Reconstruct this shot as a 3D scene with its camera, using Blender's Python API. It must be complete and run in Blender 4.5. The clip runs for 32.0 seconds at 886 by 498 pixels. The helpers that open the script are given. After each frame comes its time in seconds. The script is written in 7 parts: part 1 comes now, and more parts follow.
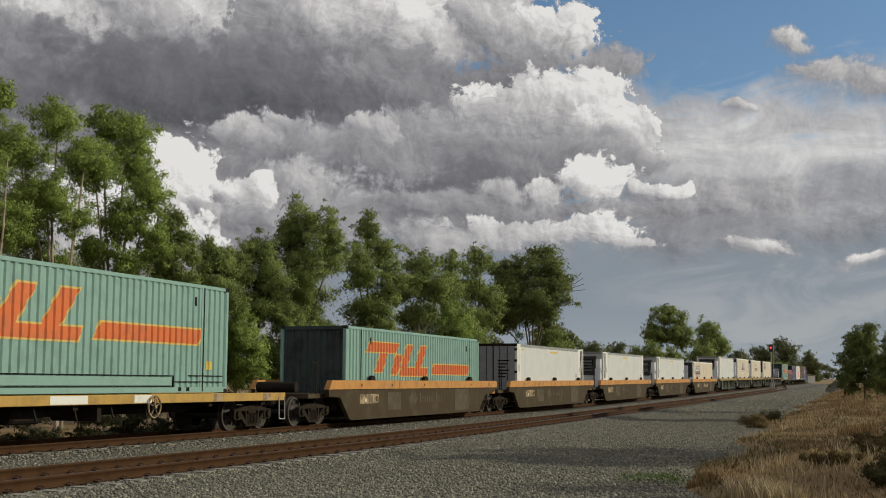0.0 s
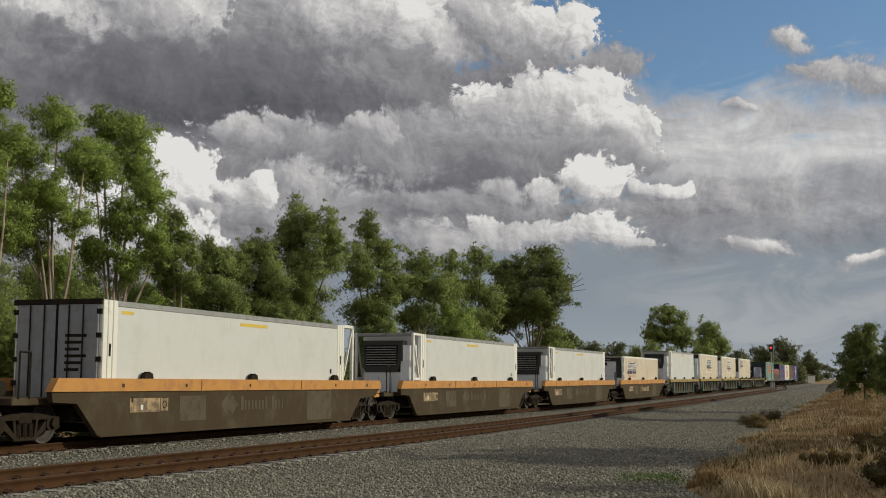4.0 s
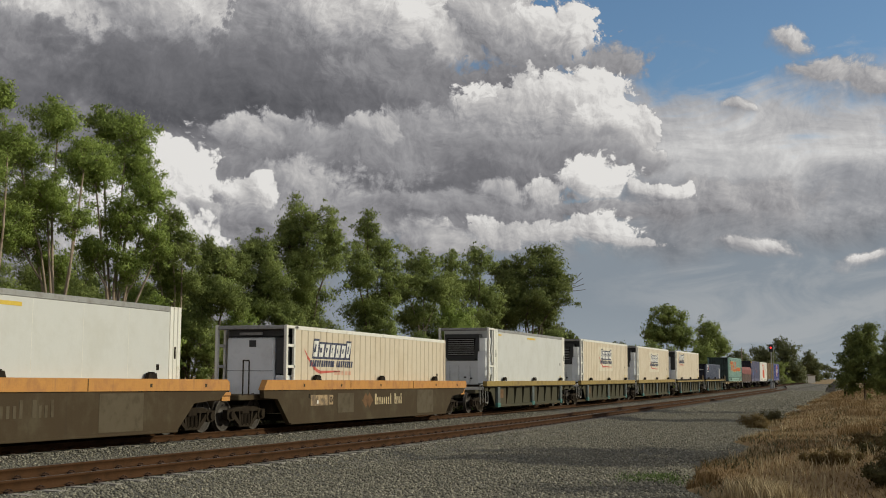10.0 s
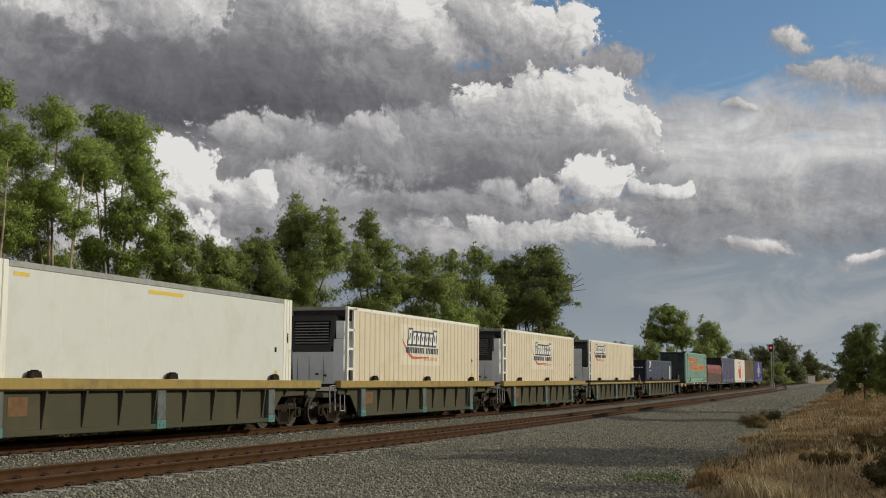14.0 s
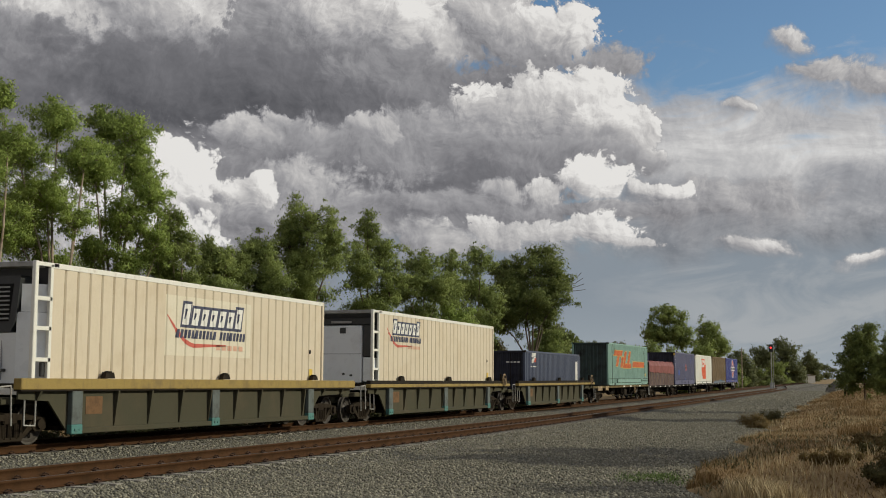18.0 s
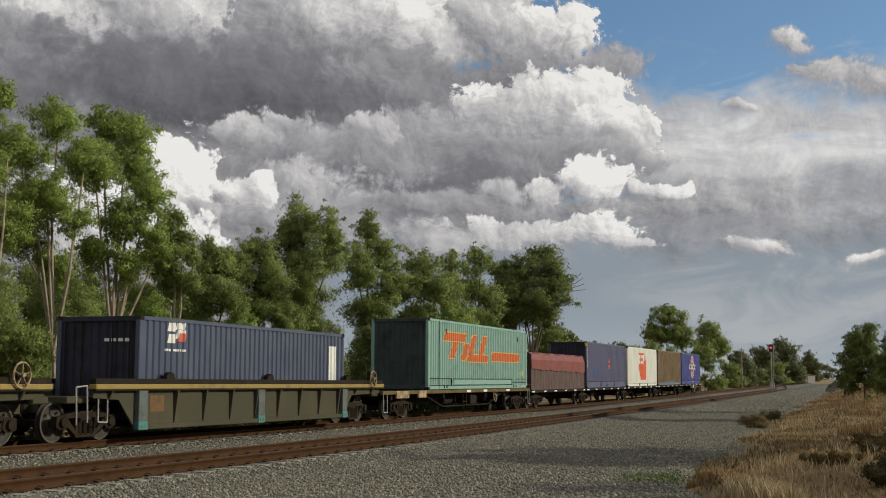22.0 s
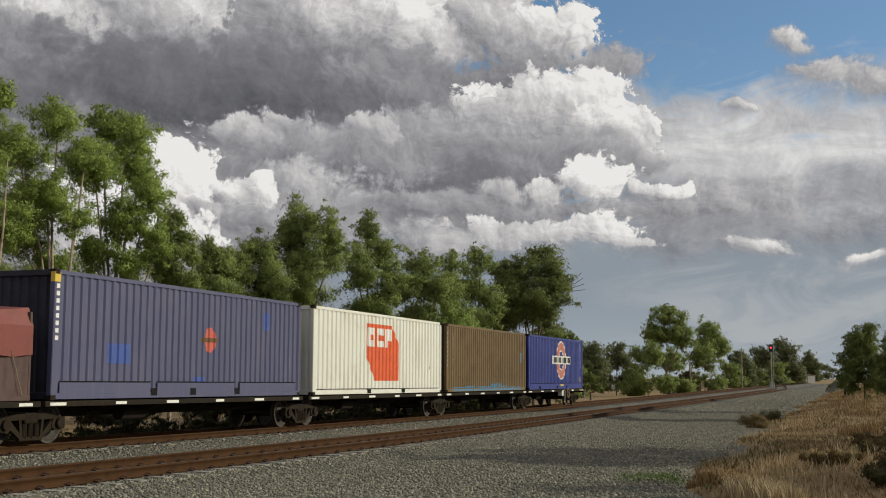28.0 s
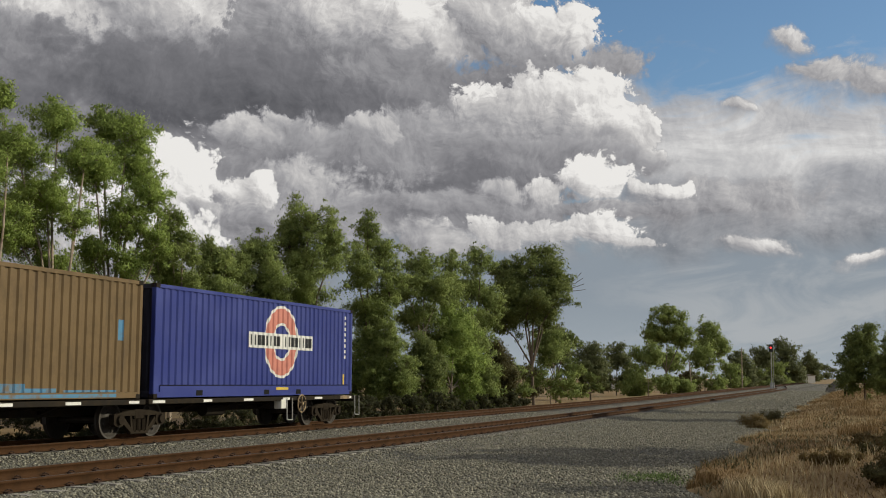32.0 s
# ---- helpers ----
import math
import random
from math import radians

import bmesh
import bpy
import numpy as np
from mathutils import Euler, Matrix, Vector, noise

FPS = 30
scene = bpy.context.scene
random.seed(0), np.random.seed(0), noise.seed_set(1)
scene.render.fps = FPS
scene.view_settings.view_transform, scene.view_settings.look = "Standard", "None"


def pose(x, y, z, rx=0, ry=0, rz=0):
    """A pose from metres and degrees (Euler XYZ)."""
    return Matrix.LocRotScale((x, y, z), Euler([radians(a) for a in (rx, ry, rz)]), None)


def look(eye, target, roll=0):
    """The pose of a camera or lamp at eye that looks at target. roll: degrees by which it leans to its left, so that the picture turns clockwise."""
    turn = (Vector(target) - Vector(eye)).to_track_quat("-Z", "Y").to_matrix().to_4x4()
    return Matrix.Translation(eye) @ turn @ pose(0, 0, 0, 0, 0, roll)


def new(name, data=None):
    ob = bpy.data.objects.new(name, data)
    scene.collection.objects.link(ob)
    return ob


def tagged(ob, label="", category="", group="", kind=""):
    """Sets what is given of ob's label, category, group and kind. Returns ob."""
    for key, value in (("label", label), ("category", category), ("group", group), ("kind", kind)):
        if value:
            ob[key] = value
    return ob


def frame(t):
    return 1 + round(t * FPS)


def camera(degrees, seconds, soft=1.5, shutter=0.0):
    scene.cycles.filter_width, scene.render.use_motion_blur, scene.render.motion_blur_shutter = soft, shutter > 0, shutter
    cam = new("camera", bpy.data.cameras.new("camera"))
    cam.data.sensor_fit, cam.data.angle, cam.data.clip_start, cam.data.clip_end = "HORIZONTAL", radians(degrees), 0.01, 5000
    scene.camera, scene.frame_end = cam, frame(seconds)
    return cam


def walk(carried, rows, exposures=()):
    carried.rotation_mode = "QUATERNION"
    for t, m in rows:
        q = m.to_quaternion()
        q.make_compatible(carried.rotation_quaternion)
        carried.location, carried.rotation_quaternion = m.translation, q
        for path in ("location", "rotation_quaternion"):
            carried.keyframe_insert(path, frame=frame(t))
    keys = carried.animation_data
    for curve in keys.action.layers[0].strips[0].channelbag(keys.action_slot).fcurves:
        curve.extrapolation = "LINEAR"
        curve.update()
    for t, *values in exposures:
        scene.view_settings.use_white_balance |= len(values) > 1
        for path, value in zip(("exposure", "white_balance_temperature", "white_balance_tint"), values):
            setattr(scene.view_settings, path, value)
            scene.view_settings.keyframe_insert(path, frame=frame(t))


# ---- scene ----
# The camera stands still beside the line. The track runs along +Y, the train on it comes down towards -Y.
SECONDS = 32.0
EYE = Vector((0.0, 0.0, 1.70))
VIEW_TURN, VIEW_TILT, VIEW_ROLL = 19.69, 6.37, 0.33
cam = camera(40.08, SECONDS, soft=1.0)
CAM_POSE = Matrix.Translation(EYE) @ pose(0, 0, 0, 0, 0, VIEW_TURN) @ pose(0, 0, 0, 90 + VIEW_TILT) @ pose(0, 0, 0, 0, 0, VIEW_ROLL)
walk(cam, [(0.0, CAM_POSE), (SECONDS, CAM_POSE)], exposures=[(0.0, -0.13, 6500.0, 5.0), (14.0, -0.13, 6500.0, 5.0), (19.0, -0.07, 6500.0, 5.0), (22.0, 0.0, 6500.0, 5.0), (SECONDS, 0.0, 6500.0, 5.0)])

# ---- plan ----
MAIN_X, LOOP_X = -18.32, -12.25      # centre lines of the two tracks
GAUGE = 1.435
RAIL_TOP = 0.325                     # above the gravel beside the line
SPEED = 8.688                        # metres a second


def rise(y):
    """The climb of the line and of the land beyond."""
    a = (min(y, 900.0) - 50.0) / 15.0
    return 0.0087 * 15.0 * (a if a > 30 else math.log1p(math.exp(a)))


def loop_x(y):
    """The loop draws a little nearer to the main line and joins it far off."""
    def ease(a, b):
        t = min(max((y - a) / (b - a), 0.0), 1.0)
        return t * t * (3 - 2 * t)
    return LOOP_X - 0.7 * ease(20, 70) + (MAIN_X - LOOP_X + 0.7) * ease(165, 262)


# ---- world and sun ----
SUN_AZ, SUN_EL = 68.0, 24.0          # degrees from +Y towards +X, and above the horizon
world = bpy.data.worlds.new("sky")
scene.world = world
world.use_nodes = True
world.cycles.sampling_method = "MANUAL"
world.cycles.sample_map_resolution = 512
def node(tree, kind, **settings):
    n = tree.nodes.new(kind)
    for key, value in settings.items():
        if key == "operation":
            n.operation = value
        elif key == "data_type":
            n.data_type = value
        elif key == "blend_type":
            n.blend_type = value
    return n


def calc(tree, op, a, b=None, c=None, clamp=False):
    n = tree.nodes.new("ShaderNodeMath")
    n.operation, n.use_clamp = op, clamp
    for i, v in enumerate((a, b, c)):
        if v is None:
            continue
        if isinstance(v, (int, float)):
            n.inputs[i].default_value = v
        else:
            tree.links.new(v, n.inputs[i])
    return n.outputs[0]


def mixed(tree, fac, a, b, mode="MIX"):
    n = tree.nodes.new("ShaderNodeMix")
    n.data_type, n.blend_type = "RGBA", mode
    for i, v in ((0, fac), (6, a), (7, b)):
        if isinstance(v, (int, float)):
            n.inputs[i].default_value = v
        elif isinstance(v, tuple):
            n.inputs[i].default_value = (*v, 1.0) if len(v) == 3 else v
        else:
            tree.links.new(v, n.inputs[i])
    return n.outputs[2]


def span(tree, value, lo, hi, a=0.0, b=1.0, smooth=True):
    n = tree.nodes.new("ShaderNodeMapRange")
    n.interpolation_type = "SMOOTHSTEP" if smooth else "LINEAR"
    tree.links.new(value, n.inputs[0])
    for i, v in enumerate((lo, hi, a, b)):
        n.inputs[1 + i].default_value = v
    return n.outputs[0]


def grain(tree, vector, scale, detail=4.0, rough=0.55, kind="noise", distortion=0.0, plane=False):
    if kind == "voronoi":
        n = tree.nodes.new("ShaderNodeTexVoronoi")
        n.inputs["Scale"].default_value = scale
    else:
        n = tree.nodes.new("ShaderNodeTexNoise")
        n.noise_dimensions = "2D" if plane else "3D"
        n.inputs["Scale"].default_value = scale
        n.inputs["Detail"].default_value = detail
        n.inputs["Roughness"].default_value = rough
        n.inputs["Distortion"].default_value = distortion
    if vector is not None:
        tree.links.new(vector, n.inputs["Vector"])
    return n


def moved(tree, vector, loc=(0, 0, 0), scale=(1, 1, 1)):
    n = tree.nodes.new("ShaderNodeMapping")
    tree.links.new(vector, n.inputs["Vector"])
    n.inputs["Location"].default_value = loc
    n.inputs["Scale"].default_value = scale
    return n.outputs[0]


def build_sky():
    t = world.node_tree
    t.nodes.clear()
    out = t.nodes.new("ShaderNodeOutputWorld")
    bg = t.nodes.new("ShaderNodeBackground")
    t.links.new(bg.outputs[0], out.inputs[0])
    sky = t.nodes.new("ShaderNodeTexSky")
    sky.sky_type, sky.sun_disc = "NISHITA", False
    sky.sun_elevation, sky.sun_rotation = radians(SUN_EL), radians(SUN_AZ)
    sky.air_density, sky.dust_density, sky.ozone_density = 1.0, 1.2, 1.6
    way = t.nodes.new("ShaderNodeTexCoord").outputs["Generated"]
    sep = t.nodes.new("ShaderNodeSeparateXYZ")
    t.links.new(way, sep.inputs[0])
    x, y, z = sep.outputs
    # bearing from the line of sight and height above the horizon, both in degrees
    turn = radians(VIEW_TURN)
    fx = calc(t, "ADD", calc(t, "MULTIPLY", x, math.cos(turn)), calc(t, "MULTIPLY", y, math.sin(turn)))
    fy = calc(t, "SUBTRACT", calc(t, "MULTIPLY", y, math.cos(turn)), calc(t, "MULTIPLY", x, math.sin(turn)))
    az = calc(t, "MULTIPLY", calc(t, "ARCTAN2", fx, fy), 57.2958)
    el = calc(t, "MULTIPLY", calc(t, "ARCSINE", z), 57.2958)
    p = t.nodes.new("ShaderNodeCombineXYZ")
    t.links.new(az, p.inputs[0])
    t.links.new(el, p.inputs[1])
    p = p.outputs[0]
    # billowing outlines: push the bearings about by noise before anything is placed
    wob = grain(t, p, 0.22, 2.0, 0.5, plane=True)
    shift = t.nodes.new("ShaderNodeVectorMath")
    shift.operation = "MULTIPLY_ADD"
    t.links.new(wob.outputs["Color"], shift.inputs[0])
    shift.inputs[1].default_value = (2.4, 1.6, 0.0)
    half = t.nodes.new("ShaderNodeVectorMath")
    half.operation = "SUBTRACT"
    t.links.new(p, half.inputs[0])
    half.inputs[1].default_value = (1.2, 0.8, 0.0)
    t.links.new(half.outputs[0], shift.inputs[2])
    q = shift.outputs[0]

    # heaps of cumulus, from the farthest to the nearest: bearing, height, half width, half height, brightness above and below
    high_left = [(-18.2, 15.8, 2.7, 1.7, 1, 0.5), (-20.0, 13.9, 3.7, 1.6, 0.42, 0.25), (-8.5, 16.8, 4.5, 2.1, 0.62, 0.4), (-13.9, 16.2, 2.9, 1.9, 0.78, 0.42), (-5.3, 16.4, 2.9, 2.1, 0.82, 0.42), (-1.1, 16.2, 2.0, 2.1, 1.05, 0.5), (-12.9, 13.3, 5.9, 2.0, 0.28, 0.1), (-7.1, 13.5, 5.1, 1.9, 0.3, 0.12), (-2.6, 13.3, 2.9, 1.6, 0.44, 0.25)]
    high_right = [(3.2, 15.6, 2.9, 2.1, 0.75, 0.36), (5.1, 16.2, 1.6, 1.3, 1.05, 0.5), (7.9, 14.9, 1.5, 0.8, 0.55, 0.42), (2.9, 14.2, 3.2, 1.1, 0.42, 0.28), (1.8, 13.0, 1.3, 1.1, 1.05, 0.55), (4.2, 11.9, 2.9, 2.1, 0.82, 0.5), (6.1, 12.8, 2.0, 1.5, 1, 0.6), (7.8, 11.5, 1.7, 1.3, 1, 0.6), (-1.2, 11.4, 3.2, 1.2, 0.56, 0.4), (5.0, 10.5, 3.7, 1.0, 0.55, 0.32)]
    middle = [(-9.0, 10.9, 2.1, 1.0, 0.74, 0.42), (-6.0, 11.1, 2.3, 1.0, 0.56, 0.38), (-3.5, 11.7, 1.2, 0.8, 0.72, 0.45), (0.4, 9.9, 6.0, 1.2, 0.4, 0.2), (-5.0, 10.2, 3.7, 1.1, 0.44, 0.3), (-5.5, 7.8, 3.7, 1.5, 0.6, 0.46), (-8.9, 7.4, 2.5, 1.1, 0.58, 0.42), (-6.8, 9.3, 2.0, 1.0, 0.68, 0.48)]
    left_low = [(-12.7, 9.2, 1.7, 1.7, 1.2, 0.9), (-13.2, 7.3, 2.0, 1.6, 1, 0.7), (-11.5, 8.0, 1.1, 0.7, 0.6, 0.4), (-9.8, 8.7, 1.0, 0.7, 1.05, 0.62), (-8.8, 8.9, 0.6, 0.6, 1.05, 0.7), (-16.5, 6.6, 3.7, 1.9, 0.95, 0.7)]
    right_low = [(12.4, 8.5, 4.3, 1.0, 0.58, 0.44), (0.4, 8.3, 4.3, 0.7, 0.5, 0.36), (7.9, 8.1, 5.3, 0.6, 0.54, 0.42), (2.3, 9.1, 1.1, 0.5, 0.7, 0.48), (4.9, 8.9, 1.1, 0.7, 0.88, 0.55), (7.0, 9.3, 1.4, 0.9, 1.15, 0.6), (9.8, 9.1, 1.4, 0.5, 1.05, 0.6)]
    low_heads = [(-1.2, 6.4, 2.5, 0.9, 0.64, 0.5), (1.5, 6.8, 1.3, 0.9, 0.9, 0.58), (3.8, 7.0, 2.0, 0.7, 0.8, 0.55), (7.5, 6.9, 1.8, 0.9, 1, 0.58), (9.3, 6.5, 1.2, 0.3, 0.82, 0.58)]
    puffs = [(16.4, 15.4, 0.8, 0.7, 0.8, 0.6), (17.6, 13.8, 1.7, 0.7, 0.72, 0.55), (19.5, 13.3, 1.6, 0.6, 0.66, 0.52), (14.7, 6.3, 1.5, 0.3, 0.85, 0.6), (19.6, 5.7, 1.3, 0.3, 0.9, 0.65), (13.5, 12.5, 0.6, 0.3, 0.8, 0.6)]

    def billow(vector, scale, detail):
        n = t.nodes.new("ShaderNodeTexVoronoi")
        n.voronoi_dimensions, n.feature, n.normalize = "2D", "SMOOTH_F1", True
        for key, value in (("Scale", scale), ("Detail", detail), ("Roughness", 0.55), ("Lacunarity", 2.3), ("Smoothness", 0.45)):
            n.inputs[key].default_value = value
        t.links.new(vector, n.inputs["Vector"])
        return calc(t, "SUBTRACT", 0.50, n.outputs["Distance"])

    curl = grain(t, p, 0.7, 3.0, 0.55, plane=True)
    bent_way = t.nodes.new("ShaderNodeVectorMath")
    bent_way.operation = "MULTIPLY_ADD"
    t.links.new(curl.outputs["Color"], bent_way.inputs[0])
    bent_way.inputs[1].default_value = (0.9, 0.7, 0.0)
    t.links.new(q, bent_way.inputs[2])
    w = bent_way.outputs[0]
    puff, puff_sun = billow(w, 0.62, 4.0), billow(moved(t, w, (0.20, 0.15, 0.0)), 0.62, 4.0)
    tuft, tuft_sun = billow(w, 2.3, 2.0), billow(moved(t, w, (0.07, 0.06, 0.0)), 2.3, 2.0)
    fine = grain(t, p, 1.6, 7.0, 0.62, plane=True).outputs["Fac"]
    broad = grain(t, p, 0.33, 5.0, 0.55, plane=True).outputs["Fac"]
    broad_sun = grain(t, moved(t, p, (0.5, 0.45, 0.0)), 0.33, 5.0, 0.55, plane=True).outputs["Fac"]
    soft = calc(t, "SUBTRACT", wob.outputs["Fac"], 0.5)
    relief = calc(t, "ADD", calc(t, "MULTIPLY", calc(t, "SUBTRACT", puff, puff_sun), 1.0), calc(t, "MULTIPLY", calc(t, "SUBTRACT", broad, broad_sun), 0.9))
    relief = calc(t, "ADD", relief, calc(t, "MULTIPLY", calc(t, "SUBTRACT", tuft, tuft_sun), 0.30))
    relief = calc(t, "ADD", relief, calc(t, "MULTIPLY", calc(t, "SUBTRACT", fine, 0.5), 0.12))
    ragged = calc(t, "ADD", calc(t, "MULTIPLY", puff, 1.3), calc(t, "ADD", calc(t, "MULTIPLY", calc(t, "SUBTRACT", fine, 0.5), 0.75), calc(t, "MULTIPLY", calc(t, "SUBTRACT", broad, 0.5), 1.1)))
    ragged = calc(t, "ADD", ragged, calc(t, "MULTIPLY", tuft, 0.35))
    ramp_points = ((0.0, (0.10, 0.10, 0.106)), (0.25, (0.200, 0.197, 0.202)), (0.50, (0.370, 0.362, 0.358)), (0.75, (0.60, 0.58, 0.545)), (1.0, (0.87, 0.845, 0.78)))

    def tinted(light):
        ramp = t.nodes.new("ShaderNodeValToRGB")
        t.links.new(light, ramp.inputs[0])
        cr = ramp.color_ramp
        for k, (pos, c) in enumerate(ramp_points):
            e = cr.elements[0] if k == 0 else cr.elements[-1] if k == len(ramp_points) - 1 else cr.elements.new(pos)
            e.color = (c[0] * 0.97 / SKY_STRENGTH, c[1] * 0.95 / SKY_STRENGTH, c[2] * 1.02 / SKY_STRENGTH, 1.0)
        return ramp.outputs[0]

    def oval(vector, a, e, ra, re):
        m = moved(t, vector, (-a / ra, -e / re, 0), (1 / ra, 1 / re, 1))
        d = t.nodes.new("ShaderNodeVectorMath")
        d.operation = "LENGTH"
        t.links.new(m, d.inputs[0])
        return m, d.outputs["Value"]

    blue = mixed(t, 1.0, sky.outputs[0], (1.0, 1.18, 1.36), "MULTIPLY")
    # thin streaked cloud to the right: white above, grey below
    streak = grain(t, moved(t, p, (0, 0, 0), (0.16, 0.42, 1.0)), 1.0, 6.0, 0.62, distortion=0.5, plane=True).outputs["Fac"]
    veil = calc(t, "MULTIPLY", span(t, az, 4.0, 10.0), span(t, calc(t, "ADD", el, calc(t, "ADD", calc(t, "MULTIPLY", soft, 5.0), calc(t, "MULTIPLY", calc(t, "SUBTRACT", streak, 0.5), 9.0))), 11.6, 14.6, 1.0, 0.0))
    veil_light = calc(t, "ADD", span(t, calc(t, "ADD", el, calc(t, "MULTIPLY", soft, 3.0)), 7.6, 10.8, 0.44, 0.73), calc(t, "MULTIPLY", calc(t, "SUBTRACT", streak, 0.5), 0.95))
    veil_light = calc(t, "ADD", veil_light, calc(t, "MULTIPLY", relief, 0.35))
    col = mixed(t, calc(t, "MULTIPLY", veil, 0.94), blue, tinted(veil_light))
    # the slate-blue rain haze low down
    low = calc(t, "MULTIPLY", span(t, calc(t, "ADD", el, calc(t, "MULTIPLY", soft, 4.0)), 5.6, 8.2, 1.0, 0.0), span(t, az, -13.0, -7.0))
    haze = mixed(t, span(t, el, 0.0, 5.0), (0.345 / SKY_STRENGTH, 0.38 / SKY_STRENGTH, 0.425 / SKY_STRENGTH), (0.265 / SKY_STRENGTH, 0.298 / SKY_STRENGTH, 0.350 / SKY_STRENGTH))
    haze = mixed(t, calc(t, "MULTIPLY", span(t, streak, 0.40, 0.68, 0.0, 0.75), span(t, az, 5.0, 14.0)), haze, (0.43 / SKY_STRENGTH, 0.435 / SKY_STRENGTH, 0.46 / SKY_STRENGTH))
    col = mixed(t, low, col, haze)
    # the broad cloud that fills the sky to the left
    edge = calc(t, "SUBTRACT", az, span(t, el, 12.2, 15.0, 6.2, 0.0))
    edge = calc(t, "SUBTRACT", edge, calc(t, "MULTIPLY", ragged, 3.0))
    broad_alpha = span(t, edge, -1.0, 0.5, 1.0, 0.0)
    for a, e, ra, re in [(-16.89, 17.04, 0.95, 1.21), (-3.73, 18.08, 2.38, 0.48)]:
        m, d = oval(q, a, e, ra, re)
        broad_alpha = calc(t, "MULTIPLY", broad_alpha, span(t, calc(t, "SUBTRACT", d, calc(t, "MULTIPLY", ragged, 0.7)), 0.75, 1.1))
    low_edge = calc(t, "ADD", el, calc(t, "MULTIPLY", ragged, 0.5))
    broad_alpha = calc(t, "MULTIPLY", broad_alpha, calc(t, "MAXIMUM", span(t, low_edge, 5.6, 7.4), span(t, az, -8.0, -4.0, 1.0, 0.0)))
    # every heap covers part of what lies behind it: one running brightness and one running cover
    glare, cover = calc(t, "ADD", 0.38, calc(t, "MULTIPLY", relief, 0.40)), broad_alpha
    for rows, firm in ((high_left, 0.20), (high_right, 0.16), (middle, 0.26), (left_low, 0.18), (right_low, 0.18), (low_heads, 0.16), (puffs, 0.55)):
        for a, e, ra, re, top, base in rows:
            m, d = oval(q, a, e, ra, re)
            xyz = t.nodes.new("ShaderNodeSeparateXYZ")
            t.links.new(m, xyz.inputs[0])
            side = calc(t, "ADD", xyz.outputs[1], calc(t, "MULTIPLY", xyz.outputs[0], 0.55))
            inside = calc(t, "ADD", calc(t, "SUBTRACT", 1.08, d), calc(t, "MULTIPLY", ragged, 1.2))
            # crisp sunlit heads, soft undersides; a dull heap is soft all round
            width = span(t, side, -0.7, 0.35, 1.7 if top > 0.6 else 1.0, firm if top > 0.7 else 0.45)
            alpha = calc(t, "DIVIDE", inside, width, clamp=True)
            light = calc(t, "ADD", span(t, side, -0.75, 1.0, base - 0.06, top - 0.04), calc(t, "MULTIPLY", relief, 0.05 + 0.85 * top))
            glare = calc(t, "ADD", calc(t, "MULTIPLY", glare, calc(t, "SUBTRACT", 1.0, alpha)), calc(t, "MULTIPLY", light, alpha))
            cover = calc(t, "MAXIMUM", cover, alpha)
    col = mixed(t, cover, col, tinted(glare))
    # heavy rain cloud over the rest of the sky
    outside = calc(t, "MAXIMUM", span(t, calc(t, "ABSOLUTE", az), 22.0, 34.0), span(t, el, 20.0, 27.0))
    rest = calc(t, "MULTIPLY", outside, span(t, wob.outputs["Fac"], 0.36, 0.56))
    col = mixed(t, rest, col, tinted(calc(t, "ADD", span(t, calc(t, "ABSOLUTE", az), 80.0, 130.0, 0.50, 0.74), calc(t, "MULTIPLY", soft, 0.6))))
    t.links.new(col, bg.inputs[0])
    bg.inputs[1].default_value = SKY_STRENGTH


SKY_STRENGTH = 0.085
build_sky()
sun = new("sun", bpy.data.lights.new("sun", "SUN"))
sun.data.energy, sun.data.angle, sun.data.color = 3.2, radians(0.6), (1.0, 0.925, 0.74)
sun.matrix_world = look((math.sin(radians(SUN_AZ)) * 300, math.cos(radians(SUN_AZ)) * 300, 300 * math.tan(radians(SUN_EL))), (0, 0, 0))
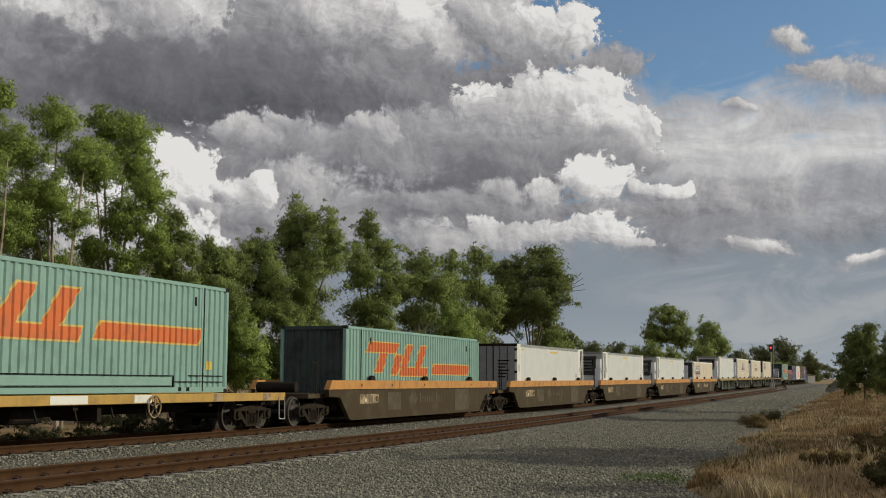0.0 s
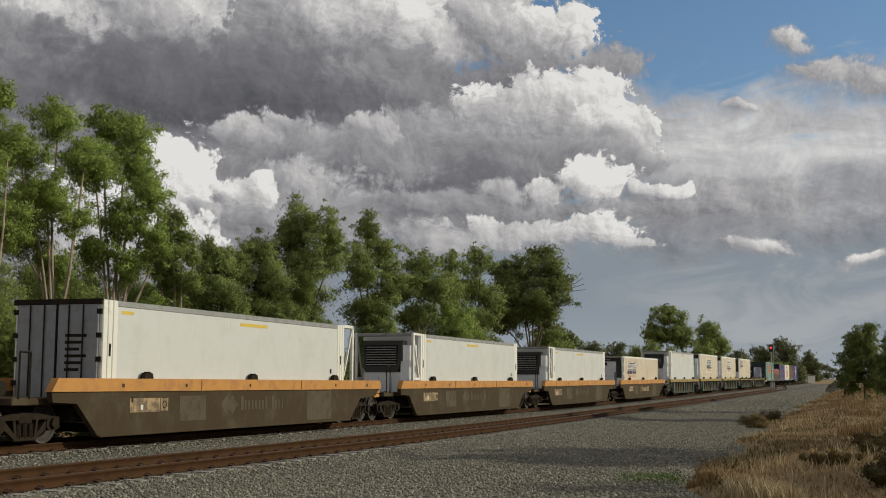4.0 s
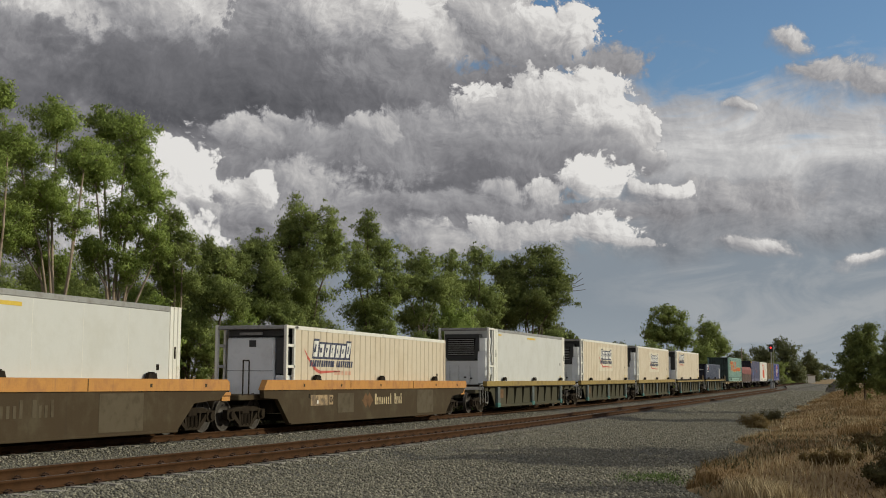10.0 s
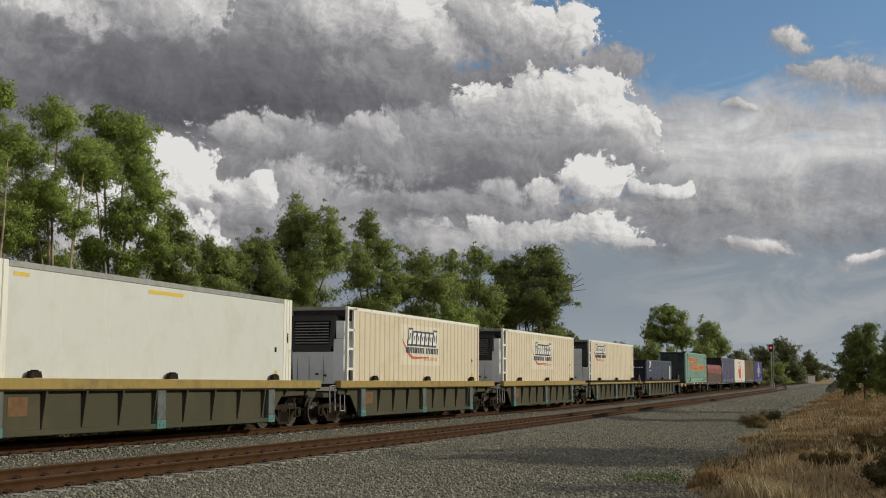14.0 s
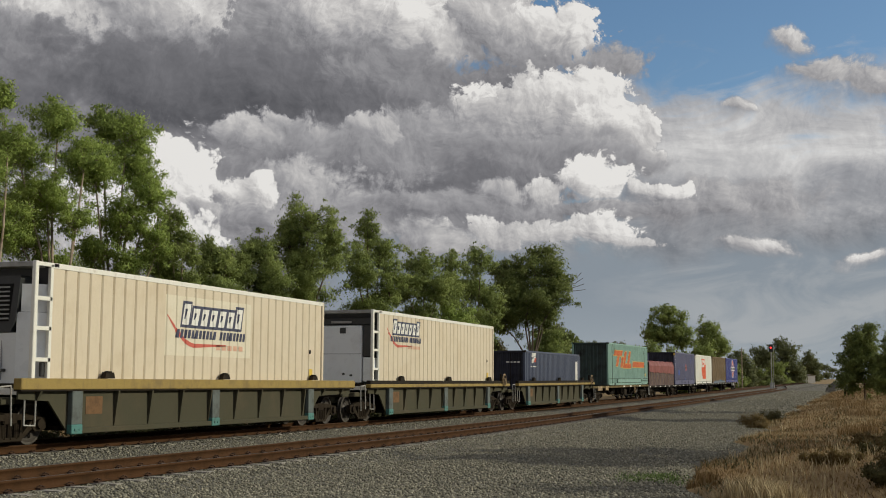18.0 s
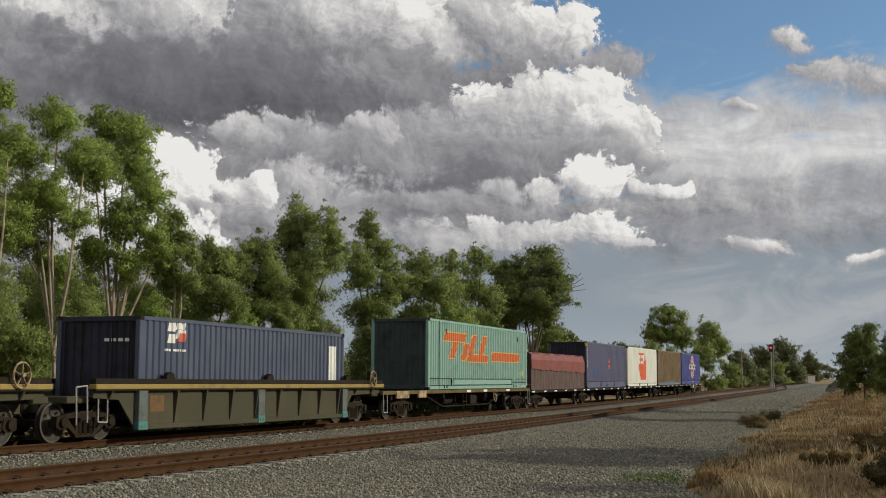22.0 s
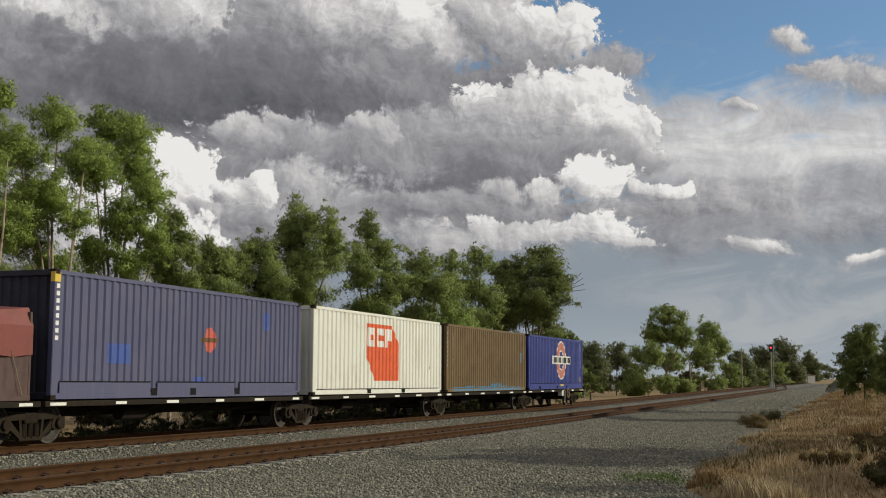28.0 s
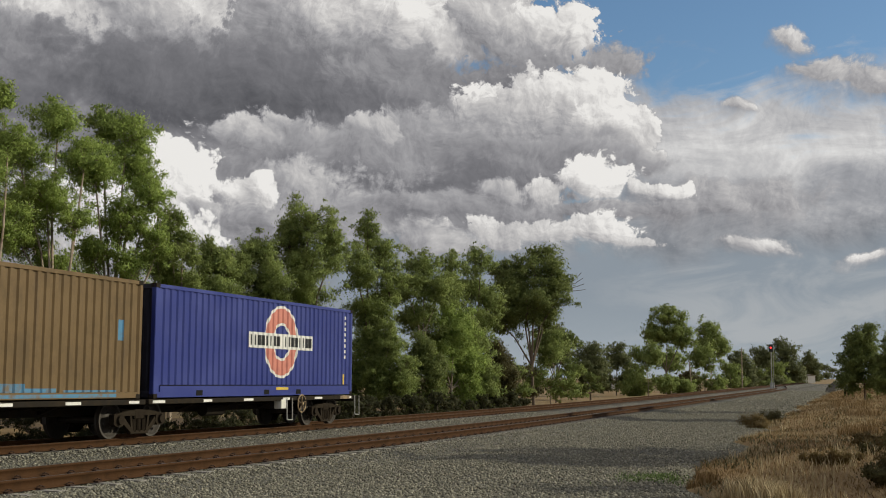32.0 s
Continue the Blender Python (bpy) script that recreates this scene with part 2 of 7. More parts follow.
# ---- mesh helpers ----
class Builder:
    """Collects boxes, prisms, tubes and strips for one mesh."""

    def __init__(self):
        self.v, self.f = [], []

    def add(self, verts, faces):
        n = len(self.v)
        self.v.extend(tuple(p) for p in verts)
        self.f.extend(tuple(i + n for i in f) for f in faces)
        return self

    def box(self, x0, x1, y0, y1, z0, z1, bev=0.0):
        if bev <= 0:
            return self.add([(x, y, z) for x in (x0, x1) for y in (y0, y1) for z in (z0, z1)],
                            [(0, 1, 3, 2), (4, 6, 7, 5), (0, 4, 5, 1), (2, 3, 7, 6), (0, 2, 6, 4), (1, 5, 7, 3)])
        b = bev
        ring = [(x0 + b, y0), (x1 - b, y0), (x1, y0 + b), (x1, y1 - b), (x1 - b, y1), (x0 + b, y1), (x0, y1 - b), (x0, y0 + b)]
        inner = [(x0 + b, y0 + b), (x1 - b, y0 + b), (x1 - b, y0 + b), (x1 - b, y1 - b), (x1 - b, y1 - b), (x0 + b, y1 - b), (x0 + b, y1 - b), (x0 + b, y0 + b)]
        levels = [(inner, z0), (ring, z0 + b), (ring, z1 - b), (inner, z1)]
        verts = [(x, y, z) for r, z in levels for x, y in r]
        faces = [(k * 8 + i, k * 8 + (i + 1) % 8, k * 8 + 8 + (i + 1) % 8, k * 8 + 8 + i) for k in range(3) for i in range(8)]
        faces += [(7, 5, 3, 1), (25, 27, 29, 31)]
        return self.add(verts, faces)

    def prism(self, outline, lo, hi, axis="x"):
        """outline: points (a, b) in the plane across the axis; x: (y, z); y: (x, z); z: (x, y)."""
        def at(a, b, c):
            return (c, a, b) if axis == "x" else (a, c, b) if axis == "y" else (a, b, c)
        n = len(outline)
        verts = [at(a, b, lo) for a, b in outline] + [at(a, b, hi) for a, b in outline]
        faces = [(i, (i + 1) % n, n + (i + 1) % n, n + i) for i in range(n)]
        return self.add(verts, faces + [tuple(range(n))[::-1], tuple(range(n, 2 * n))])

    def tube(self, a, b, r0, r1=None, n=8, caps=True):
        a, b = Vector(a), Vector(b)
        r1 = r0 if r1 is None else r1
        d = (b - a).normalized()
        u = d.orthogonal().normalized()
        w = d.cross(u)
        verts = [p + (u * math.cos(k * math.tau / n) + w * math.sin(k * math.tau / n)) * r for p, r in ((a, r0), (b, r1)) for k in range(n)]
        faces = [(i, (i + 1) % n, n + (i + 1) % n, n + i) for i in range(n)]
        if caps:
            faces += [tuple(range(n))[::-1], tuple(range(n, 2 * n))]
        return self.add(verts, faces)

    def bent(self, points, r, n=6):
        for a, b in zip(points, points[1:]):
            self.tube(a, b, r, n=n)
        return self

    def bar(self, a, b, w, h):
        """A square bar from a to b."""
        a, b = Vector(a), Vector(b)
        d = (b - a).normalized()
        up = Vector((0, 0, 1)) if abs(d.z) < 0.9 else Vector((0, 1, 0))
        u = d.cross(up).normalized() * w / 2
        v = u.cross(d).normalized() * h / 2
        verts = [p + su * u + sv * v for p in (a, b) for su, sv in ((-1, -1), (1, -1), (1, 1), (-1, 1))]
        return self.add(verts, [(0, 1, 2, 3), (7, 6, 5, 4), (0, 4, 5, 1), (1, 5, 6, 2), (2, 6, 7, 3), (3, 7, 4, 0)])

    def ring(self, c, r, thick, axis="x", n=20, m=6):
        verts, faces = [], []
        for i in range(n):
            a = math.tau * i / n
            for j in range(m):
                b = math.tau * j / m
                rr, h = r + thick * math.cos(b), thick * math.sin(b)
                p = (h, rr * math.cos(a), rr * math.sin(a)) if axis == "x" else (rr * math.cos(a), h, rr * math.sin(a))
                verts.append((c[0] + p[0], c[1] + p[1], c[2] + p[2]))
        for i in range(n):
            for j in range(m):
                faces.append((i * m + j, ((i + 1) % n) * m + j, ((i + 1) % n) * m + (j + 1) % m, i * m + (j + 1) % m))
        return self.add(verts, faces)

    def lathe(self, profile, c, axis="x", n=24):
        """profile: (along, radius) pairs turned about the axis."""
        verts, faces, m = [], [], len(profile)
        for i in range(n):
            a = math.tau * i / n
            for h, r in profile:
                p = (h, r * math.cos(a), r * math.sin(a)) if axis == "x" else (r * math.cos(a), h, r * math.sin(a)) if axis == "y" else (r * math.cos(a), r * math.sin(a), h)
                verts.append((c[0] + p[0], c[1] + p[1], c[2] + p[2]))
        for i in range(n):
            for j in range(m - 1):
                faces.append((i * m + j, i * m + j + 1, ((i + 1) % n) * m + j + 1, ((i + 1) % n) * m + j))
        return self.add(verts, faces)

    def mesh(self, name):
        me = bpy.data.meshes.new(name)
        me.from_pydata(self.v, [], self.f)
        bm = bmesh.new()
        bm.from_mesh(me)
        bmesh.ops.recalc_face_normals(bm, faces=bm.faces)
        bm.to_mesh(me)
        bm.free()
        return me


def part(name, shape, material, parent, label="", at=(0, 0, 0)):
    """One mesh object under a thing or a part."""
    me = shape.mesh(name) if isinstance(shape, Builder) else shape
    if material is not None and not me.materials:
        me.materials.append(material)
    ob = new(name, me)
    ob.parent = parent
    ob.location = at
    return tagged(ob, label)


def thing(name, label, category, group="", m=None, kind=""):
    ob = new(name)
    ob.empty_display_size = 0.3
    if m is not None:
        ob.matrix_basis = m
    return tagged(ob, label, category, group, kind)


def solid(name, shape, material, label, category, group="", kind="", at=(0, 0, 0)):
    me = shape.mesh(name) if isinstance(shape, Builder) else shape
    if material is not None and not me.materials:
        me.materials.append(material)
    ob = new(name, me)
    ob.location = at
    return tagged(ob, label, category, group, kind)


def raw_mesh(name, verts, faces_flat, corners):
    """A mesh from number arrays; all faces have the same count of corners."""
    me = bpy.data.meshes.new(name)
    nv, nf = len(verts), len(faces_flat) // corners
    me.vertices.add(nv)
    me.vertices.foreach_set("co", np.asarray(verts, dtype=np.float32).ravel())
    me.loops.add(nf * corners)
    me.loops.foreach_set("vertex_index", np.asarray(faces_flat, dtype=np.int32))
    me.polygons.add(nf)
    me.polygons.foreach_set("loop_start", np.arange(0, nf * corners, corners, dtype=np.int32))
    me.update(calc_edges=True)
    return me


# ---- materials ----
def material(name, base, rough=0.6, metal=0.0, second=None, mix_scale=3.0, mix_range=(0.45, 0.7), fine_scale=40.0, fine=0.12,
             streak=None, streak_amount=0.5, bump=0.0, bump_scale=60.0, spec=0.5, per_object=0.0):
    """A painted or worn surface: base colour, patches of a second colour, fine grain, downward streaks and relief."""
    m = bpy.data.materials.new(name)
    m.use_nodes = True
    t = m.node_tree
    b = t.nodes["Principled BSDF"]
    co = t.nodes.new("ShaderNodeTexCoord").outputs["Object"]
    col = (*base, 1.0)
    base_node = t.nodes.new("ShaderNodeRGB")
    base_node.outputs[0].default_value = col
    col = base_node.outputs[0]
    f = grain(t, co, fine_scale, 5.0, 0.6).outputs["Fac"]
    dim = span(t, f, 0.25, 0.75, 1.0 - fine, 1.0 + fine, smooth=False)
    col = mixed(t, 1.0, col, scaled_grey(t, dim), "MULTIPLY")
    patch = grain(t, co, mix_scale, 7.0, 0.65)
    if second is not None:
        col = mixed(t, span(t, patch.outputs["Fac"], *mix_range), col, second)
    if streak is not None:
        s1 = grain(t, moved(t, co, (0, 0, 0), (5.0, 5.0, 0.35)), 1.6, 6.0, 0.7).outputs["Fac"]
        col = mixed(t, calc(t, "MULTIPLY", span(t, s1, 0.52, 0.78), streak_amount), col, streak)
    if per_object:
        info = t.nodes.new("ShaderNodeObjectInfo")
        col = mixed(t, 1.0, col, scaled_grey(t, span(t, info.outputs["Random"], 0, 1, 1 - per_object, 1 + per_object, smooth=False)), "MULTIPLY")
    t.links.new(col, b.inputs["Base Color"])
    r = span(t, patch.outputs["Fac"], 0.3, 0.7, max(rough - 0.1, 0.03), min(rough + 0.12, 1.0))
    t.links.new(r, b.inputs["Roughness"])
    b.inputs["Metallic"].default_value = metal
    b.inputs["Specular IOR Level"].default_value = spec if rough < 0.75 else 0.12
    if bump:
        bn = t.nodes.new("ShaderNodeBump")
        bn.inputs["Strength"].default_value = bump
        bn.inputs["Distance"].default_value = 0.02
        t.links.new(grain(t, co, bump_scale, 4.0, 0.6).outputs["Fac"], bn.inputs["Height"])
        t.links.new(bn.outputs[0], b.inputs["Normal"])
    return m


def scaled_grey(t, value):
    n = t.nodes.new("ShaderNodeCombineColor")
    for i in range(3):
        t.links.new(value, n.inputs[i])
    return n.outputs[0]


def glow(name, colour, strength):
    m = bpy.data.materials.new(name)
    m.use_nodes = True
    b = m.node_tree.nodes["Principled BSDF"]
    b.inputs["Base Color"].default_value = (*colour, 1)
    b.inputs["Emission Color"].default_value = (*colour, 1)
    b.inputs["Emission Strength"].default_value = strength
    return m


def leaf_material(name, dark, light, rusty=None):
    m = bpy.data.materials.new(name)
    m.use_nodes = True
    t = m.node_tree
    b = t.nodes["Principled BSDF"]
    geo = t.nodes.new("ShaderNodeNewGeometry")
    col = mixed(t, geo.outputs["Random Per Island"], dark, light)
    co = t.nodes.new("ShaderNodeTexCoord").outputs["Object"]
    big = grain(t, co, 0.7, 3.0, 0.6).outputs["Fac"]
    col = mixed(t, span(t, big, 0.35, 0.7, 0.0, 0.55), col, light)
    if rusty:
        col = mixed(t, span(t, big, 0.6, 0.75, 0.0, 0.8), col, rusty)
    t.links.new(col, b.inputs["Base Color"])
    b.inputs["Roughness"].default_value = 0.7
    b.inputs["Specular IOR Level"].default_value = 0.2
    # a spray of leaves catches the light as a rounded tuft rather than blade by blade
    puff = t.nodes.new("ShaderNodeAttribute")
    puff.attribute_name = "puff"
    both = t.nodes.new("ShaderNodeVectorMath")
    both.operation = "MULTIPLY_ADD"
    t.links.new(geo.outputs["Normal"], both.inputs[0])
    both.inputs[1].default_value = (0.45, 0.45, 0.45)
    t.links.new(puff.outputs["Vector"], both.inputs[2])
    unit = t.nodes.new("ShaderNodeVectorMath")
    unit.operation = "NORMALIZE"
    t.links.new(both.outputs[0], unit.inputs[0])
    t.links.new(unit.outputs[0], b.inputs["Normal"])
    tr = t.nodes.new("ShaderNodeBsdfTranslucent")
    t.links.new(col, tr.inputs["Color"])
    mx = t.nodes.new("ShaderNodeMixShader")
    mx.inputs[0].default_value = 0.30
    t.links.new(b.outputs[0], mx.inputs[1])
    t.links.new(tr.outputs[0], mx.inputs[2])
    t.links.new(mx.outputs[0], t.nodes["Material Output"].inputs[0])
    return m


# far darker versions of the body colours, kept for container end walls
DARK_TEAL = material("dark_teal_end_paint", (0.030, 0.048, 0.044), 0.7, second=(0.018, 0.020, 0.018), mix_scale=1.0, streak=(0.05, 0.10, 0.10), streak_amount=0.5)
DARK_BLUE = material("dark_blue_end_paint", (0.016, 0.017, 0.032), 0.7, second=(0.010, 0.010, 0.014), mix_scale=1.0)
RUST = (0.13, 0.055, 0.028)
TEAL = material("teal_paint", (0.205, 0.335, 0.285), 0.55, second=(0.165, 0.275, 0.235), mix_scale=1.2, streak=(0.14, 0.18, 0.15), streak_amount=0.35)
TEAL_BLUE = material("teal_patch_paint", (0.10, 0.33, 0.33), 0.5, second=(0.07, 0.26, 0.26))
ORANGE = material("orange_paint", (0.60, 0.135, 0.03), 0.5, second=(0.45, 0.12, 0.04), streak=(0.35, 0.16, 0.08), streak_amount=0.4)
YELLOW_EDGE = material("yellow_outline_paint", (0.62, 0.42, 0.10), 0.55, second=(0.5, 0.38, 0.16))
REEFER_WHITE = material("white_insulated_panel", (0.56, 0.56, 0.54), 0.45, second=(0.51, 0.505, 0.475), mix_scale=0.8, streak=(0.5, 0.47, 0.40), streak_amount=0.25, fine=0.04)
WHITE_FRAME = material("white_frame_paint", (0.70, 0.68, 0.62), 0.5, second=(0.45, 0.40, 0.32), mix_scale=2.0, mix_range=(0.55, 0.8), streak=(0.3, 0.2, 0.12), streak_amount=0.35)
CREAM = material("cream_paint", (0.595, 0.510, 0.390), 0.5, second=(0.535, 0.445, 0.325), mix_scale=0.9, streak=(0.42, 0.31, 0.18), streak_amount=0.4, fine=0.06)
# tan that paints shade into the rib grooves; also the rope colour
GROOVE_SHADE_ROPE = material("groove_shade_and_rope_tan", (0.26, 0.20, 0.12), 0.7)
GREY_METAL = material("grey_roof_edge", (0.30, 0.30, 0.29), 0.5, metal=0.3, second=(0.22, 0.21, 0.20))
GREY_DOOR = material("grey_door_panel", (0.26, 0.27, 0.28), 0.55, second=(0.20, 0.20, 0.20), streak=(0.12, 0.1, 0.09), streak_amount=0.4)
UNIT_WHITE = material("white_unit_cover", (0.70, 0.72, 0.74), 0.35, second=(0.6, 0.61, 0.62), mix_scale=1.4, fine=0.03)
UNIT_BLACK = material("black_plastic", (0.022, 0.024, 0.026), 0.45, second=(0.04, 0.04, 0.04))
DARK_GAP = material("dark_recess", (0.012, 0.012, 0.012), 0.9)
NAVY = material("navy_paint", (0.050, 0.062, 0.105), 0.5, second=(0.065, 0.075, 0.115), mix_scale=1.3, streak=(0.10, 0.10, 0.13), streak_amount=0.35)
FADED_BLUE = material("faded_blue_paint", (0.068, 0.068, 0.136), 0.6, second=(0.086, 0.082, 0.142), mix_scale=0.9, streak=(0.15, 0.16, 0.23), streak_amount=0.4)
FRESH_BLUE = material("fresh_blue_patch_paint", (0.045, 0.085, 0.30), 0.5, second=(0.04, 0.07, 0.26))
ROYAL_BLUE = material("royal_blue_paint", (0.022, 0.034, 0.19), 0.45, second=(0.028, 0.042, 0.215), mix_scale=1.0, streak=(0.05, 0.06, 0.20), streak_amount=0.3)
SIGN_PALE = material("faded_pale_sign_film", (0.64, 0.58, 0.46), 0.5, second=(0.60, 0.52, 0.39), mix_scale=1.5)
OFF_WHITE = material("off_white_paint", (0.68, 0.665, 0.60), 0.5, second=(0.61, 0.58, 0.50), mix_scale=0.9, streak=(0.45, 0.37, 0.25), streak_amount=0.3, fine=0.05)
VERMILION = material("vermilion_paint", (0.66, 0.10, 0.025), 0.5, second=(0.55, 0.09, 0.03))
BROWN_PAINT = material("brown_paint", (0.130, 0.078, 0.026), 0.65, second=(0.100, 0.062, 0.024), mix_scale=1.1, streak=(0.075, 0.045, 0.022), streak_amount=0.6)
# much darker brown, used on the brown container's end walls
DARK_BROWN = material("dark_brown_end_paint", (0.040, 0.030, 0.022), 0.75, second=(0.026, 0.020, 0.016))
SKY_BLUE = material("old_blue_undercoat", (0.06, 0.19, 0.33), 0.6, second=(0.14, 0.11, 0.08), mix_scale=3.0)
TARP_RED = material("red_tarpaulin", (0.180, 0.036, 0.027), 0.6, second=(0.135, 0.041, 0.032), mix_scale=1.2, streak=(0.090, 0.036, 0.027), streak_amount=0.5, bump=0.4, bump_scale=6.0)
TARP_DARK = material("dark_maroon_panel", (0.075, 0.038, 0.032), 0.7, second=(0.055, 0.035, 0.030), streak=(0.10, 0.07, 0.05), streak_amount=0.4)
PINK_RING = material("faded_red_ring_paint", (0.55, 0.20, 0.15), 0.55, second=(0.45, 0.16, 0.13))
WHITE_PAINT = material("white_lettering_paint", (0.72, 0.70, 0.66), 0.5, second=(0.6, 0.58, 0.54))
BLACK_PAINT = material("black_lettering_paint", (0.02, 0.02, 0.022), 0.5)
NAVY_LOGO = material("dark_blue_logo_paint", (0.04, 0.045, 0.085), 0.5)
RED_LOGO = material("red_logo_paint", (0.50, 0.10, 0.07), 0.5)
SALMON_LOGO = material("pale_red_lettering_paint", (0.58, 0.34, 0.24), 0.5)
HOOP_GREY = material("worn_grey_handrail", (0.33, 0.32, 0.30), 0.6, second=(0.2, 0.17, 0.14))
YELLOW_LABEL = material("yellow_label", (0.62, 0.43, 0.05), 0.5, second=(0.5, 0.36, 0.08))
WAGON_ORANGE = material("wagon_orange_paint", (0.47, 0.215, 0.045), 0.6, second=(0.36, 0.16, 0.05), mix_scale=2.0, streak=(0.22, 0.11, 0.05), streak_amount=0.6)
WAGON_BROWN = material("grimy_brown_steel", (0.056, 0.039, 0.022), 0.78, second=(0.086, 0.070, 0.045), mix_scale=0.7, streak=(0.047, 0.034, 0.022), streak_amount=0.7)
WAGON_PATCH = material("patched_grey_brown_paint", (0.092, 0.074, 0.049), 0.75, second=(0.068, 0.052, 0.033), mix_scale=2.5)
STENCIL = material("worn_cream_stencil", (0.36, 0.25, 0.13), 0.7, second=(0.13, 0.09, 0.055), mix_scale=4.0, mix_range=(0.40, 0.60))
WAGON_GREEN = material("grimy_olive_steel", (0.060, 0.056, 0.036), 0.78, second=(0.080, 0.068, 0.045), mix_scale=0.9, streak=(0.06, 0.05, 0.035), streak_amount=0.6)
WAGON_YELLOW = material("wagon_olive_yellow_paint", (0.27, 0.185, 0.042), 0.65, second=(0.19, 0.13, 0.045), mix_scale=1.8, streak=(0.11, 0.085, 0.04), streak_amount=0.6)
DECK_OLIVE = material("grimy_olive_deck_sill", (0.125, 0.092, 0.040), 0.78, second=(0.07, 0.05, 0.03), mix_scale=1.6, streak=(0.05, 0.035, 0.02), streak_amount=0.6)
STEP_YELLOW = material("wagon_mustard_paint", (0.42, 0.25, 0.05), 0.65, second=(0.28, 0.17, 0.05), mix_scale=1.5, streak=(0.14, 0.09, 0.04), streak_amount=0.6)
UNDERFRAME = material("black_grime_underframe", (0.020, 0.016, 0.012), 0.9, second=(0.036, 0.027, 0.018))
BOGIE_STEEL = material("brown_grime_cast_steel", (0.026, 0.019, 0.012), 0.9, second=(0.017, 0.012, 0.009), mix_scale=4.0, bump=0.3)
WHEEL_STEEL = material("worn_wheel_steel", (0.036, 0.028, 0.022), 0.65, metal=0.2, second=(0.035, 0.027, 0.021))
TYRE_STEEL = material("bright_wheel_rim", (0.070, 0.060, 0.050), 0.6, metal=0.2, second=(0.04, 0.032, 0.026))
RAIL_RUST = material("rusty_rail_web", (0.058, 0.027, 0.011), 0.85, second=(0.040, 0.021, 0.010), mix_scale=3.0, bump=0.2)
RAIL_HEAD = material("worn_rail_head", (0.085, 0.062, 0.048), 0.6, metal=0.2, second=(0.06, 0.04, 0.03))
CLIP_STEEL = material("dark_rail_clip", (0.045, 0.028, 0.022), 0.8)
CONCRETE = material("dusty_sleeper_concrete", (0.30, 0.28, 0.25), 0.9, second=(0.22, 0.20, 0.17), bump=0.3)
BARK_PALE = material("pale_gum_bark", (0.36, 0.29, 0.22), 0.85, second=(0.20, 0.15, 0.11), mix_scale=2.0, bump=0.3, bump_scale=12)
BARK_DARK = material("grey_brown_bark", (0.13, 0.10, 0.075), 0.9, second=(0.20, 0.16, 0.12), mix_scale=2.0, bump=0.4, bump_scale=10)
LEAF_GREEN = leaf_material("gum_leaves", (0.135, 0.178, 0.048), (0.314, 0.370, 0.110))
LEAF_BRIGHT = leaf_material("fresh_gum_leaves", (0.157, 0.226, 0.044), (0.353, 0.439, 0.110))
LEAF_DARK = leaf_material("dark_gum_leaves", (0.091, 0.123, 0.036), (0.222, 0.257, 0.077))
LEAF_DULL = leaf_material("dull_far_leaves", (0.091, 0.109, 0.046), (0.194, 0.205, 0.089))
LEAF_RUST = leaf_material("browning_leaves", (0.070, 0.066, 0.028), (0.13, 0.115, 0.045), (0.14, 0.07, 0.03))
LEAF_BANK = leaf_material("dry_brown_weed_leaves", (0.115, 0.085, 0.034), (0.235, 0.165, 0.068))
# leaf colour deepened to carry the shade beneath the wagons
LEAF_SCRUB = leaf_material("shade_dark_scrub_leaves", (0.026, 0.030, 0.013), (0.070, 0.070, 0.028))
BLUE_GREY = material("blue_grey_post_paint", (0.085, 0.100, 0.096), 0.7, second=(0.06, 0.066, 0.06), streak=(0.05, 0.045, 0.035), streak_amount=0.5)
FOOT_TEAL = material("dull_teal_foot_paint", (0.055, 0.17, 0.155), 0.65, second=(0.05, 0.10, 0.09))
RUST_PANEL = material("rust_brown_panel", (0.155, 0.088, 0.045), 0.8, second=(0.10, 0.06, 0.035), mix_scale=3.0)
PEELED_CREAM = material("peeling_cream_lettering", (0.46, 0.37, 0.22), 0.7, second=(0.10, 0.07, 0.045), mix_scale=5.0, mix_range=(0.50, 0.66))
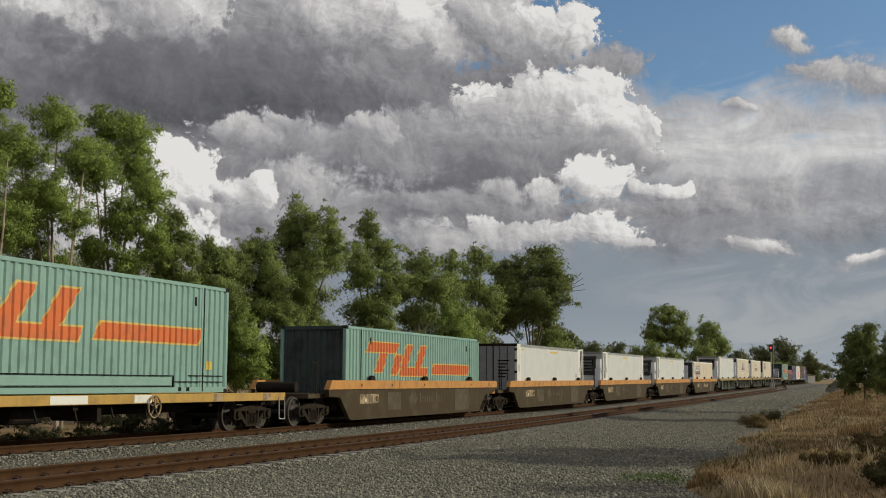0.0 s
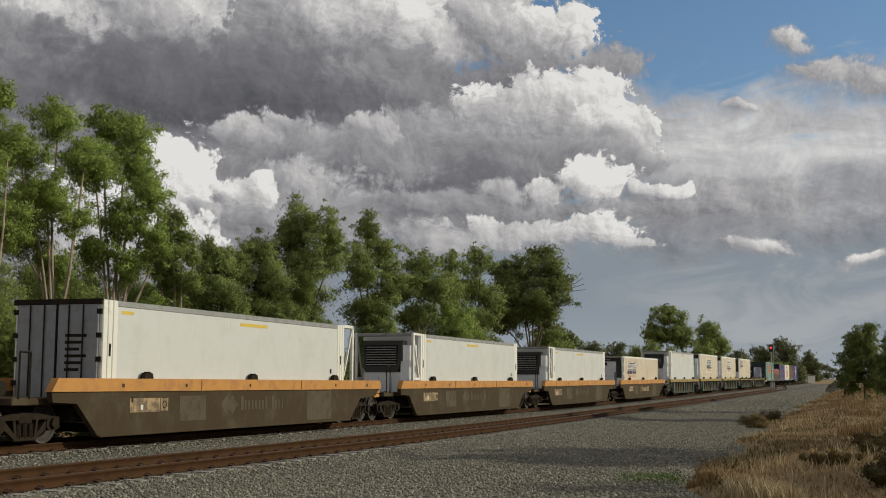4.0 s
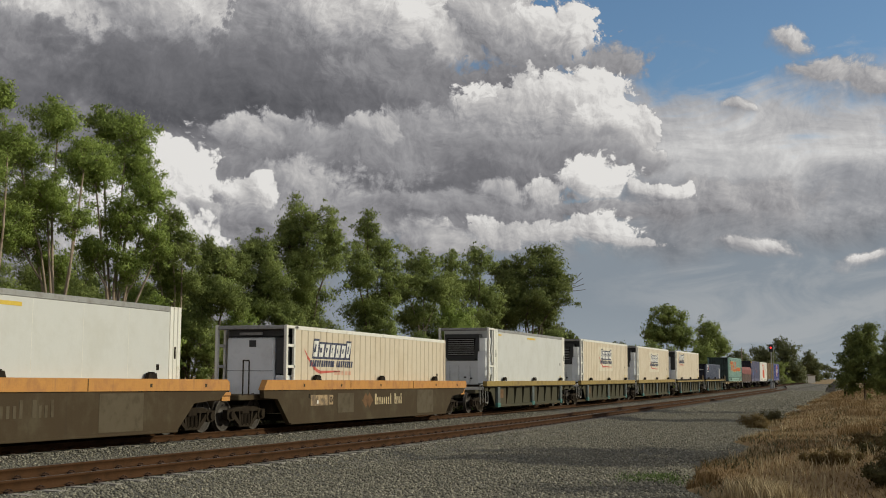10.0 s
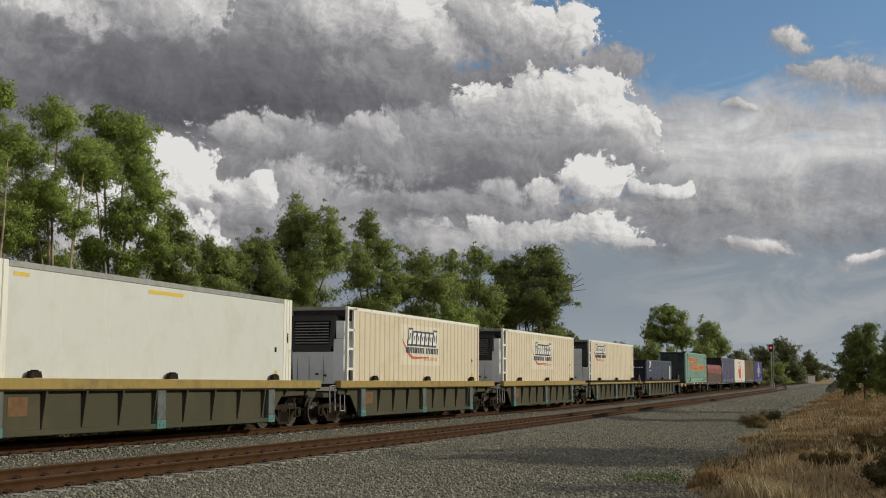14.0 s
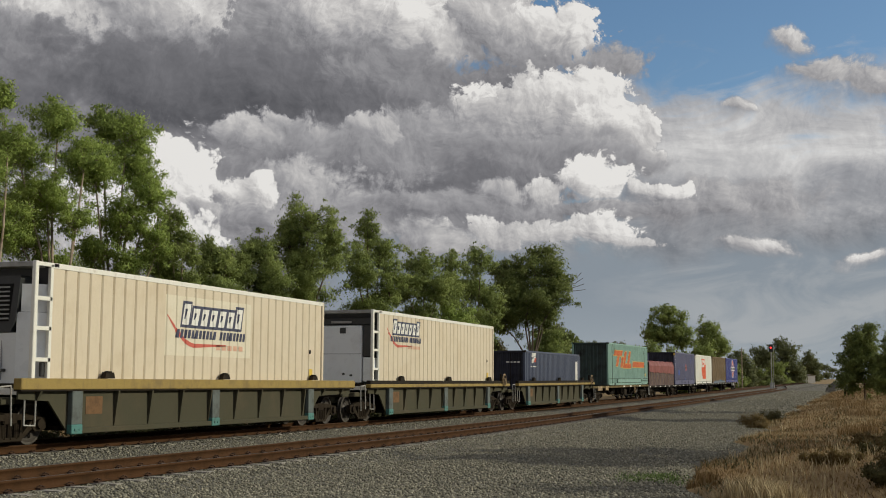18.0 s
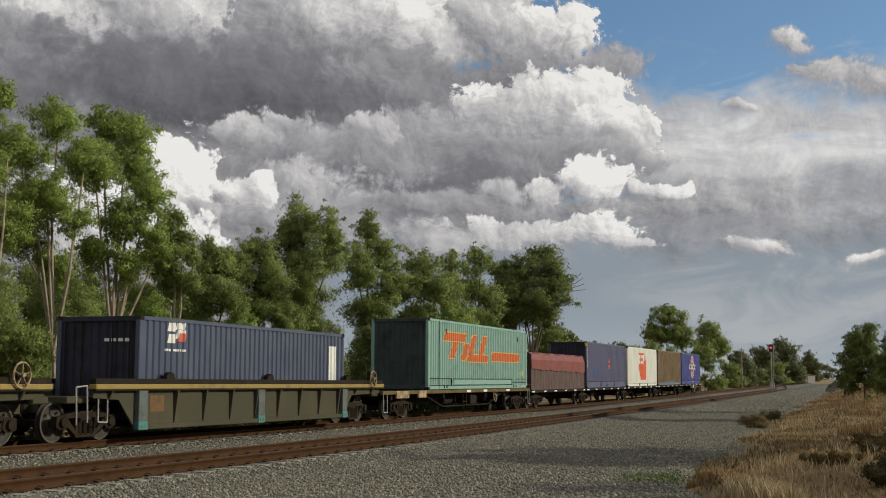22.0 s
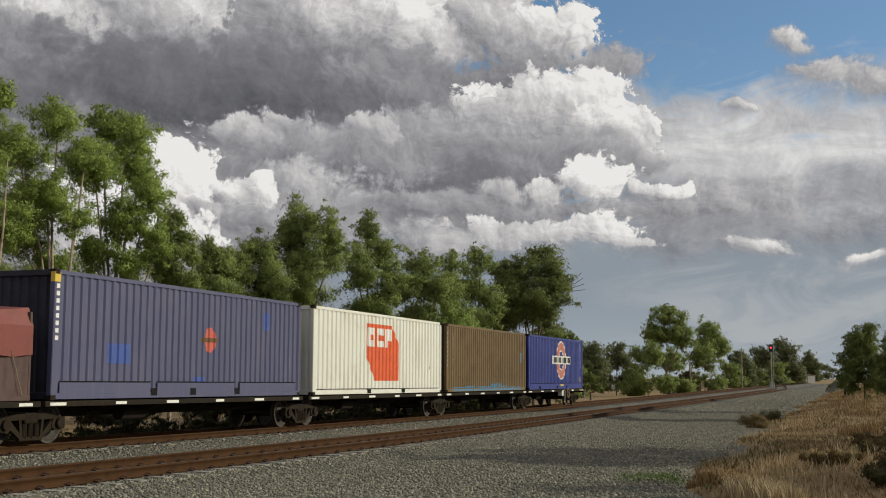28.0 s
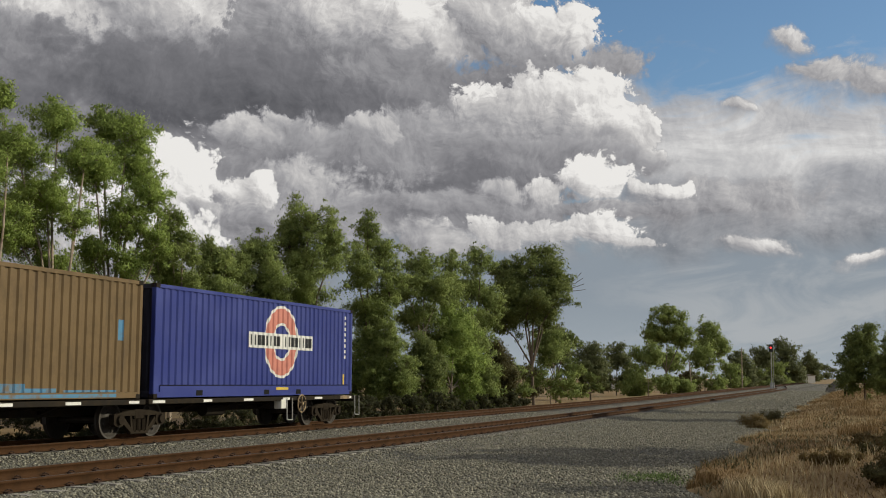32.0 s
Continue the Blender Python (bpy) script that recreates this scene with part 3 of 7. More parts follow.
# ---- ground, gravel and tracks ----
def gravel_material():
    m = bpy.data.materials.new("crushed_stone")
    m.use_nodes = True
    t = m.node_tree
    b = t.nodes["Principled BSDF"]
    co = t.nodes.new("ShaderNodeTexCoord").outputs["Object"]
    cells = grain(t, co, 24.0, kind="voronoi")
    tone = t.nodes.new("ShaderNodeSeparateColor")
    t.links.new(cells.outputs["Color"], tone.inputs[0])
    col = mixed(t, tone.outputs[0], (0.113, 0.106, 0.081), (0.259, 0.241, 0.182))
    # cell borders darkened: the shade between stones is mixed into the colour
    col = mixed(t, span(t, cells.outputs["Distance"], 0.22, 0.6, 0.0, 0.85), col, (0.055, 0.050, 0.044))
    patch = grain(t, co, 0.35, 5.0, 0.6).outputs["Fac"]
    # rust dust, oil and, on the main line, train shade between and beside rails
    across = t.nodes.new("ShaderNodeSeparateXYZ")
    t.links.new(co, across.inputs[0])
    # main line: wider and darker, the shade under the wagons in its colour
    for line_x, reach, much in ((MAIN_X - 0.5, 2.3, 0.92), (LOOP_X - 0.2, 1.15, 0.50)):
        d = calc(t, "ABSOLUTE", calc(t, "SUBTRACT", across.outputs[0], line_x))
        d = calc(t, "ADD", d, calc(t, "MULTIPLY", calc(t, "SUBTRACT", patch, 0.5), 0.8))
        col = mixed(t, span(t, d, reach - 0.6, reach, much, 0.0), col, (0.045, 0.030, 0.018))
    col = mixed(t, span(t, patch, 0.42, 0.70, 0.0, 0.35), col, (0.22, 0.19, 0.145))
    t.links.new(col, b.inputs["Base Color"])
    b.inputs["Roughness"].default_value = 0.92
    bn = t.nodes.new("ShaderNodeBump")
    bn.inputs["Strength"].default_value, bn.inputs["Distance"].default_value = 0.9, 0.03
    t.links.new(span(t, cells.outputs["Distance"], 0.0, 0.6, 1.0, 0.0, smooth=False), bn.inputs["Height"])
    t.links.new(bn.outputs[0], b.inputs["Normal"])
    return m


def stone_material():
    m = bpy.data.materials.new("loose_stone")
    m.use_nodes = True
    t = m.node_tree
    b = t.nodes["Principled BSDF"]
    geo = t.nodes.new("ShaderNodeNewGeometry")
    ramp = t.nodes.new("ShaderNodeValToRGB")
    t.links.new(geo.outputs["Random Per Island"], ramp.inputs[0])
    ramp.color_ramp.elements[0].color = (0.100, 0.093, 0.071, 1)
    ramp.color_ramp.elements[1].color = (0.330, 0.308, 0.236, 1)
    e = ramp.color_ramp.elements.new(0.7)
    e.color = (0.188, 0.175, 0.131, 1)
    t.links.new(ramp.outputs[0], b.inputs["Base Color"])
    b.inputs["Roughness"].default_value = 0.9
    return m


def earth_material():
    m = bpy.data.materials.new("dry_grassy_earth")
    m.use_nodes = True
    t = m.node_tree
    b = t.nodes["Principled BSDF"]
    co = t.nodes.new("ShaderNodeTexCoord").outputs["Object"]
    big = grain(t, co, 0.12, 6.0, 0.65).outputs["Fac"]
    small = grain(t, co, 5.0, 6.0, 0.7).outputs["Fac"]
    col = mixed(t, span(t, big, 0.35, 0.65), (0.205, 0.125, 0.047), (0.285, 0.195, 0.085))
    col = mixed(t, span(t, small, 0.45, 0.75, 0.0, 0.5), col, (0.15, 0.10, 0.045))
    col = mixed(t, span(t, grain(t, co, 0.04, 3.0).outputs["Fac"], 0.5, 0.7, 0.0, 0.5), col, (0.11, 0.115, 0.045))
    t.links.new(col, b.inputs["Base Color"])
    b.inputs["Roughness"].default_value = 0.95
    bn = t.nodes.new("ShaderNodeBump")
    bn.inputs["Strength"].default_value, bn.inputs["Distance"].default_value = 0.8, 0.08
    t.links.new(small, bn.inputs["Height"])
    t.links.new(bn.outputs[0], b.inputs["Normal"])
    return m


GRAVEL, STONE, EARTH = gravel_material(), stone_material(), earth_material()


def edge_x(y):
    """Where the gravel ends and the grassy bank begins."""
    return -2.7 - 2.6 * (1 - math.exp(-max(y - 18.0, 0.0) / 45.0)) + 0.35 * math.sin(y * 0.43) + 0.2 * math.sin(y * 1.1)


def ground_z(x, y):
    z = rise(y)
    e = edge_x(y)
    if x > e:
        d = x - e
        z += 0.42 * (1 - math.exp(-d / 4.2)) * (1 if y > 6 else 0.7) + 0.10 * math.sin(x * 0.9 + y * 0.31) * min(d, 1.0)
        if abs(x) < 3 and abs(y) < 6:
            z = min(z, 0.35)
    elif x > -22.5:
        z -= 0.12
    else:
        z -= 0.12 + 0.25 * min((-22.5 - x) / 3.0, 1.0) - 0.08 * math.sin(y * 0.3 + x * 0.5)
    return z


def steps(pairs):
    """Grid lines: (start, end, step) one after another."""
    out = []
    for a, b, s in pairs:
        n = max(1, round((b - a) / s))
        out += [a + (b - a) * i / n for i in range(n)]
    return out + [pairs[-1][1]]


def sheet(name, xs, ys, height):
    verts = [(x, y, height(x, y)) for y in ys for x in xs]
    n = len(xs)
    faces = []
    for j in range(len(ys) - 1):
        for i in range(n - 1):
            a = j * n + i
            faces += [a, a + 1, a + 1 + n, a + n]
    return raw_mesh(name, verts, faces, 4)


ground = new("ground", sheet("ground", steps([(-4000, -400, 600), (-400, -60, 40), (-60, -24, 4), (-24, -6.5, 1.5), (-6.5, 12, 0.4), (12, 60, 6), (60, 400, 40), (400, 4000, 600)]),
                             steps([(-4000, -400, 600), (-400, 0, 25), (0, 12, 1.5), (12, 90, 0.6), (90, 330, 6), (330, 900, 60), (900, 4600, 600)]), ground_z))
ground.data.materials.append(EARTH)
tagged(ground, "dry brown grassy earth on both sides of the line", "ground", kind="structure")


def bed_z(x, y):
    """The crushed-stone bed: a flat verge, and shoulders up to the sleepers of both tracks."""
    lx = loop_x(y)
    z = 0.012 * math.sin(x * 1.7 + y * 0.35) + 0.018 * math.sin(x * 0.6 - y * 0.21)
    for cx in (lx, MAIN_X):
        d = abs(x - cx)
        z = max(z, 0.125 * min(max((2.35 - d) / 0.75, 0.0), 1.0))
    if x < MAIN_X - 1.9:
        z = 0.125 - 0.42 * min((MAIN_X - 1.9 - x) / 2.6, 1.0)
    if x > edge_x(y) - 0.6:
        z -= 0.30 * min((x - edge_x(y) + 0.6) / 1.2, 1.0)
    return z + rise(y)


bed = new("ballast", sheet("ballast", steps([(-23.2, -20.4, 0.7), (-20.4, -9.4, 0.22), (-9.4, -2.0, 0.35)]),
                           steps([(-340, 0, 8), (0, 12, 1.5), (12, 70, 0.5), (70, 330, 3.0)]), bed_z))
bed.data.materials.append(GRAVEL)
tagged(bed, "pale grey crushed-stone ballast and gravel verge", "ballast", kind="structure")


def loose_stones(name, count, x0, x1, y0, y1, size, power, seed):
    rng = np.random.default_rng(seed)
    y = y0 + (y1 - y0) * rng.random(count) ** power
    x = x0 + (x1 - x0) * rng.random(count)
    r = size * (0.55 + 0.9 * rng.random(count))
    keep = np.array([a < edge_x(b) + 0.4 for a, b in zip(x, y)])
    x, y, r = x[keep], y[keep], r[keep]
    z = np.array([bed_z(a, b) for a, b in zip(x, y)]) + r * 0.15
    n = len(x)
    octa = np.array([(1, 0, 0), (-1, 0, 0), (0, 1, 0), (0, -1, 0), (0, 0, 1), (0, 0, -1)], dtype=float)
    tri = np.array([(0, 2, 4), (2, 1, 4), (1, 3, 4), (3, 0, 4), (2, 0, 5), (1, 2, 5), (3, 1, 5), (0, 3, 5)])
    v = octa[None] * (0.65 + 0.7 * rng.random((n, 6, 1))) * r[:, None, None]
    v[..., 2] *= 0.75
    a, b = rng.random(n) * math.tau, rng.normal(0, 0.5, n)
    ca, sa, cb, sb = np.cos(a)[:, None], np.sin(a)[:, None], np.cos(b)[:, None], np.sin(b)[:, None]
    vx, vz = v[..., 0] * cb + v[..., 2] * sb, v[..., 2] * cb - v[..., 0] * sb
    vy = v[..., 1]
    out = np.stack([vx * ca - vy * sa + x[:, None], vx * sa + vy * ca + y[:, None], vz + z[:, None]], -1)
    faces = (tri[None] + (np.arange(n) * 6)[:, None, None]).ravel()
    me = raw_mesh(name, out.reshape(-1, 3), faces, 3)
    me.materials.append(STONE)
    ob = new(name, me)
    return tagged(ob, "loose grey crushed stones on the verge", "gravel", kind="stuff")


loose_stones("gravel", 85000, -11.6, -2.4, 13.5, 72.0, 0.027, 1.7, 4)
loose_stones("gravel", 26000, -11.2, -3.6, 66.0, 175.0, 0.060, 1.3, 6)
loose_stones("gravel", 22000, -17.4, -13.4, 16.0, 62.0, 0.030, 1.4, 5)

RAIL_SECTION = [(-0.073, 0.0), (0.073, 0.0), (0.073, 0.012), (0.02, 0.028), (0.010, 0.045), (0.010, 0.120), (0.035, 0.132), (0.036, 0.155), (0.028, 0.168), (-0.028, 0.168), (-0.036, 0.155), (-0.035, 0.132), (-0.010, 0.120), (-0.010, 0.045), (-0.02, 0.028), (-0.073, 0.012)]
RAIL_YS = steps([(-340, 0, 10), (0, 160, 2.0), (160, 330, 4.0)])


def rail(name, centre, side, label):
    n = len(RAIL_SECTION)
    verts, faces = [], []
    for y in RAIL_YS:
        x0 = centre(y) + side * (GAUGE / 2 + 0.035)
        verts += [(x0 + a, y, RAIL_TOP - 0.168 + rise(y) + b) for a, b in RAIL_SECTION]
    for j in range(len(RAIL_YS) - 1):
        for i in range(n):
            a, b = j * n + i, j * n + (i + 1) % n
            faces += [a, a + n, b + n, b]
    me = raw_mesh(name, verts, faces, 4)
    me.materials.append(RAIL_RUST)
    me.materials.append(RAIL_HEAD)
    ids = np.array([1 if i in (8,) else 0 for _ in range(len(RAIL_YS) - 1) for i in range(n)], dtype=np.int32)
    me.polygons.foreach_set("material_index", ids)
    ob = new(name, me)
    return tagged(ob, label, "rail", "rails", "structure")


def main_x(y):
    return MAIN_X


CLIP = Builder().box(-0.045, 0.045, -0.06, 0.06, 0.0, 0.022).bent([(-0.03, -0.05, 0.03), (0.0, -0.02, 0.055), (0.0, 0.03, 0.05), (0.03, 0.05, 0.03)], 0.010, 5).mesh("rail_clip")
CLIP.materials.append(CLIP_STEEL)
SLEEPER = Builder().prism([(-0.12, -0.17), (0.12, -0.17), (0.10, 0.0), (-0.10, 0.0)], -1.25, 1.25, "x")
SLEEPER = SLEEPER.mesh("sleeper")
SLEEPER.materials.append(CONCRETE)
PITCH = 0.685
for centre, word in ((loop_x, "empty loop track"), (main_x, "main line under the train")):
    for side in (-1, 1):
        r = rail("rail", centre, side, "rusty steel rail of the " + word)
        for i in range(72):
            y = 12.0 + i * PITCH
            x0 = centre(y) + side * (GAUGE / 2 + 0.035)
            for s in ((1,) if side < 0 and centre is main_x else (-1, 1) if centre is loop_x else (1,)):
                part("rail_clip", CLIP, None, r, at=(x0 + s * 0.105, y, RAIL_TOP - 0.166 + rise(y)))
    bedder = thing("sleepers", "dusty concrete sleepers sunk in the ballast", "sleepers", kind="structure")
    for i in range(72):
        y = 12.0 + i * PITCH
        part("sleeper", SLEEPER, None, bedder, at=(centre(y), y, RAIL_TOP - 0.170 + rise(y)))
# ---- the train ----
MOVERS = []          # (thing, y at the clip's end, length)
WHEELSETS = []


def moving(ob, y_end, length, z):
    """A vehicle or its load: y_end is where its rear-facing end stands when the clip ends; z is above the rail."""
    MOVERS.append((ob, y_end, length, z))
    return ob


def ribs(y0, y1, pitch=0.278, depth=0.040):
    """Breakpoints (y, inward offset) of a corrugated wall."""
    n = max(1, round((y1 - y0) / pitch))
    p = (y1 - y0) / n
    pts = []
    for i in range(n):
        a = y0 + i * p
        pts += [(a, 0.0), (a + 0.40 * p, 0.0), (a + 0.53 * p, -depth), (a + 0.87 * p, -depth)]
    return pts + [(y1, 0.0)]


def flat(y0, y1):
    return [(y0, 0.0), (y1, 0.0)]


def offset_at(profile, y):
    for (a, da), (b, db) in zip(profile, profile[1:]):
        if a <= y <= b:
            return da + (db - da) * (y - a) / max(b - a, 1e-9)
    return 0.0


def wall_side(profile, x, z0, z1, sign=1):
    b = Builder()
    ys = [p[0] for p in profile]
    v = [(x + sign * d, y, z0) for y, d in profile] + [(x + sign * d, y, z1) for y, d in profile]
    n = len(ys)
    b.add(v, [(i, i + 1, n + i + 1, n + i) for i in range(n - 1)])
    v = [(x - sign * 0.06, ys[0], z0), (x - sign * 0.06, ys[-1], z0), (x - sign * 0.06, ys[-1], z1), (x - sign * 0.06, ys[0], z1)]
    return b.add(v, [(0, 3, 2, 1)])


def wall_end(width, y, z0, z1, sign, pitch=0.25, depth=0.04):
    prof = ribs(-width / 2, width / 2, pitch, depth)
    b = Builder()
    n = len(prof)
    b.add([(x, y - sign * d, z0) for x, d in prof] + [(x, y - sign * d, z1) for x, d in prof], [(i, i + 1, n + i + 1, n + i) for i in range(n - 1)])
    return b


def painted(profile, x, low, high, y0, y1, proud=0.004, extra=()):
    """Paint on a corrugated wall: a skin between the curves low(y) and high(y), following every rib."""
    ys = sorted({y0, y1, *[p[0] for p in profile if y0 < p[0] < y1], *[e for e in extra if y0 < e < y1]})
    b = Builder()
    v = [(x + proud + offset_at(profile, y), y, low(y)) for y in ys] + [(x + proud + offset_at(profile, y), y, high(y)) for y in ys]
    n = len(ys)
    return b.add(v, [(i, i + 1, n + i + 1, n + i) for i in range(n - 1) if high(ys[i]) - low(ys[i]) > 1e-4 or high(ys[i + 1]) - low(ys[i + 1]) > 1e-4])


def slant_bar(profile, x, y0, y1, z0, z1, lean, proud=0.004):
    """A parallelogram of paint, leaning along +y towards its top by lean."""
    def low(y):
        return z0 if y <= y1 else z0 + (y - y1) / lean * (z1 - z0)

    def high(y):
        return z1 if y >= y0 + lean else z0 + (y - y0) / lean * (z1 - z0)
    return painted(profile, x, low, high, y0, y1 + lean, proud, (y0 + lean, y1))


def rect(profile, x, y0, y1, z0, z1, proud=0.004):
    return painted(profile, x, lambda y: z0, lambda y: z1, y0, y1, proud)


def arc_half(profile, x, cy, cz, ry, rz, iy, iz, sign, proud=0.006):
    """The upper or lower half of an oval ring of paint."""
    def outer(y):
        return rz * math.sqrt(max(0.0, 1 - ((y - cy) / ry) ** 2))

    def inner(y):
        return iz * math.sqrt(max(0.0, 1 - ((y - cy) / iy) ** 2)) if abs(y - cy) < iy else 0.0
    marks = [cy + ry * math.cos(k * math.pi / 24) for k in range(25)] + [cy + iy * math.cos(k * math.pi / 16) for k in range(17)]
    if sign > 0:
        return painted(profile, x, lambda y: cz + inner(y), lambda y: cz + outer(y), cy - ry, cy + ry, proud, marks)
    return painted(profile, x, lambda y: cz - outer(y), lambda y: cz - inner(y), cy - ry, cy + ry, proud, marks)


CASTING = Builder().box(-0.09, 0.09, -0.09, 0.09, -0.06, 0.06, 0.012).mesh("corner_casting")


def shell(ob, L, W, H, paint, profile, roof_paint=None, front="ribs", rear="ribs", posts=(0.0,), castings=True, rail_low=0.16, rail_top=0.10, end_paint=None):
    """Walls, roof, floor, rails, posts and castings of a box container. Near end at y = 0, seen side at +x."""
    x = W / 2
    roof_paint = roof_paint or paint
    part("side_wall", wall_side(profile, x - 0.012, rail_low, H - rail_top, 1), paint, ob)
    part("side_wall", wall_side(profile, -(x - 0.012), rail_low, H - rail_top, -1), paint, ob)
    for sy, y in ((-1, 0.05), (1, L - 0.05)):
        part("end_wall", wall_end(W - 0.24, y, rail_low, H - rail_top, -sy), end_paint or paint, ob, "dark end wall" if end_paint else "")
    b = Builder().box(-x + 0.06, x - 0.06, 0.05, L - 0.05, H - 0.05, H - 0.015)
    for k in range(int(L / 0.9)):
        b.box(-x + 0.12, x - 0.12, 0.3 + k * 0.9, 0.62 + k * 0.9, H - 0.016, H - 0.002)
    part("roof", b, roof_paint, ob)
    part("floor", Builder().box(-x + 0.03, x - 0.03, 0.03, L - 0.03, 0.06, 0.17), UNDERFRAME, ob)
    for s in (-1, 1):
        part("top_rail", Builder().box(s * x - 0.05, s * x + 0.0 if s > 0 else s * x + 0.05, 0.02, L - 0.02, H - rail_top - 0.005, H - 0.008, 0.008), paint, ob)
        part("bottom_rail", Builder().box(min(s * x, s * (x - 0.06)), max(s * x, s * (x - 0.06)), 0.02, L - 0.02, 0.02, rail_low + 0.005, 0.008), paint, ob)
        for y in (0.0, L):
            y0, y1 = (0.0, 0.13) if y == 0 else (L - 0.13, L)
            part("corner_post", Builder().box(min(s * (x + 0.003), s * (x - 0.13)), max(s * (x + 0.003), s * (x - 0.13)), y0, y1, 0.0, H, 0.015), paint, ob)
    for y in (0.0, L):
        y0, y1 = (0.0, 0.10) if y == 0 else (L - 0.10, L)
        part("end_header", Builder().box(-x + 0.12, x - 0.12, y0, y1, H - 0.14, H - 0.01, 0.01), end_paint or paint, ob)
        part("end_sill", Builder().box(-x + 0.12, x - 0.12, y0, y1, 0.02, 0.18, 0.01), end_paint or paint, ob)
    if castings:
        for s in (-1, 1):
            for y in (0.09, L - 0.09):
                for z in (0.061, H - 0.055):
                    part("corner_casting", CASTING if CASTING.materials else CASTING, None, ob, at=(s * (x - 0.08), y, z))


CASTING.materials.append(UNDERFRAME)


def teal_container(y_end, z, group):
    """A 48-foot ribbed teal container with an orange sign."""
    L, W, H = 14.63, 2.5, 2.9
    ob = thing("shipping_container", "teal ribbed steel container with a slanting orange sign", "container", group)
    prof = [(0.0, 0.0)] + ribs(0.14, L - 0.14) + [(L, 0.0)]
    shell(ob, L, W, H, TEAL, prof, end_paint=DARK_TEAL)
    x = W / 2
    for y in (1.30, L - 1.30):
        part("seam", Builder().box(x - 0.05, x + 0.004, y - 0.028, y + 0.028, 0.05, H - 0.08), DARK_GAP, ob)
        part("inner_post", Builder().box(x - 0.06, x + 0.002, y + (0.03 if y < 5 else -0.13), y + (0.13 if y < 5 else -0.03), 0.02, H - 0.02, 0.01), TEAL, ob)
    # forklift rail and its dark seams
    part("side_rail", Builder().box(x - 0.05, x + 0.004, 3.2, 11.8, 0.20, 0.42, 0.01), TEAL, ob)
    for y0, y1, zz in ((0.2, 1.3, 0.46), (1.3, 2.9, 0.46), (3.1, 11.9, 0.45), (11.9, 14.4, 0.30), (3.1, 11.9, 0.175), (0.2, 3.0, 0.175), (12.6, 14.4, 0.46)):
        part("seam", Builder().box(x - 0.03, x + 0.006, y0, y1, zz - 0.014, zz + 0.014), DARK_GAP, ob)
    for y in (2.9, 11.9):
        part("seam", Builder().box(x - 0.03, x + 0.0065, y - 0.02, y + 0.02, 0.17, 0.46), DARK_GAP, ob)
    for y in (1.95, 2.25, 12.2, 12.6):
        part("forklift_slot", Builder().box(x - 0.03, x + 0.007, y - 0.07, y + 0.07, 0.06, 0.16), DARK_GAP, ob)
    for k, (y, zz) in enumerate(((2.15, 2.42), (12.9, 2.42))):
        part("vent", Builder().box(x - 0.03, x + 0.008, y - 0.04, y + 0.04, zz - 0.11, zz + 0.13, 0.006), UNDERFRAME, ob)

    def bar(name, y0, y1, z0, z1, lean, lift=0.0):
        part(name + "_edge", slant_bar(prof, x - 0.012, y0 - 0.06, y1 + 0.06, z0 - 0.05, z1 + 0.05, lean, 0.005 + lift), YELLOW_EDGE, ob)
        part(name, slant_bar(prof, x - 0.012, y0, y1, z0, z1, lean, 0.011 + lift), ORANGE, ob)
    bar("sign_headband", 1.75, 4.55, 2.06, 2.40, 0.40)
    bar("sign_stroke", 2.55, 3.25, 1.34, 2.02, 0.55, 0.001)
    bar("sign_stroke", 4.10, 4.75, 1.26, 1.98, 0.50, 0.002)
    bar("sign_stroke", 5.05, 5.70, 1.50, 2.38, 0.70, 0.003)
    bar("sign_stroke", 6.55, 7.20, 1.50, 2.38, 0.70, 0.003)
    bar("sign_foot", 4.95, 7.85, 1.22, 1.52, 0.22, 0.0045)
    bar("sign_stripe", 8.45, 13.05, 1.30, 1.68, 0.30)
    part("label", rect(prof, x, 13.55, 13.85, 0.62, 0.85, 0.004), YELLOW_LABEL, ob)
    part("rust_patch", rect(prof, x - 0.012, 5.2, 6.6, 0.20, 0.40, 0.003), TEAL_BLUE, ob)
    return moving(ob, y_end, L, z)


def text_bars(ob, profile, x, y0, y1, z0, z1, n, paint, name="letter_bar", gap=0.28):
    """Writing as a row of plain bars."""
    p = (y1 - y0) / n
    for i in range(n):
        part(name, rect(profile, x, y0 + i * p, y0 + (i + 1 - gap) * p, z0, z1, 0.006), paint, ob)


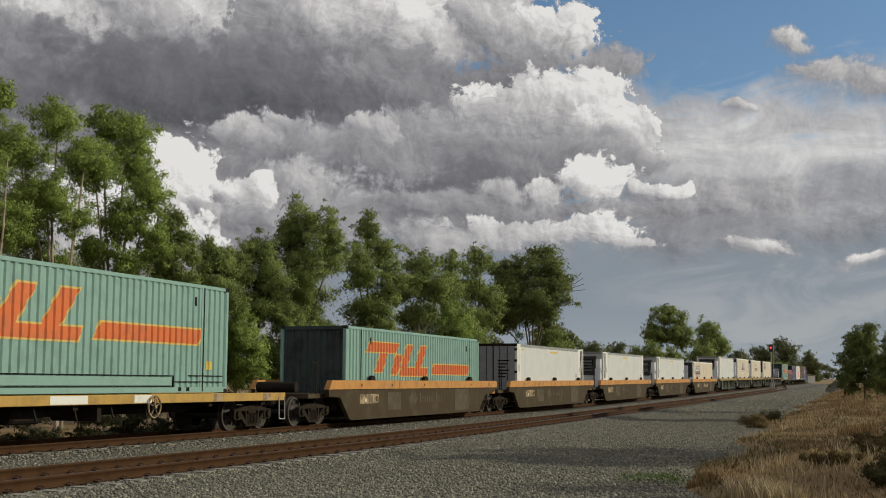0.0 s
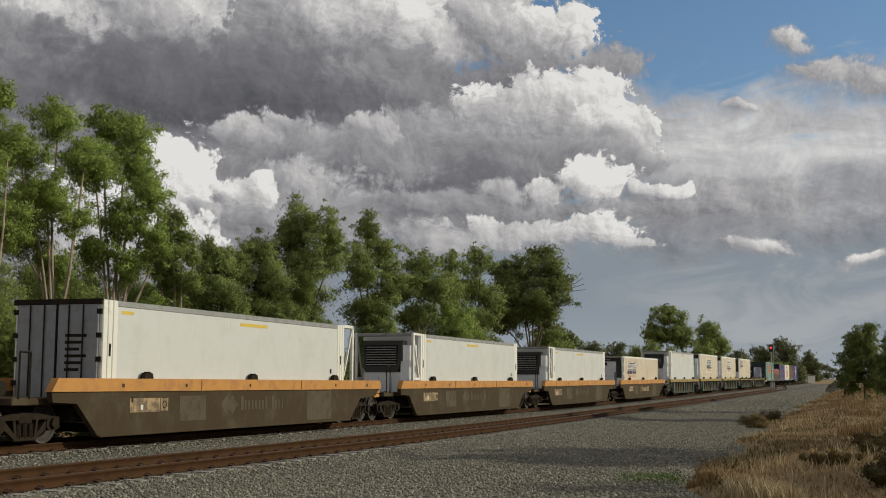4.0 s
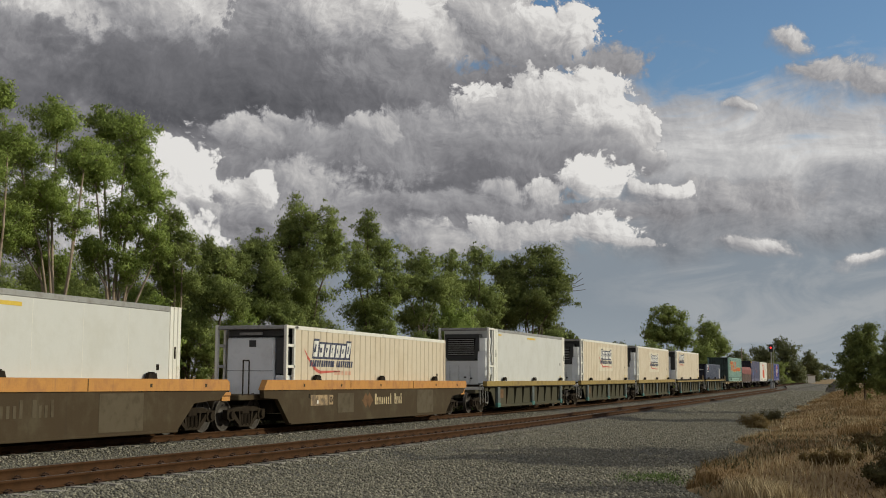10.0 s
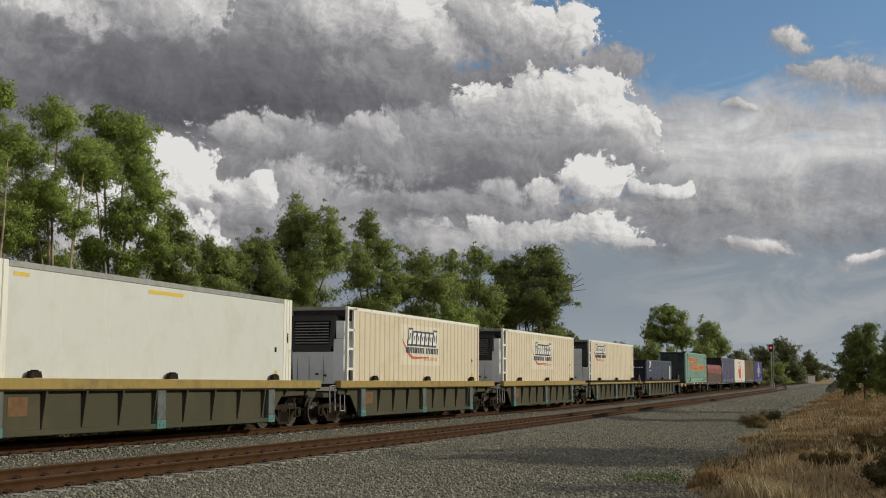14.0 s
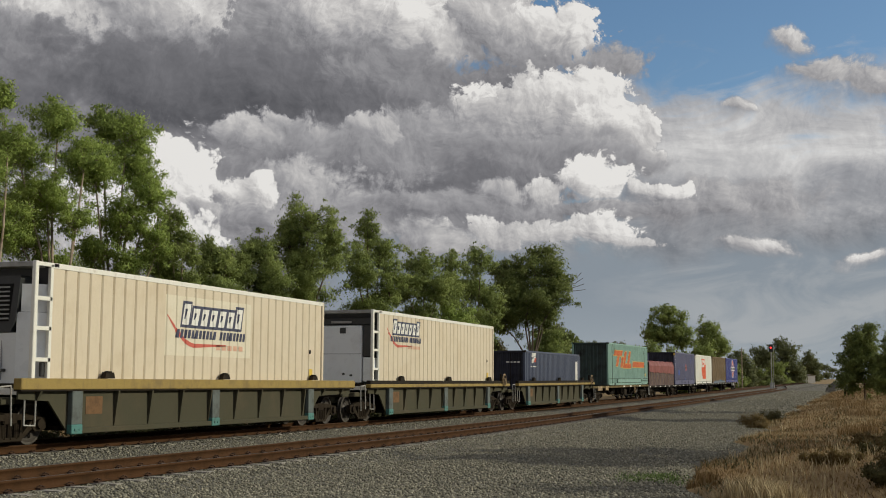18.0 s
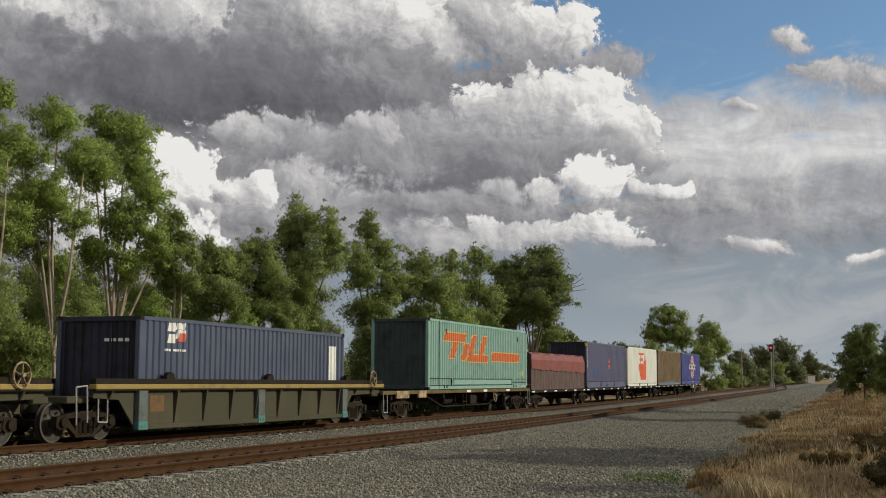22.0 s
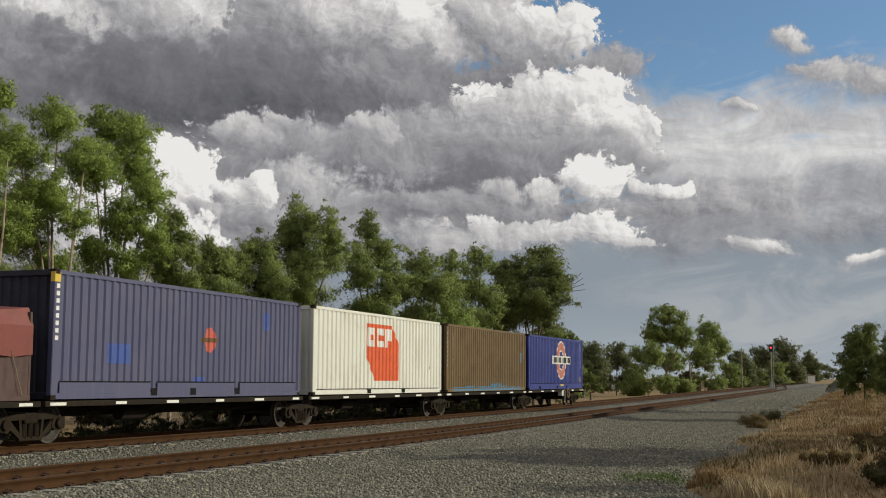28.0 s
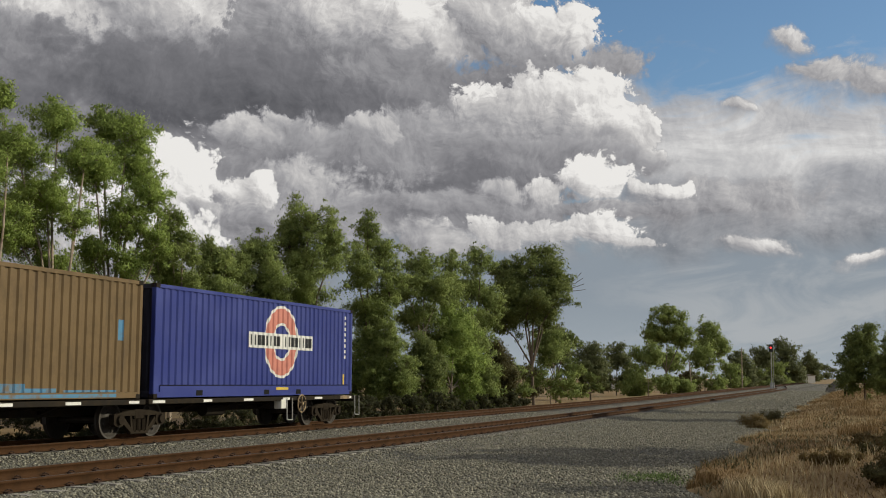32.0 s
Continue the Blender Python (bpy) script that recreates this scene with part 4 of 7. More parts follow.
def swoosh_sign(ob, prof, x, y, z, s=1.0, plate=False):
    """A dealer's sign as plain shapes: a row of dark slanting blocks edged in white, dark bars below, and a red sweep."""
    if plate:
        part("sign_plate", rect(prof, x, y - 0.3 * s, y + 3.3 * s, z - 0.62 * s, z + 0.62 * s, 0.003), SIGN_PALE, ob)
    n, w = 7, 0.37 * s
    for i in range(n):
        a = y + 0.30 * s + i * w
        h = 0.50 * s if i in (0, 6) else 0.42 * s
        part("sign_block_edge", slant_bar(prof, x, a - 0.03 * s, a + w * 0.92, z - 0.03 * s, z + h + 0.03 * s, 0.10 * s, 0.006), NAVY_LOGO, ob)
        part("sign_block", slant_bar(prof, x, a + 0.03 * s, a + w * 0.78, z + 0.03 * s, z + h - 0.03 * s, 0.10 * s, 0.010), WHITE_PAINT, ob)
        part("sign_block_slit", slant_bar(prof, x, a + w * 0.30, a + w * 0.52, z + 0.15 * s, z + h - 0.13 * s, 0.05 * s, 0.014), NAVY_LOGO, ob)
    for i, (a, b) in enumerate(((0.12, 1.75), (1.88, 3.05))):
        k = 11 if i == 0 else 8
        p = (b - a) * s / k
        for j in range(k):
            part("sign_letter_bar", slant_bar(prof, x, y + a * s + j * p, y + a * s + j * p + p * 0.70, z - 0.25 * s, z - 0.07 * s, 0.04 * s, 0.010), NAVY_LOGO, ob)

    def middle(v):
        u = min(max((v - y + 0.22 * s) / (2.4 * s), 0.0), 1.0)
        return z + 0.20 * s - 0.60 * s * math.sin(min(u * 2.2, 1.0) * math.pi / 2) + 0.07 * s * max(u - 0.45, 0)

    def thick(v):
        u = min(max((v - y + 0.22 * s) / (2.4 * s), 0.0), 1.0)
        return s * (0.03 + 0.10 * (1 - u) * math.sin(min(u * 4, 1.0) * math.pi / 2))
    marks = [y - 0.22 * s + 2.4 * s * (k / 24) ** 1.6 for k in range(25)]
    part("sign_sweep", painted(prof, x, lambda v: middle(v) - thick(v) / 2, lambda v: middle(v) + thick(v) / 2, y - 0.22 * s, y + 2.18 * s, 0.008, marks), RED_LOGO, ob)
    for i in range(5):
        part("sign_small_bar", rect(prof, x, y + (1.75 + i * 0.25) * s, y + (1.75 + i * 0.25 + 0.18) * s, z - 0.47 * s, z - 0.36 * s, 0.008), SALMON_LOGO, ob)


def cooling_unit(ob, W, H, style):
    """The machine in the open frame at a refrigerated container's end, facing -y."""
    x = W / 2
    w = x - 0.30
    if style == "grille":
        v = x - 0.62
        part("unit_body", Builder().prism([(0.30, 0.25), (0.24, 0.9), (0.20, 1.35), (0.62, 1.35), (0.62, 0.25)], -w, v, "x"), UNIT_WHITE, ob, "white moulded lower cover")
        part("unit_hood", Builder().prism([(-w, 1.55), (-w + 0.10, 1.37), (v - 0.12, 1.37), (v, 1.62), (v + 0.10, 2.60), (-w - 0.03, 2.60)], 0.17, 0.62, "y"), UNIT_BLACK, ob, "black plastic grille hood")
        part("grille_recess", Builder().prism([(-w + 0.14, 1.60), (v - 0.18, 1.60), (v - 0.08, 2.42), (-w + 0.08, 2.42)], 0.155, 0.19, "y"), DARK_GAP, ob)
        for i in range(8):
            zz = 1.64 + i * 0.098
            part("grille_slat", Builder().box(-w + 0.14, v - 0.16, 0.135, 0.165, zz, zz + 0.035, 0.006), GREY_METAL, ob)
        part("unit_cheek", Builder().prism([(v, 0.21), (x - 0.30, 0.34), (x - 0.09, 0.60), (x - 0.09, 0.68), (v, 0.64)], 0.30, 1.80, "z"), UNIT_WHITE, ob)
        part("unit_cheek_top", Builder().prism([(v + 0.08, 0.24), (x - 0.30, 0.36), (x - 0.12, 0.60), (x - 0.12, 0.68), (v, 0.64)], 1.81, 2.42, "z"), UNIT_WHITE, ob)
        for xx in (-0.30, -0.75, 0.25):
            part("unit_door_line", Builder().box(xx - 0.006, xx + 0.006, 0.215, 0.25, 0.32, 1.20), GREY_DOOR, ob)
    else:
        part("unit_body", Builder().box(-w, w - 0.25, 0.22, 0.70, 0.25, 2.34, 0.05), UNIT_WHITE, ob, "tall white unit cover")
        part("unit_hood", Builder().box(-w, w + 0.1, 0.30, 0.72, 2.36, 2.64, 0.04), UNIT_BLACK, ob, "black top duct")
        part("unit_window", Builder().box(-0.16, 0.08, 0.205, 0.23, 2.05, 2.26, 0.01), UNIT_BLACK, ob)
        part("unit_side_duct", Builder().box(w - 0.24, w + 0.16, 0.30, 0.70, 1.2, 2.36, 0.03), UNIT_BLACK, ob)
        part("unit_cheek", Builder().box(w - 0.22, w + 0.18, 0.26, 0.70, 0.30, 1.18, 0.04), UNIT_WHITE, ob)
        part("unit_seam", Builder().box(-w + 0.02, w - 0.27, 0.212, 0.225, 1.30, 1.32), GREY_DOOR, ob)
        part("vent_row", Builder().box(-0.5, 0.3, 0.205, 0.225, 2.42, 2.50), GREY_METAL, ob)
    part("unit_base", Builder().box(-w, w, 0.2, 0.6, 0.06, 0.24, 0.02), UNDERFRAME, ob)
    for zz, yy in ((0.55, -0.05), (0.50, 0.25)):
        part("unit_latch", Builder().box(yy, yy + 0.10, 0.20, 0.27, zz, zz + 0.07, 0.01), UNIT_BLACK, ob)
    part("control_box", Builder().box(x - 0.14, x - 0.07, 0.40, 0.66, 0.40, 0.72, 0.015), UNIT_BLACK, ob)


def reefer_frame(ob, W, H, paint, brace):
    x = W / 2
    for s in (-1, 1):
        part("frame_post", Builder().box(min(s * x, s * (x - 0.10)), max(s * x, s * (x - 0.10)), 0.0, 0.12, 0.0, H, 0.012), paint, ob)
        part("frame_rail", Builder().box(min(s * x, s * (x - 0.08)), max(s * x, s * (x - 0.08)), 0.10, 0.80, H - 0.10, H - 0.01, 0.008), paint, ob)
        part("frame_rail", Builder().box(min(s * x, s * (x - 0.08)), max(s * x, s * (x - 0.08)), 0.10, 0.80, 0.02, 0.14, 0.008), paint, ob)
        if brace:
            part("brace", Builder().bar((s * (x - 0.05), 0.10, H - 0.15), (s * (x - 0.05), 0.72, 1.15), 0.06, 0.06), paint, ob)
            part("brace", Builder().bar((s * (x - 0.05), 0.10, 1.05), (s * (x - 0.05), 0.72, 0.15), 0.06, 0.06), paint, ob)
            part("cross_rail", Builder().box(min(s * x, s * (x - 0.06)), max(s * x, s * (x - 0.06)), 0.1, 0.74, 1.05, 1.15, 0.006), paint, ob)
        else:
            for zz in (0.72, 1.40, 2.05):
                part("cross_rail", Builder().box(min(s * x, s * (x - 0.06)), max(s * x, s * (x - 0.06)), 0.1, 0.60, zz, zz + 0.09, 0.006), paint, ob)
            part("inner_post", Builder().box(min(s * x, s * (x - 0.08)), max(s * x, s * (x - 0.08)), 0.52, 0.62, 0.05, H - 0.05, 0.008), paint, ob)
    part("frame_header", Builder().box(-x + 0.1, x - 0.1, 0.0, 0.45, H - 0.13, H - 0.01, 0.012), GREY_METAL, ob)
    part("frame_sill", Builder().box(-x + 0.1, x - 0.1, 0.0, 0.12, 0.0, 0.14, 0.012), paint, ob)
    part("bulkhead", Builder().box(-x + 0.06, x - 0.06, 0.72, 0.80, 0.1, H - 0.05), REEFER_WHITE if brace else UNIT_BLACK, ob)


def white_reefer(y_end, z, group, doors=False):
    """A smooth white insulated container; a cooling unit or, turned about, its doors towards -y."""
    L, W, H = 14.55, 2.5, 2.9
    x = W / 2
    ob = thing("refrigerated_container", "smooth white refrigerated container with grey doors" if doors else "smooth white refrigerated container with a black-hooded cooling unit", "container", group)
    b0 = 0.06 if doors else 0.80
    b1 = L - 0.80 if doors else L - 0.06
    body = Builder().box(-x + 0.015, x - 0.015, b0 + 0.6, b1 - 0.55, 0.12, H - 0.16, 0.006)
    part("insulated_body", body, REEFER_WHITE, ob)
    n = 7
    for i in range(n + 1):
        yy = b0 + 0.6 + (b1 - b0 - 1.15) * i / n
        part("panel_seam", Builder().box(x - 0.02, x - 0.0135, yy - 0.006, yy + 0.006, 0.15, H - 0.17), WHITE_FRAME, ob)
    for y0, y1 in ((b0, b0 + 0.6), (b1 - 0.55, b1)):
        b = Builder()
        for k in range(3):
            a = y0 + (y1 - y0) * k / 3
            b.box(-x, x, a + 0.012, a + (y1 - y0) / 3 - 0.012, 0.04, H - 0.02, 0.012)
        b.box(-x + 0.03, x - 0.03, y0, y1, 0.05, H - 0.04)
        part("corner_panel", b, WHITE_FRAME, ob)
        part("label", Builder().box(x, x + 0.004, (y0 + y1) / 2 - 0.05, (y0 + y1) / 2 + 0.03, 1.55, 1.85), UNDERFRAME, ob)
    part("roof_edge", Builder().box(-x + 0.01, x - 0.01, b0 + 0.6, b1 - 0.55, H - 0.155, H - 0.02, 0.01), GREY_METAL, ob)
    part("bottom_rail", Builder().box(-x + 0.02, x - 0.02, b0, b1, 0.0, 0.115, 0.01), WHITE_FRAME, ob)
    part("warning_strip", Builder().box(x - 0.016, x - 0.009, 6.6, 8.2, H - 0.36, H - 0.27), YELLOW_LABEL, ob)
    part("label_strip", Builder().box(x - 0.016, x - 0.009, b0 + 0.75, b0 + 1.25, H - 0.33, H - 0.25), YELLOW_LABEL, ob)
    part("label", Builder().box(x - 0.016, x - 0.009, b1 - 1.1, b1 - 0.98, 1.25, 1.40), UNDERFRAME, ob)
    part("label", Builder().box(x - 0.016, x - 0.009, b1 - 1.1, b1 - 0.90, 0.35, 0.70), YELLOW_LABEL, ob)
    if doors:
        for s in (-1, 1):
            d = part("door", Builder().box(min(0.02 * s, s * (x - 0.10)), max(0.02 * s, s * (x - 0.10)), -0.0, 0.08, 0.14, H - 0.12, 0.012), GREY_DOOR, ob)
            for k in (0.35, 0.75):
                part("lock_rod", Builder().tube((s * k, -0.03, 0.16), (s * k, -0.03, H - 0.14), 0.018, n=6), UNDERFRAME, d)
            for k in range(5):
                part("hinge", Builder().box(min(s * (x - 0.14), s * (x + 0.0)), max(s * (x - 0.14), s * x), -0.02, 0.03, 0.3 + k * 0.56, 0.42 + k * 0.56, 0.008), UNDERFRAME, d)
        for i in range(6):
            part("letter_bar", Builder().box(0.25, 0.85 - (i % 3) * 0.1, -0.006, 0.0, 2.0 - i * 0.16, 2.07 - i * 0.16), UNDERFRAME, ob)
        part("door_frame", Builder().box(-x, x, -0.02, 0.06, H - 0.13, H, 0.01), UNDERFRAME, ob)
        part("door_gasket", Builder().box(-0.03, 0.03, -0.015, 0.05, 0.14, H - 0.12), DARK_GAP, ob)
        b = Builder()
        for s in (-1, 1):
            b.box(min(s * x, s * (x - 0.10)), max(s * x, s * (x - 0.10)), L - 0.12, L, 0.0, H, 0.012)
            b.bar((s * (x - 0.05), L - 0.10, H - 0.15), (s * (x - 0.05), L - 0.74, 1.15), 0.06, 0.06)
            b.bar((s * (x - 0.05), L - 0.10, 1.05), (s * (x - 0.05), L - 0.74, 0.15), 0.06, 0.06)
        b.box(-x, x, L - 0.8, L, H - 0.1, H, 0.01).box(-x, x, L - 0.8, L, 0.0, 0.12, 0.01)
        part("end_frame", b, WHITE_FRAME, ob)
    else:
        reefer_frame(ob, W, H, WHITE_FRAME, True)
        cooling_unit(ob, W, H, "grille")
    return moving(ob, y_end, L, z)


def cream_reefer(y_end, z, group, sign_y, sign_z, sign_s, style, H=2.9, plate=False):
    """A cream refrigerated container with pressed ribs and a dealer's sign."""
    L, W = 14.55, 2.5
    x = W / 2
    ob = thing("refrigerated_container", "cream ribbed refrigerated container with a dark-blue and red sign", "container", group)
    n = 30
    prof = [(0.62, 0.0)]
    p = (L - 0.62 - 0.14) / n
    for i in range(n):
        a = 0.62 + i * p
        prof += [(a + 0.02, 0.0), (a + p - 0.07, 0.0), (a + p - 0.045, -0.028), (a + p - 0.012, -0.028)]
    prof += [(L - 0.14, 0.0), (L, 0.0)]
    part("side_wall", wall_side(prof, x - 0.012, 0.12, H - 0.12, 1), CREAM, ob)
    part("side_wall", wall_side(prof, -(x - 0.012), 0.12, H - 0.12, -1), CREAM, ob)
    # darker strips lay the groove's shade on as colour
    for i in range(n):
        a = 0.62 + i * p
        part("rib_groove_shade", Builder().box(x - 0.044, x - 0.0385, a + p - 0.043, a + p - 0.014, 0.13, H - 0.13), GROOVE_SHADE_ROPE, ob)
    part("roof", Builder().box(-x + 0.02, x - 0.02, 0.62, L, H - 0.06, H - 0.01, 0.01), CREAM, ob)
    for s in (-1, 1):
        part("top_rail", Builder().box(min(s * x, s * (x - 0.07)), max(s * x, s * (x - 0.07)), 0.62, L, H - 0.125, H - 0.004, 0.008), WHITE_FRAME, ob)
        part("bottom_rail", Builder().box(min(s * x, s * (x - 0.07)), max(s * x, s * (x - 0.07)), 0.62, L, 0.0, 0.125, 0.008), CREAM, ob)
        part("corner_post", Builder().box(min(s * (x + 0.004), s * (x - 0.12)), max(s * (x + 0.004), s * (x - 0.12)), L - 0.14, L, 0.0, H, 0.012), CREAM, ob)
    part("end_wall", Builder().box(-x + 0.1, x - 0.1, L - 0.1, L - 0.03, 0.0, H - 0.02), CREAM, ob)
    reefer_frame(ob, W, H, WHITE_FRAME, False)
    cooling_unit(ob, W, H, style)
    swoosh_sign(ob, prof, x - 0.012, sign_y, sign_z, sign_s, plate)
    part("label", rect(prof, x - 0.012, L - 1.05, L - 0.80, 0.35, 0.72, 0.006), YELLOW_LABEL, ob)
    part("label", rect(prof, x - 0.012, L - 1.05, L - 0.93, 1.2, 1.32, 0.006), UNDERFRAME, ob)
    return moving(ob, y_end, L, z)


def plain_container(y_end, z, L, H, paint, label, group, pitch=0.278):
    W = 2.44
    ob = thing("shipping_container", label, "container", group)
    prof = [(0.0, 0.0)] + ribs(0.13, L - 0.13, pitch) + [(L, 0.0)]
    shell(ob, L, W, H, paint, prof, end_paint=DARK_BLUE if paint in (NAVY, FADED_BLUE, ROYAL_BLUE) else DARK_BROWN if paint is BROWN_PAINT else None)
    moving(ob, y_end, L, z)
    return ob, prof, W / 2 - 0.012


# ---- running gear ----
WHEEL = Builder()
for s in (-1, 1):
    prof = [(s * 0.665, 0.0), (s * 0.665, 0.40), (s * 0.685, 0.485), (s * 0.715, 0.475), (s * 0.725, 0.462), (s * 0.80, 0.455), (s * 0.80, 0.40), (s * 0.765, 0.36), (s * 0.755, 0.20), (s * 0.80, 0.13), (s * 0.80, 0.0)]
    WHEEL.lathe(prof, (0, 0, 0), "x", 28)
WHEEL.tube((-1.05, 0, 0), (1.05, 0, 0), 0.075, n=10)
for s in (-1, 1):
    for k in range(4):
        a = k * math.pi / 2 + 0.4
        WHEEL.tube((s * 0.79, 0.28 * math.cos(a), 0.28 * math.sin(a)), (s * 0.812, 0.28 * math.cos(a), 0.28 * math.sin(a)), 0.035, n=6)
WHEEL = WHEEL.mesh("wheelset")
WHEEL.materials.append(WHEEL_STEEL)
RIM = Builder().lathe([(-0.004, 0.405), (0.004, 0.405), (0.004, 0.452), (-0.004, 0.452), (-0.004, 0.405)], (0, 0, 0), "x", 28).mesh("wheel_rim")
RIM.materials.append(TYRE_STEEL)
FRAME = Builder()
for s in (-1, 1):
    a, b = (s * 1.0 - 0.055, s * 1.0 + 0.055)
    FRAME.prism([(-1.10, 0.55), (-0.95, 0.60), (-0.45, 0.68), (0.45, 0.68), (0.95, 0.60), (1.10, 0.55), (1.10, 0.46), (0.62, 0.55), (-0.62, 0.55), (-1.10, 0.46)], a, b, "x")
    for q in (-1, 1):
        FRAME.prism([(q * 1.10, 0.60), (q * 1.12, 0.36), (q * 0.98, 0.30), (q * 0.76, 0.30), (q * 0.66, 0.40), (q * 0.70, 0.58)], a - 0.02 * s, b + 0.02, "x")
        FRAME.prism([(q * 0.76, 0.40), (q * 0.66, 0.52), (q * 0.30, 0.20), (q * 0.36, 0.14)], a, b, "x")
        FRAME.prism([(q * 0.34, 0.58), (q * 0.42, 0.58), (q * 0.36, 0.16), (q * 0.28, 0.16)], a, b, "x")
        FRAME.tube((s * 1.03, q * 0.89, 0.46), (s * 1.14, q * 0.89, 0.46), 0.12, 0.11, n=12)
    FRAME.box(a, b, -0.38, 0.38, 0.10, 0.19, 0.015)
    for y in (-0.2, 0.0, 0.2):
        FRAME.tube((s * 1.0, y, 0.18), (s * 1.0, y, 0.46), 0.075, n=10)
        for k in range(4):
            FRAME.ring((s * 1.0, y, 0.22 + k * 0.07), 0.078, 0.016, "y", 10, 4)
FRAME.box(-1.06, 1.06, -0.22, 0.22, 0.46, 0.70, 0.03)
FRAME.box(-0.8, 0.8, -0.62, -0.55, 0.34, 0.44).box(-0.8, 0.8, 0.55, 0.62, 0.34, 0.44)
FRAME = FRAME.mesh("bogie")
FRAME.materials.append(BOGIE_STEEL)


def bogie(parent, y):
    """A three-piece bogie with two wheelsets; heights above the rail."""
    b = part("bogie", FRAME, None, parent, "rusty cast-steel bogie", at=(0, y, 0))
    for q in (-0.89, 0.89):
        w = new("wheelset", WHEEL)
        w.parent = b
        w.matrix_parent_inverse = Matrix.Translation((0, q, 0.455))
        tagged(w, "steel wheels on an axle")
        WHEELSETS.append(w)
        part("wheel_rim", RIM, None, b, at=(0.805, q, 0.455))
        part("wheel_rim", RIM, None, b, at=(-0.805, q, 0.455))
    return b


HOOP = Builder().bent([(1.28, -0.18, 0.95), (1.30, -0.20, 0.30), (1.30, 0.16, 0.28), (1.28, 0.18, 0.95)], 0.018).mesh("step_hoop")
HOOP.materials.append(HOOP_GREY)
HANDWHEEL = Builder().ring((0, 0, 0), 0.27, 0.022, "x", 22, 6).tube((-0.08, 0, 0), (0.05, 0, 0), 0.05, n=8)
for k in range(5):
    a = k * math.tau / 5 + 0.3
    HANDWHEEL.bar((0, 0, 0), (0, 0.27 * math.cos(a), 0.27 * math.sin(a)), 0.03, 0.02)
HANDWHEEL = HANDWHEEL.mesh("brake_wheel")
HANDWHEEL.materials.append(STENCIL)
COUPLER = Builder().box(-0.11, 0.11, 0.0, 0.62, 0.66, 0.92, 0.03).box(-0.20, 0.20, 0.42, 0.70, 0.60, 0.98, 0.05).bent([(0.3, 0.05, 0.85), (0.32, 0.25, 0.55), (0.32, 0.5, 0.42), (0.30, 0.62, 0.60)], 0.028)
COUPLER = COUPLER.mesh("coupler")
COUPLER.materials.append(UNDERFRAME)
LOCATOR = Builder().prism([(-0.20, 0.0), (0.20, 0.0), (0.15, 0.14), (-0.15, 0.14)], -0.06, 0.06, "x").box(-0.07, 0.07, -0.05, 0.05, 0.12, 0.17).mesh("container_guide")
LOCATOR.materials.append(UNDERFRAME)


def couplers(ob, y0, y1):
    c = part("coupler", COUPLER, None, ob, at=(0, y1, 0))
    c = part("coupler", COUPLER, None, ob, at=(0, y0, 0))
    c.rotation_euler = (0, 0, math.pi)


